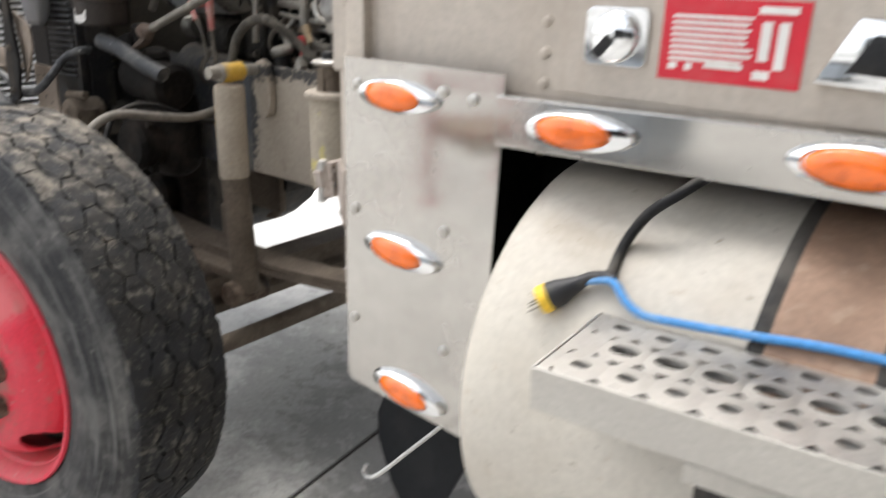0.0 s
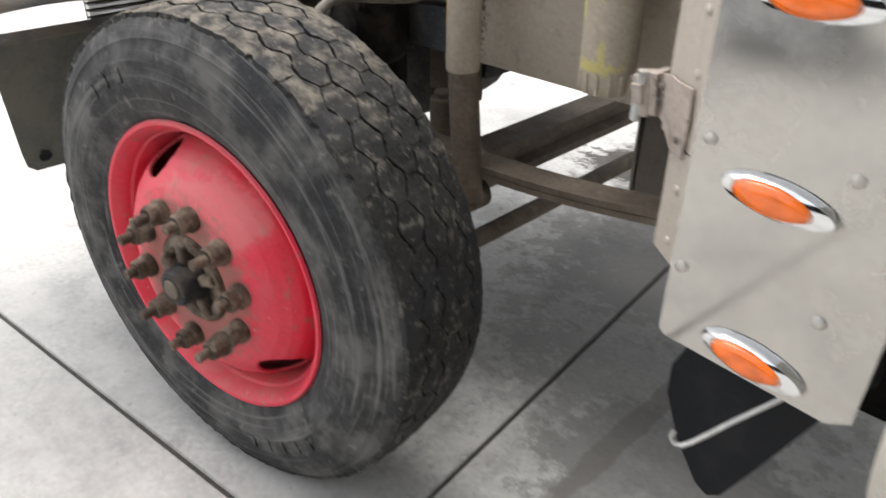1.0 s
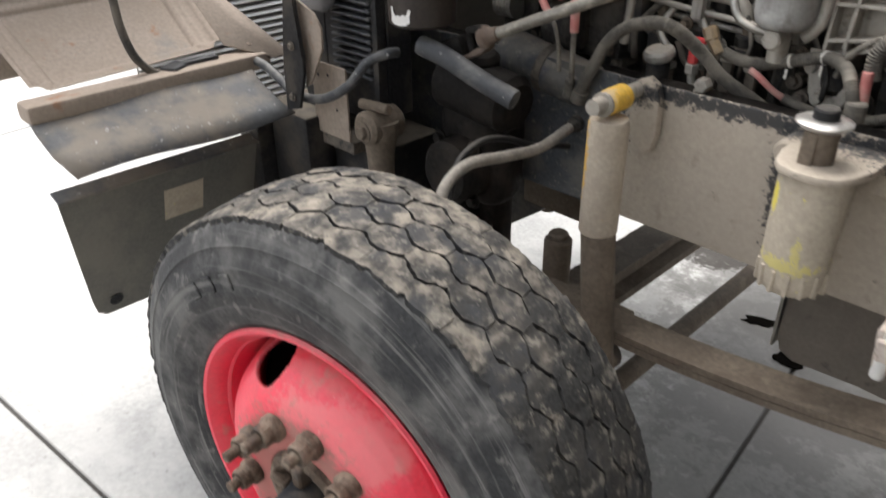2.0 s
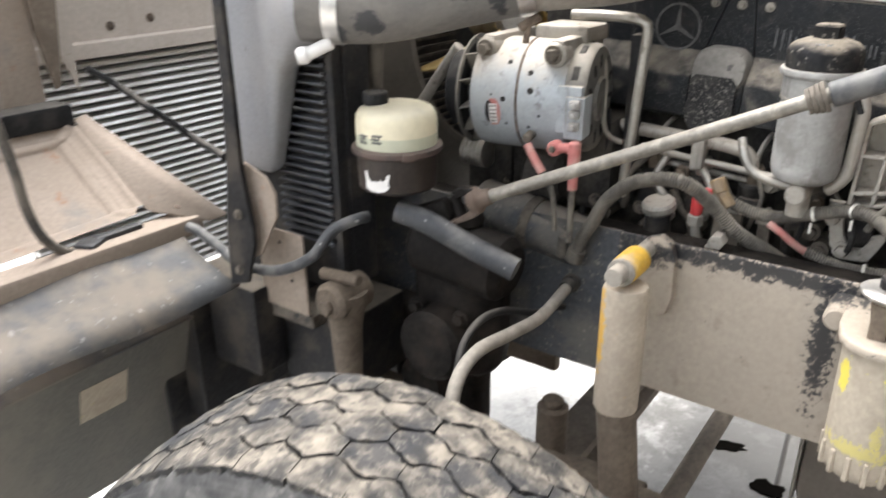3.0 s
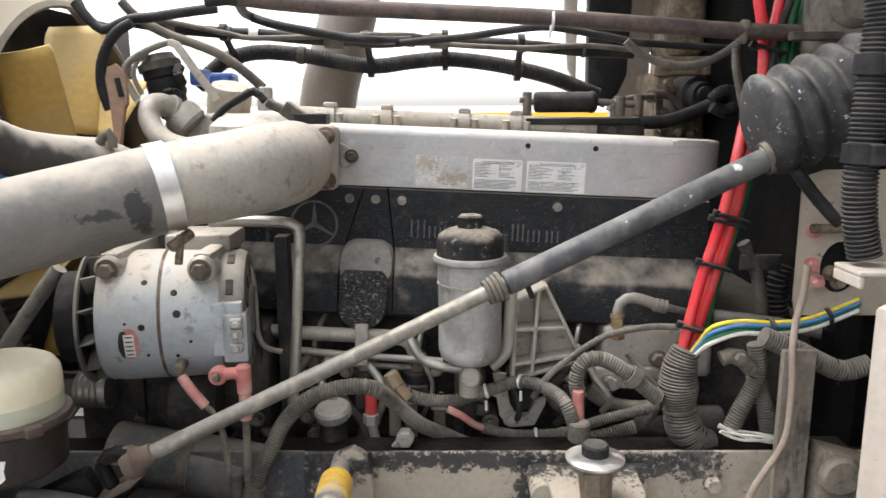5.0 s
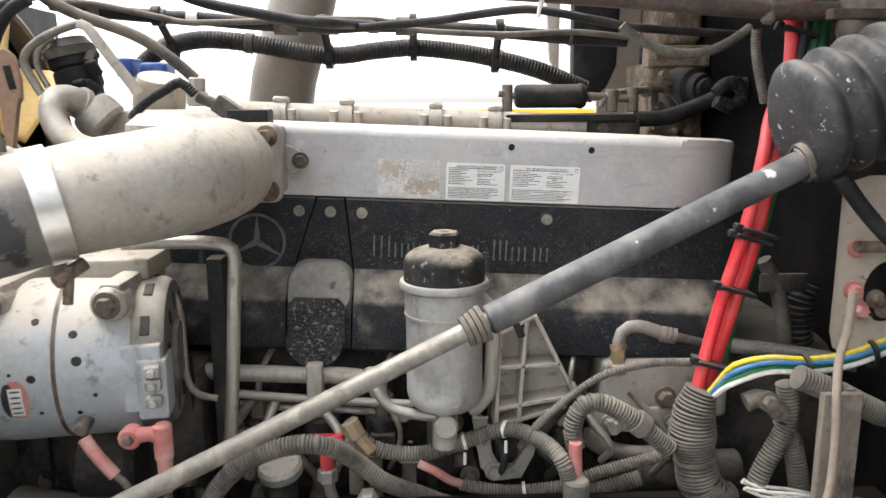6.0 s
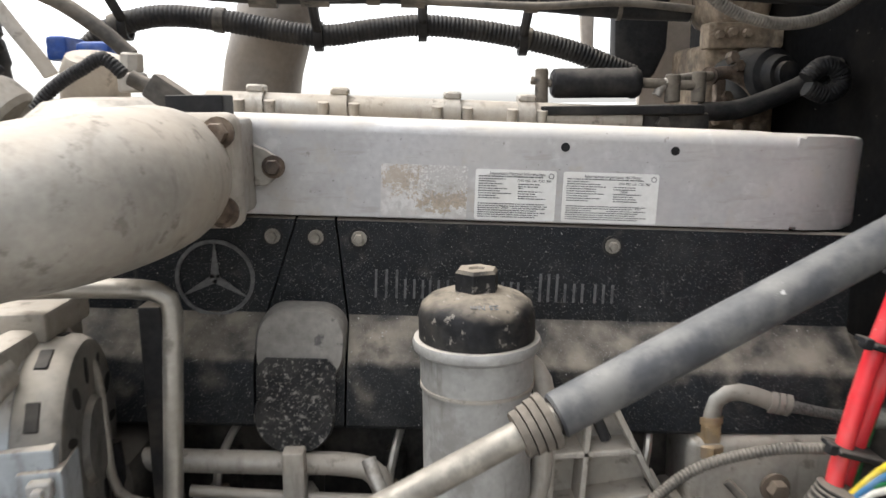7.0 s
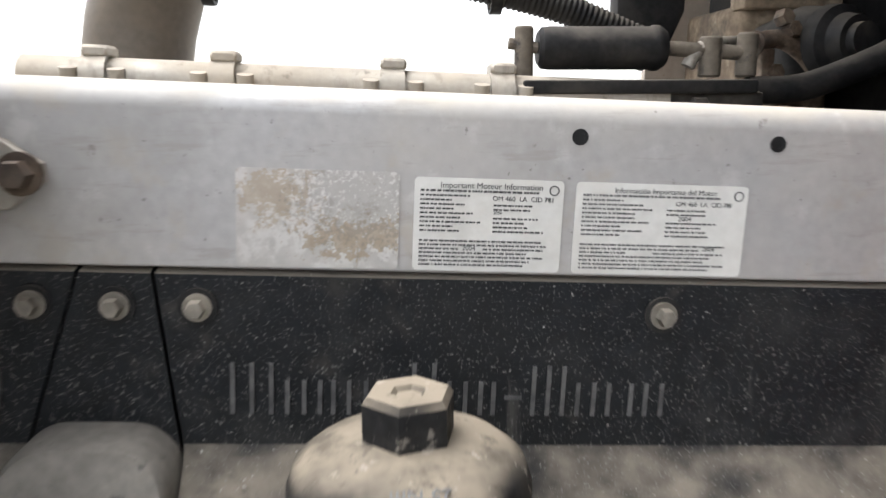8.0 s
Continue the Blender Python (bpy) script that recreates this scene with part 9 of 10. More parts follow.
# pedal plate
t = thing("pedal_plate", (-0.8, 1.33, 1.28), "pitted tan steel plate with a round hole", "plate")
a = [(-0.821, 1.330, 1.497), (-0.729, 1.330, 1.281), (-0.757, 1.330, 1.354)]
bm = B()
n = 28
cx, cz, hr = a[2][0], a[2][2], 0.030
x0, x1, z0, z1 = a[0][0], a[0][0] + 0.18, a[1][2], a[0][2]
out_, in_ = [], []
for i in range(n):
    an = 2 * math.pi * i / n
    c_, s_ = math.cos(an), math.sin(an)
    kx = ((x1 - cx) if c_ > 0 else (cx - x0)) / max(abs(c_), 1e-6)
    kz = ((z1 - cz) if s_ > 0 else (cz - z0)) / max(abs(s_), 1e-6)
    k_ = min(kx, kz)
    out_.append((cx + c_ * k_, cz + s_ * k_))
    in_.append((cx + c_ * hr, cz + s_ * hr * 1.3))
for y_ in (1.33, 1.336):
    vo = [bm.verts.new((p, y_, q)) for p, q in out_]
    vi = [bm.verts.new((p, y_, q)) for p, q in in_]
    for i in range(n):
        j = (i + 1) % n
        bm.faces.new((vo[i], vo[j], vi[j], vi[i]))
    if y_ == 1.33:
        v0 = vi
    else:
        for i in range(n):
            j = (i + 1) % n
            bm.faces.new((v0[i], v0[j], vi[j], vi[i]))
part("sheet", bm, "rail", t)
for q in [(-0.801, 1.330, 1.409), (-0.801, 1.330, 1.358), (-0.791, 1.330, 1.333), (-0.772, 1.330, 1.346), (-0.759, 1.330, 1.333)]:
    bm = B()
    bolt(bm, q, (0, -1, 0), 0.008, 0.014)
    part("bolt", bm, "red_boot" if q[0] < cx - 0.03 else "rust", t)
bm = B()
b_ = [(-0.814, 1.310, 1.415), (-0.753, 1.310, 1.415)]
cyl(bm, b_[0], b_[1], 0.007, 10)
part("pin", bm, "rust", t)
hose("column_lead", [(-0.857, 1.280, 1.501), (-0.833, 1.280, 1.471), (-0.808, 1.280, 1.444), (-0.791, 1.280, 1.428)], 0.009, "rubber", "black lead below the bellows", "cable")
COND = [(-0.851, 1.120, 1.722), (-0.849, 1.120, 1.675), (-0.851, 1.120, 1.633), (-0.853, 1.120, 1.591), (-0.855, 1.120, 1.534), (-0.856, 1.120, 1.496), (-0.851, 1.120, 1.451), (-0.842, 1.120, 1.414)]
t = thing("upright_conduit", COND[3], "upright corrugated conduit with black clamps", "conduit")
bm = B()
tube(bm, COND, 0.0195, 20, ridge=0.0022, pitch=0.0055)
part("corrugated_wall", bm, "rubber", t, angle=50)
for q in (2, 4):
    bm = B()
    ring(bm, COND[q], Vector(COND[q + 1]) - Vector(COND[q - 1]), 0.020, 0.022, 0.004, 20)
    box(bm, (-0.006, -0.03, -0.012), (0.014, -0.018, 0.012), Matrix.Translation(COND[q]), 0.002, 1)
    part("clamp", bm, "rubber", t, "black plastic clamp")
bm = B()
a = [(-0.867, 1.100, 1.403), (-0.845, 1.100, 1.375)]
box(bm, (a[0][0], 1.08, a[0][2] - 0.006), (a[0][0] + 0.3, 1.14, a[0][2]), bevel=0.002)
box(bm, (a[0][0], 1.08, a[0][2] - 0.02), (a[0][0] + 0.006, 1.14, a[0][2] - 0.006), bevel=0.002)
solo("battery_shelf", bm, "cab", "pale steel shelf flange beside the bulkhead", "shelf")
bm = B()
a = [(-0.841, 1.500, 1.326), (-0.770, 1.500, 1.329)]
box(bm, (a[0][0], 1.49, a[1][2] - 0.016), (a[1][0], 1.496, a[1][2] + 0.012), bevel=0.003)
solo("slotted_strap", bm, "black_steel", "dark slotted steel strap", "strap")
hose("dark_hose", [(-0.834, 1.500, 1.360), (-0.812, 1.500, 1.321), (-0.799, 1.500, 1.272), (-0.791, 1.500, 1.233)], 0.011, "hose_dust", "dusty dark hose near the bulkhead", "hose")
hose("dark_hose", [(-0.739, 1.550, 1.310), (-0.748, 1.550, 1.280), (-0.747, 1.550, 1.239), (-0.740, 1.550, 1.208)], 0.02, "rubber", "black corrugated hose near the bulkhead", "hose", ridge=0.0034, pitch=0.0089)

# thermostat side of the engine
t = thing("slotted_bracket", (-1.85, 1.45, 1.5), "rust-brown slotted belt bracket", "bracket")
a = [(-1.866, 1.450, 1.633), (-1.861, 1.450, 1.649), (-1.848, 1.450, 1.655), (-1.837, 1.450, 1.645), (-1.832, 1.450, 1.616), (-1.833, 1.450, 1.592), (-1.841, 1.450, 1.587), (-1.850, 1.450, 1.518), (-1.862, 1.450, 1.518), (-1.857, 1.450, 1.566), (-1.861, 1.450, 1.597)]
bm = B()
prism(bm, [(q[0], q[2]) for q in a], 0.010, flank(0, 1.456, 0), 0.0025)
part("plate", bm, "strap", t)
# slot is a black inlay that paints the shade of an opening
bm = B()
b_ = [(-1.845, 1.440, 1.633), (-1.840, 1.440, 1.604)]
tube(bm, [(q[0], 1.4455, q[2]) for q in b_], 0.006, 10, squash=0.4)
part("slot", bm, "rubber", t)
t = thing("coolant_valve", (-1.72, 1.62, 1.5), "black canister valve held by a grey strap", "valve")
a = [(-1.829, 1.620, 1.605), (-1.845, 1.620, 1.678), (-1.842, 1.620, 1.658), (-1.833, 1.620, 1.622)]
ax = Vector(a[1]) - Vector(a[0])
bm = B()
lathe(bm, [(0, -0.02), (0.028, -0.02), (0.030, 0.0), (0.033, 0.004), (0.033, 0.028), (0.030, 0.032), (0.034, 0.036), (0.034, 0.062), (0.029, 0.068), (0.026, 0.075), (0, 0.078)], axis_to(a[0], ax), 24)
part("canister", bm, "rubber", t)
bm = B()
ring(bm, Vector(a[2]), ax, 0.0345, 0.012, 0.003, 24)
part("band", bm, "hose_dust", t, "dusty band round the canister")
RND = random.Random(8)
for k in range(7):
    bm = B()
    q = Vector(a[3]) + Vector((RND.uniform(0.01, 0.05), RND.uniform(-0.04, -0.01), RND.uniform(-0.03, 0.035)))
    box(bm, (-0.009, -0.006, -0.012), (0.009, 0.006, 0.012), Matrix.Translation(q) @ Matrix.Rotation(RND.uniform(-1, 1), 4, "Y") @ Matrix.Rotation(RND.uniform(-1, 1), 4, "X"), 0.003, 1)
    part("torn_tape", bm, "rubber", t)
bm = B()
tube(bm, [(-1.868, 1.575, 1.599), (-1.878, 1.575, 1.618), (-1.889, 1.575, 1.643), (-1.880, 1.575, 1.662), (-1.856, 1.575, 1.678), (-1.828, 1.575, 1.690), (-1.806, 1.575, 1.696), (-1.795, 1.575, 1.693)], 0.0065, 10, squash=0.7)
part("strap", bm, "steel", t, "bent grey strap")
bm = B()
tube(bm, [(-1.865, 1.590, 1.609), (-1.875, 1.590, 1.630), (-1.878, 1.590, 1.649), (-1.868, 1.590, 1.668), (-1.850, 1.590, 1.680)], 0.0045, 10)
part("inner_strap", bm, "steel", t)
bm = B()
tube(bm, [(-1.803, 1.565, 1.696), (-1.791, 1.565, 1.691), (-1.776, 1.565, 1.669), (-1.756, 1.565, 1.640), (-1.737, 1.565, 1.614), (-1.728, 1.565, 1.599)], 0.0085, 12, squash=0.45)
part("pale_strap", bm, "cast", t, "pale dusty strap")
ELB = [(-1.781, 1.560, 1.564), (-1.792, 1.560, 1.574), (-1.801, 1.545, 1.586), (-1.812, 1.530, 1.593), (-1.822, 1.515, 1.590), (-1.823, 1.505, 1.571), (-1.812, 1.495, 1.550), (-1.791, 1.485, 1.534), (-1.764, 1.480, 1.525), (-1.735, 1.475, 1.519)]
t = thing("coolant_pipe", (-1.74, 1.5, 1.5), "pale dusty bent coolant pipe with a ringed hose end", "pipe")
bm = B()
tube(bm, ELB, 0.0165, 22, step=0.006, radii=[0.019, 0.019, 0.0185, 0.018, 0.0175, 0.0172, 0.017, 0.0165, 0.0165, 0.017])
part("bend", bm, "cast", t)
for i, r_ in ((1, 0.0195), (2, 0.019)):
    bm = B()
    ring(bm, ELB[i], Vector(ELB[i + 1]) - Vector(ELB[i - 1]), r_, 0.009, 0.004, 24)
    part("hose_band", bm, "steel" if i == 1 else "cast", t)
bm = B()
lathe(bm, [(0, -0.02), (0.030, -0.02), (0.033, -0.012), (0.033, 0.01), (0.028, 0.016), (0, 0.018)], axis_to(ELB[0], Vector(ELB[0]) - Vector(ELB[1])), 24)
part("hose_end", bm, "cast", t)
bm = B()
tube(bm, [(-1.862, 1.400, 1.533), (-1.854, 1.400, 1.547), (-1.843, 1.400, 1.550), (-1.842, 1.400, 1.528)], 0.0075, 12)
solo("short_black_hose", bm, "hose_dust", "short bent black hose beside the bracket", "hose")
bm = B()
a = [(-1.795, 1.620, 1.575), (-1.729, 1.620, 1.575), (-1.732, 1.620, 1.535)]
box(bm, (a[0][0], 1.56, 1.44), (-1.62, 1.75, a[0][2]), bevel=0.008)
solo("thermostat_housing", bm, "cast", "dusty cast thermostat housing", "housing")
bm = B()
box(bm, (-1.95, 1.42, 0.80), (-1.80, 2.05, 1.30), bevel=0.03)
solo("timing_cover", bm, "grease", "greasy dark front cover of the engine", "cover")
bm = B()
a = [(-1.649, 1.520, 1.570)]
lathe(bm, [(0.075, -0.03), (0.072, 0.0), (0.055, 0.014), (0.03, 0.018), (0, 0.018)], Matrix.Translation((a[0][0], 1.50, a[0][2] - 0.012)), 32)
solo("manifold_dome", bm, "cast", "low dusty dome on the manifold end", "cover")
bm = B()
a = [(-1.757, 1.750, 1.610)]
lathe(bm, [(0, 0.02), (0.035, 0.018), (0.042, 0.0), (0.042, -0.06), (0, -0.06)], axis_to(a[0], (0.2, -0.3, 1)), 24)
solo("round_housing", bm, "cast", "round dusty housing behind the manifold", "housing")
bm = B()
a = [(-1.878, 1.900, 1.666), (-1.808, 1.900, 1.654)]
box(bm, (a[0][0], 1.88, a[0][2] - 0.035), (a[0][0] + 0.03, 1.95, a[0][2]), bevel=0.006)
box(bm, (a[0][0] + 0.04, 1.88, a[1][2] - 0.05), (a[1][0] + 0.02, 1.95, a[1][2] + 0.004), bevel=0.01)
solo("blue_connector", bm, "blue_far", "bright blue plastic connector", "connector")
t = thing("sensor", (-1.55, 1.56, 1.56), "small dusty sensor with a corrugated lead", "sensor")
a = [(-1.642, 1.560, 1.621), (-1.643, 1.560, 1.601)]
bm = B()
cyl(bm, a[0], a[1], 0.012, 8, 0.002)
cyl(bm, Vector(a[1]) - Vector((0, 0, 0.02)), a[1], 0.015, 12, 0.002)
part("body", bm, "cast", t)
bm = B()
tube(bm, [(-1.716, 1.500, 1.565), (-1.706, 1.500, 1.578), (-1.688, 1.500, 1.592), (-1.666, 1.500, 1.604), (-1.648, 1.500, 1.613), (-1.630, 1.500, 1.597)], 0.007, 10, ridge=0.0008, pitch=0.0038)
part("lead", bm, "rubber", t, "black corrugated lead")
bm = B()
tube(bm, [(-1.631, 1.520, 1.595), (-1.614, 1.520, 1.586), (-1.596, 1.520, 1.581)], 0.008, 10)
part("short_lead", bm, "hose_dust", t)
t = thing("pressure_sensor", (-1.52, 1.5, 1.555), "black plug connector on the manifold end", "connector")
a = [(-1.575, 1.460, 1.576), (-1.548, 1.460, 1.566)]
bm = B()
box(bm, (-0.02, -0.012, -0.012), (0.02, 0.012, 0.012), Matrix.Translation(a[0]) @ Matrix.Rotation(radians(35), 4, "Y"), 0.003)
part("plug", bm, "hose_dust", t)
bm = B()
box(bm, (-0.026, -0.02, -0.011), (0.026, 0.02, 0.011), Matrix.Translation(a[1]), 0.002)
part("base", bm, "rubber", t)

UPH = [(-2.265, 1.200, 1.664), (-2.164, 1.200, 1.669), (-2.079, 1.200, 1.663), (-2.030, 1.200, 1.645), (-1.986, 1.210, 1.598), (-1.959, 1.240, 1.556), (-1.939, 1.300, 1.527), (-1.915, 1.360, 1.514), (-1.870, 1.420, 1.504), (-1.835, 1.440, 1.484)]
t = thing("radiator_hose", UPH[3], "thick dusty black upper radiator hose with a clamp", "hose")
bm = B()
tube(bm, UPH, 0.0365, 28)
part("hose_wall", bm, "hose_pale", t)
bm = B()
ring(bm, UPH[1], Vector(UPH[2]) - Vector(UPH[0]), 0.037, 0.014, 0.002, 28)
part("hose_clamp", bm, "steel", t)
hose("blue_line", [(x + 0.003, y - 0.024, z - 0.037) for x, y, z in UPH[:7]], 0.006, "wire_blue", "thin blue line along the radiator hose", "hose")
hose("stay_rod", [(-1.921, 1.360, 1.350), (-1.972, 1.360, 1.285), (-2.030, 1.360, 1.207), (-2.05, 1.36, 1.18)], 0.0115, "cast", "pale stay rod beside the alternator", "rod")
bm = B()
a = [(-1.907, 1.400, 1.140), (-1.882, 1.400, 1.140)]
lathe(bm, [(0, -0.02), (0.03, -0.02)] + [(0.03 if k % 2 else 0.026, -0.016 + 0.005 * k) for k in range(8)] + [(0.03, 0.03), (0, 0.03)], axis_to(a[0], (1, 0, 0)), 24)
solo("idler_pulley", bm, "steel", "small ribbed steel idler pulley", "pulley")
bm = B()
box(bm, (-1.86, 1.42, 1.05), (-1.62, 1.56, 1.24), bevel=0.03)
cyl(bm, (-1.78, 1.40, 1.12), (-1.70, 1.40, 1.12), 0.05, 20, 0.01)
t = thing("belt_housing", (-1.74, 1.45, 1.05), "greasy dark housing under the alternator", "housing")
part("case", bm, "grease", t)
for x, z in ((-1.84, 1.2), (-1.76, 1.215), (-1.66, 1.2), (-1.84, 1.08), (-1.65, 1.08)):
    bm = B()
    bolt(bm, (x, 1.421, z), (0, -1, 0), 0.009, 0.012)
    part("bolt", bm, "dirty", t)
for k in range(3):
    bm = B()
    box(bm, (-1.845 + 0.06 * k, 1.412, 1.07), (-1.83 + 0.06 * k, 1.425, 1.19), bevel=0.003)
    part("case_rib", bm, "grease", t)

hose("stand_pipe", [(-2.001, 1.220, 1.431), (-2.007, 1.220, 1.354), (-2.013, 1.220, 1.274), (-2.020, 1.220, 1.205)], 0.014, "hose_dust", "dark upright pipe behind the reservoir", "pipe")
# ---- steering gear below ----
t = thing("steering_gear", (-1.85, 1.22, 0.7), "greasy dark steering gear box bolted to the rail", "steering gear")
bm = B()
box(bm, (-1.93, 1.18, 0.74), (-1.74, 1.312, 1.0), bevel=0.06, seg=4)
cyl(bm, (-1.90, 1.20, 1.02), (-1.70, 1.20, 1.0), 0.06, 24, 0.015)
cyl(bm, (-1.82, 1.22, 1.0), (-1.80, 1.205, 1.09), 0.035, 20, 0.01)
cyl(bm, (-1.83, 1.12, 0.84), (-1.83, 1.2, 0.84), 0.07, 24, 0.012)
part("case", bm, "gear", t)
for x, z in ((-1.88, 0.9), (-1.78, 0.9), (-1.88, 0.78), (-1.78, 0.78)):
    bm = B()
    bolt(bm, (x, 1.16, z), (0, -1, 0), 0.012, 0.014)
    part("bolt", bm, "gear", t)
bm = B()
box(bm, (-2.06, 1.29, 0.36), (-1.83, 1.37, 0.83), bevel=0.03, seg=3)
cyl(bm, (-1.94, 1.24, 0.66), (-1.94, 1.33, 0.66), 0.06, 20, 0.012)
solo("spring_shackle", bm, "gear", "greasy black spring shackle under the rail", "shackle")
t = thing("drop_arm", (-2.0, 1.09, 0.68), "dusty forged drop arm with a clamp bolt", "arm")
bm = B()
tube(bm, [(-2.0, 1.09, 0.62), (-2.0, 1.09, 0.75), (-2.0, 1.09, 0.86), (-1.995, 1.09, 0.93)], 0.03, 16, radii=[0.024, 0.026, 0.03, 0.042])
cyl(bm, (-2.0, 1.045, 0.915), (-2.0, 1.14, 0.915), 0.038, 20, 0.008)
part("arm", bm, "under", t)
bm = B()
bolt(bm, (-2.0, 1.046, 0.91), (0, -1, 0), 0.016, 0.014)
cyl(bm, (-2.04, 1.075, 0.958), (-1.945, 1.075, 0.966), 0.0115, 12, 0.003)
part("clamp_bolt", bm, "under", t)
hose("grey_tube", [(-1.86, 1.09, 1.115), (-1.80, 1.10, 1.10), (-1.73, 1.115, 1.07), (-1.652, 1.13, 1.043)], 0.0195, "sleeve", "scuffed dark grey tube end", "tube", seg=18)
t = thing("cross_tube", (-1.7, 1.345, 1.0), "thick dark cross tube behind the shock absorber", "tube")
bm = B()
tube(bm, [(-1.86, 1.36, 1.05), (-1.72, 1.352, 1.03), (-1.60, 1.372, 1.0), (-1.50, 1.45, 0.97)], 0.05, 24)
part("tube_wall", bm, "rail_bare", t)
bm = B()
ring(bm, (-1.74, 1.353, 1.034), (1, -0.05, -0.13), 0.050, 0.02, 0.003, 28)
part("end_ring", bm, "dirty", t)
LOOP = [(-2.386, 1.020, 0.996), (-2.337, 1.020, 0.998), (-2.275, 1.020, 0.980), (-2.207, 1.020, 0.954), (-2.104, 1.020, 0.966), (-2.007, 1.020, 1.017), (-1.982, 1.050, 1.063), (-1.945, 1.080, 1.085), (-1.942, 1.100, 1.083)]
hose("front_hose", LOOP, 0.0105, "sleeve", "dusty black hose looping to the fender", "hose")
hose("axle_hose", [(-1.638, 1.312, 0.952), (-1.636, 1.275, 0.948), (-1.636, 1.192, 0.934), (-1.636, 1.089, 0.948), (-1.635, 0.997, 0.964), (-1.632, 0.94, 0.952), (-1.62, 0.90, 0.92), (-1.61, 0.88, 0.84)], 0.0108, "hose_tan", "dusty grey-tan brake hose behind the tyre", "hose", seg=16)
hose("axle_hose", [(-1.65, 1.31, 0.900), (-1.66, 1.279, 0.908), (-1.665, 1.224, 0.920), (-1.672, 1.13, 0.962), (-1.675, 1.069, 0.974), (-1.672, 1.02, 0.965), (-1.665, 0.987, 0.944), (-1.65, 0.95, 0.88)], 0.0065, "rubber", "thin black hose behind the tyre", "hose")
bm = B()
lathe(bm, [(0, -0.004), (0.017, -0.004), (0.017, 0.006), (0.0135, 0.008), (0.0135, 0.024), (0.012, 0.026), (0, 0.026)], axis_to((-1.638, 1.314, 0.952), (0, -1, -0.1)), 18)
solo("hose_fitting", bm, "grease", "dirty steel fitting where the brake hose meets the rail", "fitting")
bm = B()
cyl(bm, (-1.663, 1.317, 0.55), (-1.663, 1.317, 0.672), 0.032, 20, 0.004)
cyl(bm, (-1.663, 1.317, 0.672), (-1.663, 1.317, 0.688), 0.022, 20, 0.004)
solo("bump_stop", bm, "under", "dirty rubber bump stop on the spring", "bump stop")
bm = B()
box(bm, (-1.70, 1.16, 0.53), (-1.46, 1.34, 0.56), bevel=0.006)
solo("spring_plate", bm, "under", "dirty steel plate clamped on the spring", "plate")

# ---- front: tilted hood, fender and guard ----
t = thing("fender_guard", (-2.4, 0.7, 0.45), "dark olive plastic wheel guard plate with a corner hole", "guard")
g0, g1 = Vector((-2.345, 0.0, 0.815)), Vector((-2.47, 0.0, 0.44))
dn = (g1 - g0)
up_ = -dn.normalized()
ln = dn.length
gm = Matrix(((0, up_.x, up_.z, g1.x), (1, 0, 0, 0), (0, up_.z, -up_.x, g1.z), (0, 0, 0, 1)))
bm = B()
prism(bm, [(0.575, 0.0), (1.02, 0.0), (1.02, ln), (0.502, ln), (0.515, ln * 0.75), (0.545, 0.06), (0.553, 0.02)], 0.006, gm, 0.0015)
part("sheet", bm, "guard", t)
bm = B()
lathe(bm, [(0.008, 0.007), (0.016, 0.0075), (0.017, 0.009), (0.008, 0.009)], gm @ Matrix.Translation((0.60, 0.045, 0)), 18, close=True)
lathe(bm, [(0, 0.0068), (0.009, 0.0068)], gm @ Matrix.Translation((0.60, 0.045, 0)), 18)
part("grommet", bm, "rubber", t, "black grommet")
bm = B()
box(bm, (0.735, 0.245, 0.0062), (0.835, 0.335, 0.0067), gm)
part("faded_label", bm, "can", t, "faded pale sticker")
bm = B()
box(bm, (0.502, ln - 0.004, -0.03), (1.02, ln + 0.004, 0.012), gm, 0.002, 1)
part("top_flange", bm, "lip", t)

t = thing("tilted_hood", (-2.7, 0.9, 0.9), "dusty tan truck hood tilted forward, inner side showing", "hood")
# hanging lip
bm = B()
rows = []
for i in range(13):
    f = i / 12
    y = 0.50 + 0.50 * f
    rows.append([bm.verts.new((-2.37 + 0.02 * f, y, 0.985 - 0.004 * math.sin(f * 9))), bm.verts.new((-2.34 + 0.02 * f, y, 0.962)), bm.verts.new((-2.27 + 0.03 * f, y, 0.935 + 0.006 * math.sin(f * 5))), bm.verts.new((-2.212 + 0.004 * f, y + 0.015, 0.905 + 0.006 * math.sin(f * 7)))])
for p, q in zip(rows, rows[1:]):
    for i in range(3):
        bm.faces.new((p[i], p[i + 1], q[i + 1], q[i]))
ob = part("hanging_lip", bm, "lip", t, "bent zinc lip under dust")
md = ob.modifiers.new("thick", "SOLIDIFY")
md.thickness = 0.003
for y in (0.60, 0.67, 0.78, 0.90):
    bm = B()
    lathe(bm, [(0, 0.005), (0.008, 0.004), (0.012, 0.0)], axis_to((-2.318, y, 0.953), (0.4, 0, 1)), 14)
    part("rusty_rivet", bm, "strap", t)
bm = B()
box(bm, (-2.42, 0.50, 0.975), (-2.355, 1.06, 1.015), bevel=0.008)
part("rusty_strip", bm, "fender", t, "rusty folded edge")
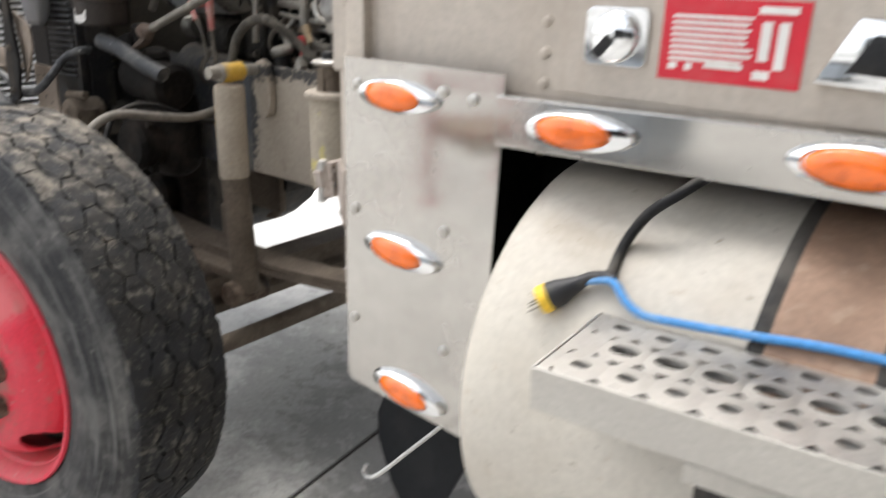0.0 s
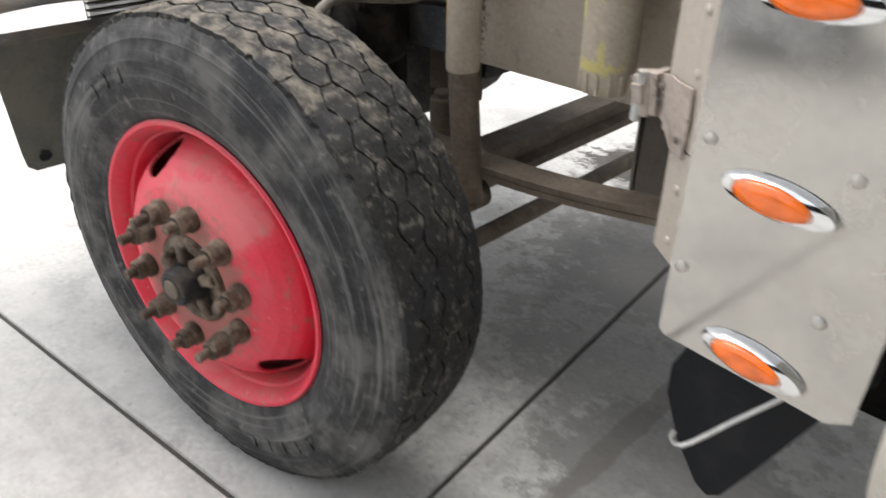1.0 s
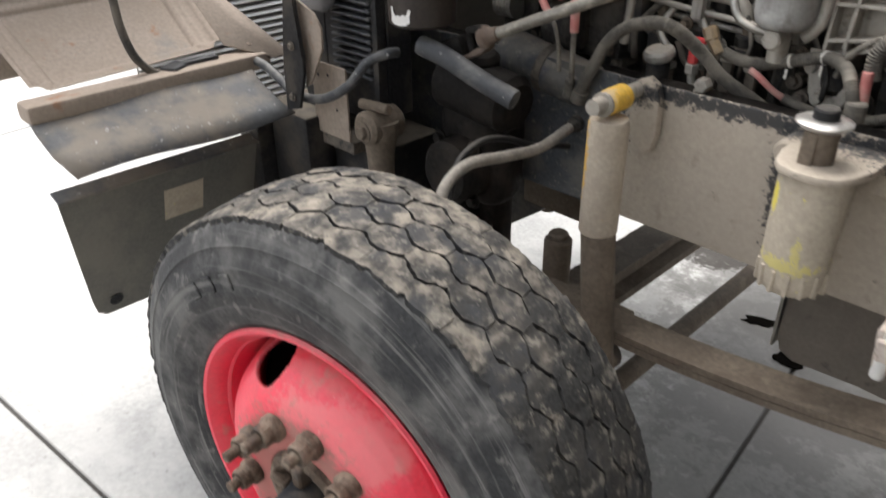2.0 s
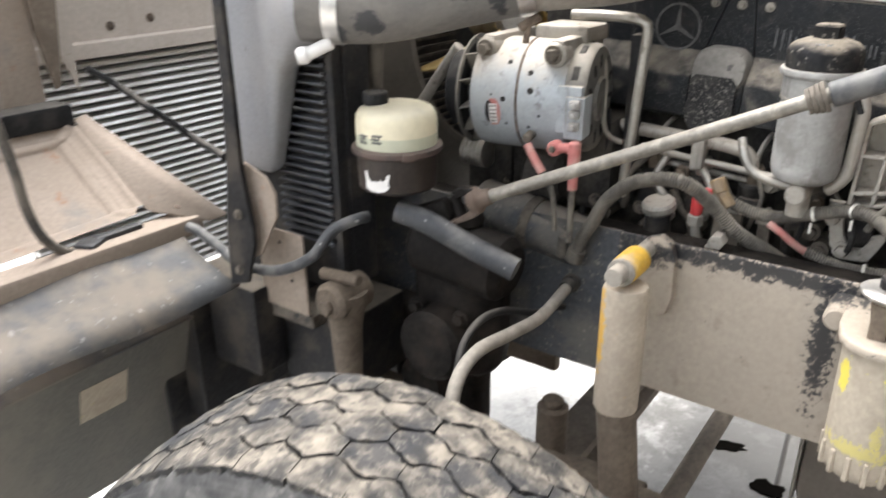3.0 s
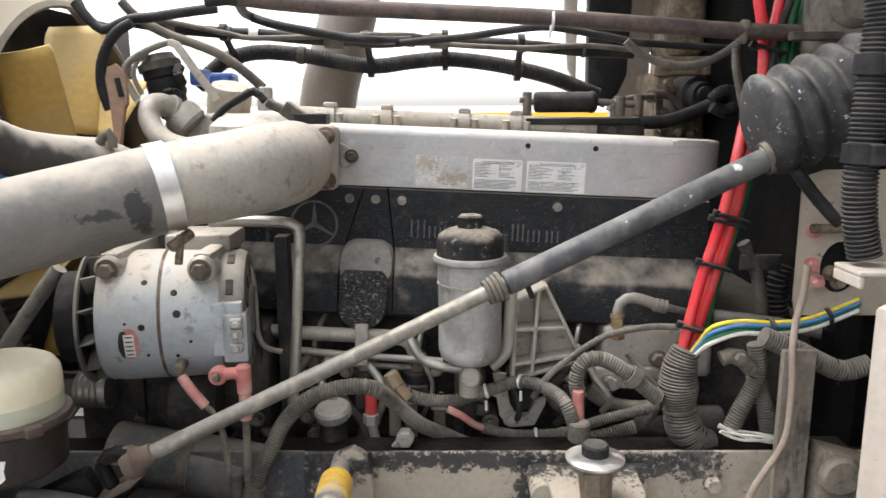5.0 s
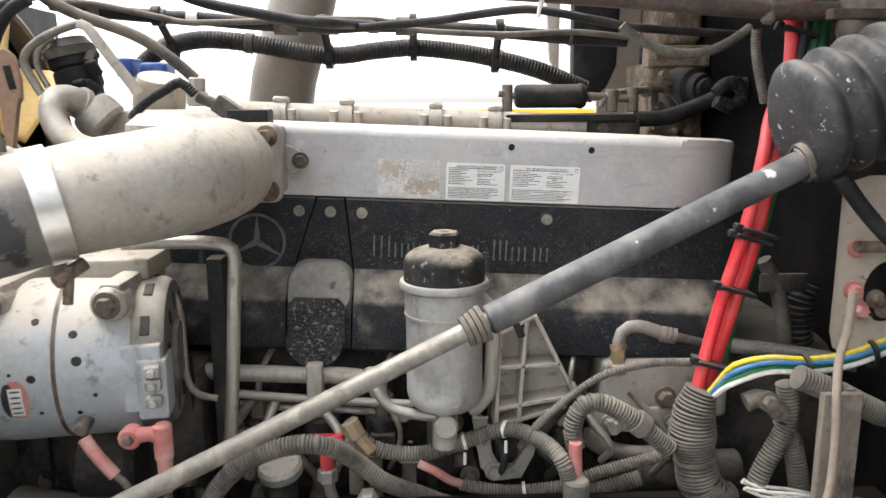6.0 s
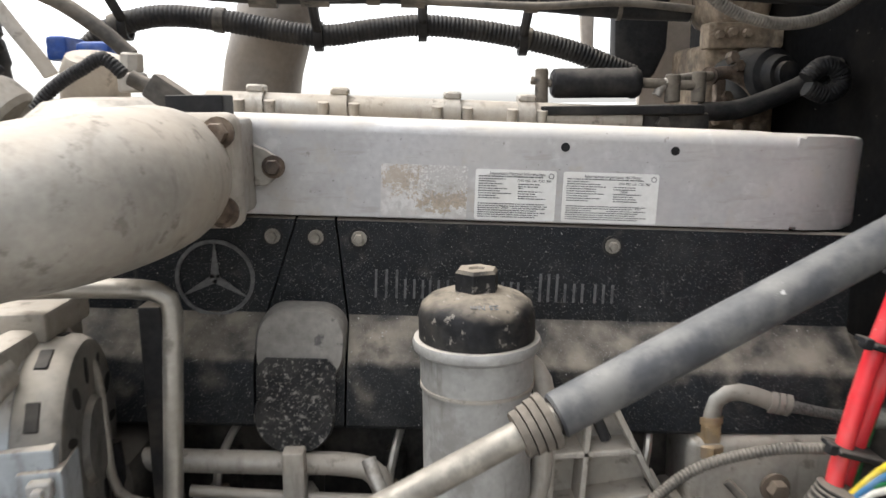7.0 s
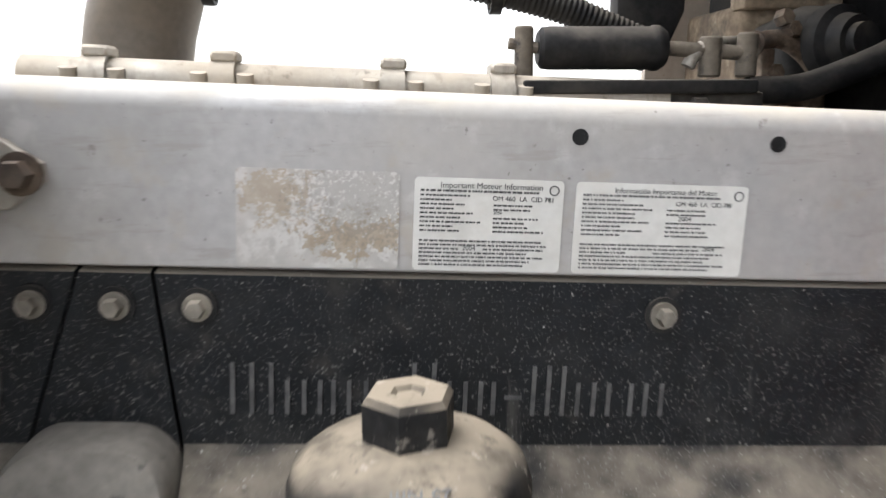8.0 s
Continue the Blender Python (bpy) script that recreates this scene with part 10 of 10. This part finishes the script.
# pan with a raised border
pan0 = [(-2.42, 0.54, 1.02), (-2.42, 0.975, 1.035), (-2.70, 1.01, 1.175), (-2.70, 0.52, 1.17)]
bm = B()
a_, b_, c_, d_ = [Vector(q) for q in pan0]
nrm = (b_ - a_).cross(d_ - a_).normalized()
if nrm.z < 0:
    nrm = -nrm
ctr = (a_ + b_ + c_ + d_) / 4
outer = [bm.verts.new(q) for q in (a_, b_, c_, d_)]
inner = [bm.verts.new(q.lerp(ctr, 0.10) - nrm * 0.004) for q in (a_, b_, c_, d_)]
deep = [bm.verts.new(q.lerp(ctr, 0.2) - nrm * 0.03) for q in (a_, b_, c_, d_)]
for r0, r1 in ((outer, inner), (inner, deep)):
    for i in range(4):
        j = (i + 1) % 4
        bm.faces.new((r0[i], r0[j], r1[j], r1[i]))
bm.faces.new(deep)
bmesh.ops.bevel(bm, geom=[e for e in bm.edges if not e.is_boundary], offset=0.022, segments=5, affect="EDGES", clamp_overlap=True)
part("fender_pan", bm, "fender", t, "tan dusty fender pan", 75)
bm = B()
va = [bm.verts.new(q) for q in ((-2.42, 0.975, 1.037), (-2.34, 1.06, 1.005), (-2.35, 1.115, 1.0), (-2.72, 1.05, 1.18), (-2.70, 1.01, 1.178))]
bm.faces.new(va)
ob = part("side_flange", bm, "fender", t)
md = ob.modifiers.new("thick", "SOLIDIFY")
md.thickness = 0.004
for q in ((-2.40, 1.03, 1.028), (-2.43, 1.045, 1.04)):
    bm = B()
    lathe(bm, [(0, 0.005), (0.007, 0.004), (0.010, 0.0)], axis_to(q, (0.4, 0, 1)), 12)
    part("rusty_rivet", bm, "rust", t)
bm = B()
box(bm, (-2.76, 0.45, 1.165), (-2.69, 1.01, 1.215), bevel=0.008)
part("rubber_block", bm, "rubber", t, "dark rubber seal block")
bm = B()
cyl(bm, (-2.78, 0.87, 1.20), (-2.78, 0.87, 1.255), 0.035, 20, 0.008)
part("stop_pad", bm, "fender", t)
bm = B()
box(bm, (-3.0, 0.3, 0.95), (-2.80, 1.02, 2.1), bevel=0.02)
part("inner_wall", bm, "fender", t, "brown dusty inner wall")
bm = B()
box(bm, (-3.02, 1.0, 1.262), (-2.93, 2.5, 1.30), bevel=0.004)
box(bm, (-3.02, 1.0, 1.295), (-2.97, 2.5, 1.75), bevel=0.004)
part("cross_beam", bm, "cab", t, "tan cross beam with bolts")
for y, z in ((1.14, 1.33), (1.17, 1.33), (1.13, 1.38), (1.17, 1.38), (1.30, 1.33), (1.42, 1.34)):
    bm = B()
    bolt(bm, (-2.97, y, z), (1, 0, 0), 0.008, 0.008)
    part("beam_bolt", bm, "rust", t)
bm = B()
prism(bm, [(1.09, 1.62), (1.09, 1.30), (1.125, 1.20), (1.135, 1.62)], 0.004, Matrix(((0, 0, 1, -2.86), (1, 0, 0, 0), (0, 1, 0, 0), (0, 0, 0, 1))))
part("hinge_sheet", bm, "cab", t)

bm = B()
prism(bm, [(q[1], q[2]) for q in [(-2.790, 0.999, 1.468), (-2.790, 1.071, 1.464), (-2.790, 1.043, 1.239), (-2.790, 1.030, 1.231), (-2.790, 1.009, 1.353)]], 0.02, Matrix(((0, 0, 1, -2.795), (1, 0, 0, 0), (0, 1, 0, 0), (0, 0, 0, 1))), 0.004)
part("dark_stay", bm, "under", t, "dark brown stay")
t = thing("grille", (-3.0, 1.6, 0.55), "bright ribbed metal grille on the tilted hood", "grille")
for i in range(30):
    z = 0.60 + i * 0.0225
    bm = B()
    prism(bm, [(-3.0, z), (-2.984, z + 0.002), (-2.975, z + 0.007), (-2.979, z + 0.013), (-3.0, z + 0.0165)], 1.55, Matrix(((1, 0, 0, 0), (0, 0, 1, 1.0), (0, 1, 0, 0), (0, 0, 0, 1))))
    part("rib", bm, "grille", t)
# dark sheet puts the shade between the ribs into colour
bm = B()
box(bm, (-3.012, 1.0, 0.59), (-3.002, 2.55, 1.28))
part("shade_backing", bm, "rib_shade", t)
hose("hood_cable", [(-2.780, 1.109, 1.264), (-2.780, 1.177, 1.216)] + [(-2.600, 1.131, 1.195), (-2.600, 1.230, 1.109)] + [(-2.400, 1.166, 1.103)], 0.009, "rubber", "black hood cable hanging across the grille", "cable")
bm = B()
prism(bm, [(-2.152, 1.95), (-2.130, 1.95), (-2.134, 1.31), (-2.138, 1.165), (-2.118, 1.06), (-2.122, 1.02), (-2.15, 0.94), (-2.20, 0.925), (-2.192, 1.04), (-2.172, 1.156), (-2.158, 1.31)], 0.010, flank(0, 0.998, 0), 0.003)
t = thing("hood_strut", (-2.16, 0.99, 0.92), "dark dusty hood support strut", "strut")
part("strut_bar", bm, "black_steel", t)
for q in ((-2.165, 0.985, 0.965), (-2.15, 0.985, 1.08)):
    bm = B()
    bolt(bm, q, (0, -1, 0), 0.007, 0.007)
    part("strut_bolt", bm, "dirty", t)
FH = [(-2.400, 0.634, 1.388), (-2.400, 0.671, 1.361), (-2.400, 0.704, 1.333), (-2.400, 0.718, 1.274), (-2.400, 0.730, 1.190), (-2.400, 0.735, 1.115), (-2.400, 0.755, 1.048), (-2.400, 0.799, 1.007), (-2.400, 0.842, 1.009), (-2.400, 0.893, 1.009)]
hose("fender_harness", FH, 0.009, "hose_dust", "dusty taped wiring along the fender pan", "wiring")
bm = B()
box(bm, (-0.025, -0.035, -0.014), (0.02, 0.03, 0.014), Matrix.Translation(FH[-2]) @ Matrix.Rotation(0.5, 4, "Z"), 0.008)
box(bm, (-0.012, -0.05, -0.010), (0.012, 0.05, 0.016), Matrix.Translation(FH[-1]), 0.006)
solo("wiring_plug", bm, "plug_black", "black wiring plug on the fender edge", "connector")
# dark steel parts between guard and radiator
bm = B()
box(bm, (-2.42, 0.98, 0.55), (-2.33, 1.30, 0.88), bevel=0.01)
solo("front_bracket", bm, "black_steel", "dark steel bumper bracket with dried mud", "bracket")
bm = B()
box(bm, (-2.33, 1.02, 0.70), (-2.18, 1.10, 0.90), bevel=0.01)
solo("front_bracket", bm, "black_steel", "small dark steel bracket with dried mud", "bracket")
bm = B()
box(bm, (-2.20, 1.10, 0.66), (-2.02, 1.30, 0.84), bevel=0.012)
solo("front_bracket", bm, "black_steel", "dark steel front bracket with dried mud", "bracket")
bm = B()
box(bm, (-2.45, 1.3, 0.55), (-2.38, 2.4, 0.9), bevel=0.01)
solo("front_crossmember", bm, "black_steel", "dark steel crossmember between the rails", "crossmember")

# ---- surroundings: pieces mirrored in the polished panel, and an added unseen roof ----
def build_far_strip():
    # Made-up rail and legs stand in for a distant yellow machine.
    t = thing("far_strip", (-1.0, 14.0, 0.0), "yellow rail on legs standing in for a distant yellow machine", "barrier")
    bm = B()
    box(bm, (-2.3, 13.97, 1.34), (3.2, 14.03, 1.425), bevel=0.01)
    part("top_rail", bm, "yellow_far", t)
    for x in (-2.25, 0.45, 3.15):
        bm = B()
        box(bm, (x - 0.04, 13.975, 0.0), (x + 0.04, 14.025, 1.338), bevel=0.006)
        part("leg", bm, "yellow_far", t)


build_far_strip()


def build_cart():
    t = thing("service_cart", (-2.25, -3.1, 0.0), "blue-grey steel service cart on castors", "cart")
    bm = B()
    box(bm, (-2.72, -3.55, 0.16), (-1.82, -2.68, 0.86), bevel=0.05, seg=3)
    body = part("body", bm, "cart", t)
    bm = B()
    box(bm, (-2.76, -3.59, 0.86), (-1.78, -2.64, 0.90), bevel=0.012)
    part("top_tray", bm, "hub_black", t, "black top tray")
    for z0, z1 in ((0.22, 0.42), (0.44, 0.62), (0.64, 0.82)):
        bm = B()
        box(bm, (-2.66, -2.682, z0), (-1.88, -2.664, z1), bevel=0.006)
        dr = part("drawer", bm, "cart", t)
        bm = B()
        cyl(bm, (-2.5, -2.645, z1 - 0.03), (-2.04, -2.645, z1 - 0.03), 0.009, 10)
        part("drawer_pull", bm, "steel", dr)
    bm = B()
    box(bm, (-2.74, -2.95, 0.40), (-2.722, -2.82, 0.50))
    part("sign", bm, "sticker_white", t, "white sign plate")
    for x in (-2.62, -1.92):
        for y in (-3.45, -2.78):
            bm = B()
            cyl(bm, (x, y, 0.11), (x, y, 0.17), 0.02, 12)
            fork = part("castor_fork", bm, "steel", t)
            bm = B()
            cyl(bm, (x, y - 0.02, 0.072), (x, y + 0.02, 0.072), 0.07, 24, 0.008)
            part("castor_wheel", bm, "rubber", fork)


build_cart()


def build_red_stand():
    t = thing("red_stand", (-2.9, -2.6, 0.0), "red painted steel pipe stand", "stand")
    legs = ((-2.75, -2.51), (-2.33, -2.08), (-3.15, -2.15), (-2.75, -1.72))
    for x, y in legs:
        bm = B()
        cyl(bm, (x, y, 0.01), (x, y, 0.72), 0.019, 16)
        leg = part("leg", bm, "stand_red", t)
        bm = B()
        box(bm, (x - 0.06, y - 0.06, 0.0), (x + 0.06, y + 0.06, 0.01), bevel=0.002, seg=1)
        part("foot", bm, "stand_red", leg)
    for a, b in ((0, 1), (0, 2), (1, 3), (2, 3)):
        for z in (0.42, 0.70):
            bm = B()
            cyl(bm, (*legs[a], z), (*legs[b], z), 0.014, 12)
            part("rail", bm, "stand_red", t)


build_red_stand()


def build_pallet():
    t = thing("pallet", (-3.6, -3.7, 0.0), "weathered wooden pallet on the concrete", "pallet")
    m = Matrix.Translation((-3.55, -3.75, 0)) @ Matrix.Rotation(radians(30), 4, "Z")
    for k in range(7):
        bm = B()
        box(bm, (-0.5, -0.55 + 0.165 * k, 0.10), (0.5, -0.44 + 0.165 * k, 0.122), m, 0.002, 1)
        part("slat", bm, "timber", t)
    for x in (-0.47, 0.0, 0.47):
        bm = B()
        box(bm, (x - 0.04, -0.55, 0.0), (x + 0.04, 0.55, 0.098), m, 0.003, 1)
        part("bearer", bm, "timber", t)


build_pallet()
# Unseen roof, end wall and posts, made up to cut the sky light.
bm = B()
box(bm, (0.5, -9.0, 4.2), (16.0, 5.4, 4.32))
solo("shade_roof", bm, "yard_wall", "pale sheet roof, added out of view to hold back sky light", "roof", kind="structure")
bm = B()
box(bm, (-6.0, -14.2, 0.0), (16.0, -14.0, 4.5))
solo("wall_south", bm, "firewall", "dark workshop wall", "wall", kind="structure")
bm = B()
box(bm, (16.0, -14.2, 0.0), (16.2, 5.4, 4.2))
solo("wall_east", bm, "yard_wall", "pale end wall, added out of view beside the shading roof", "wall", kind="structure")
for q in ((0.9, -8.6), (6.0, -8.6), (6.0, 5.2)):
    bm = B()
    box(bm, (q[0] - 0.08, q[1] - 0.08, 0.0), (q[0] + 0.08, q[1] + 0.08, 4.2), bevel=0.01)
    solo("roof_post", bm, "yard_wall", "pale steel post, added under the unseen roof", "post", group="roof posts")
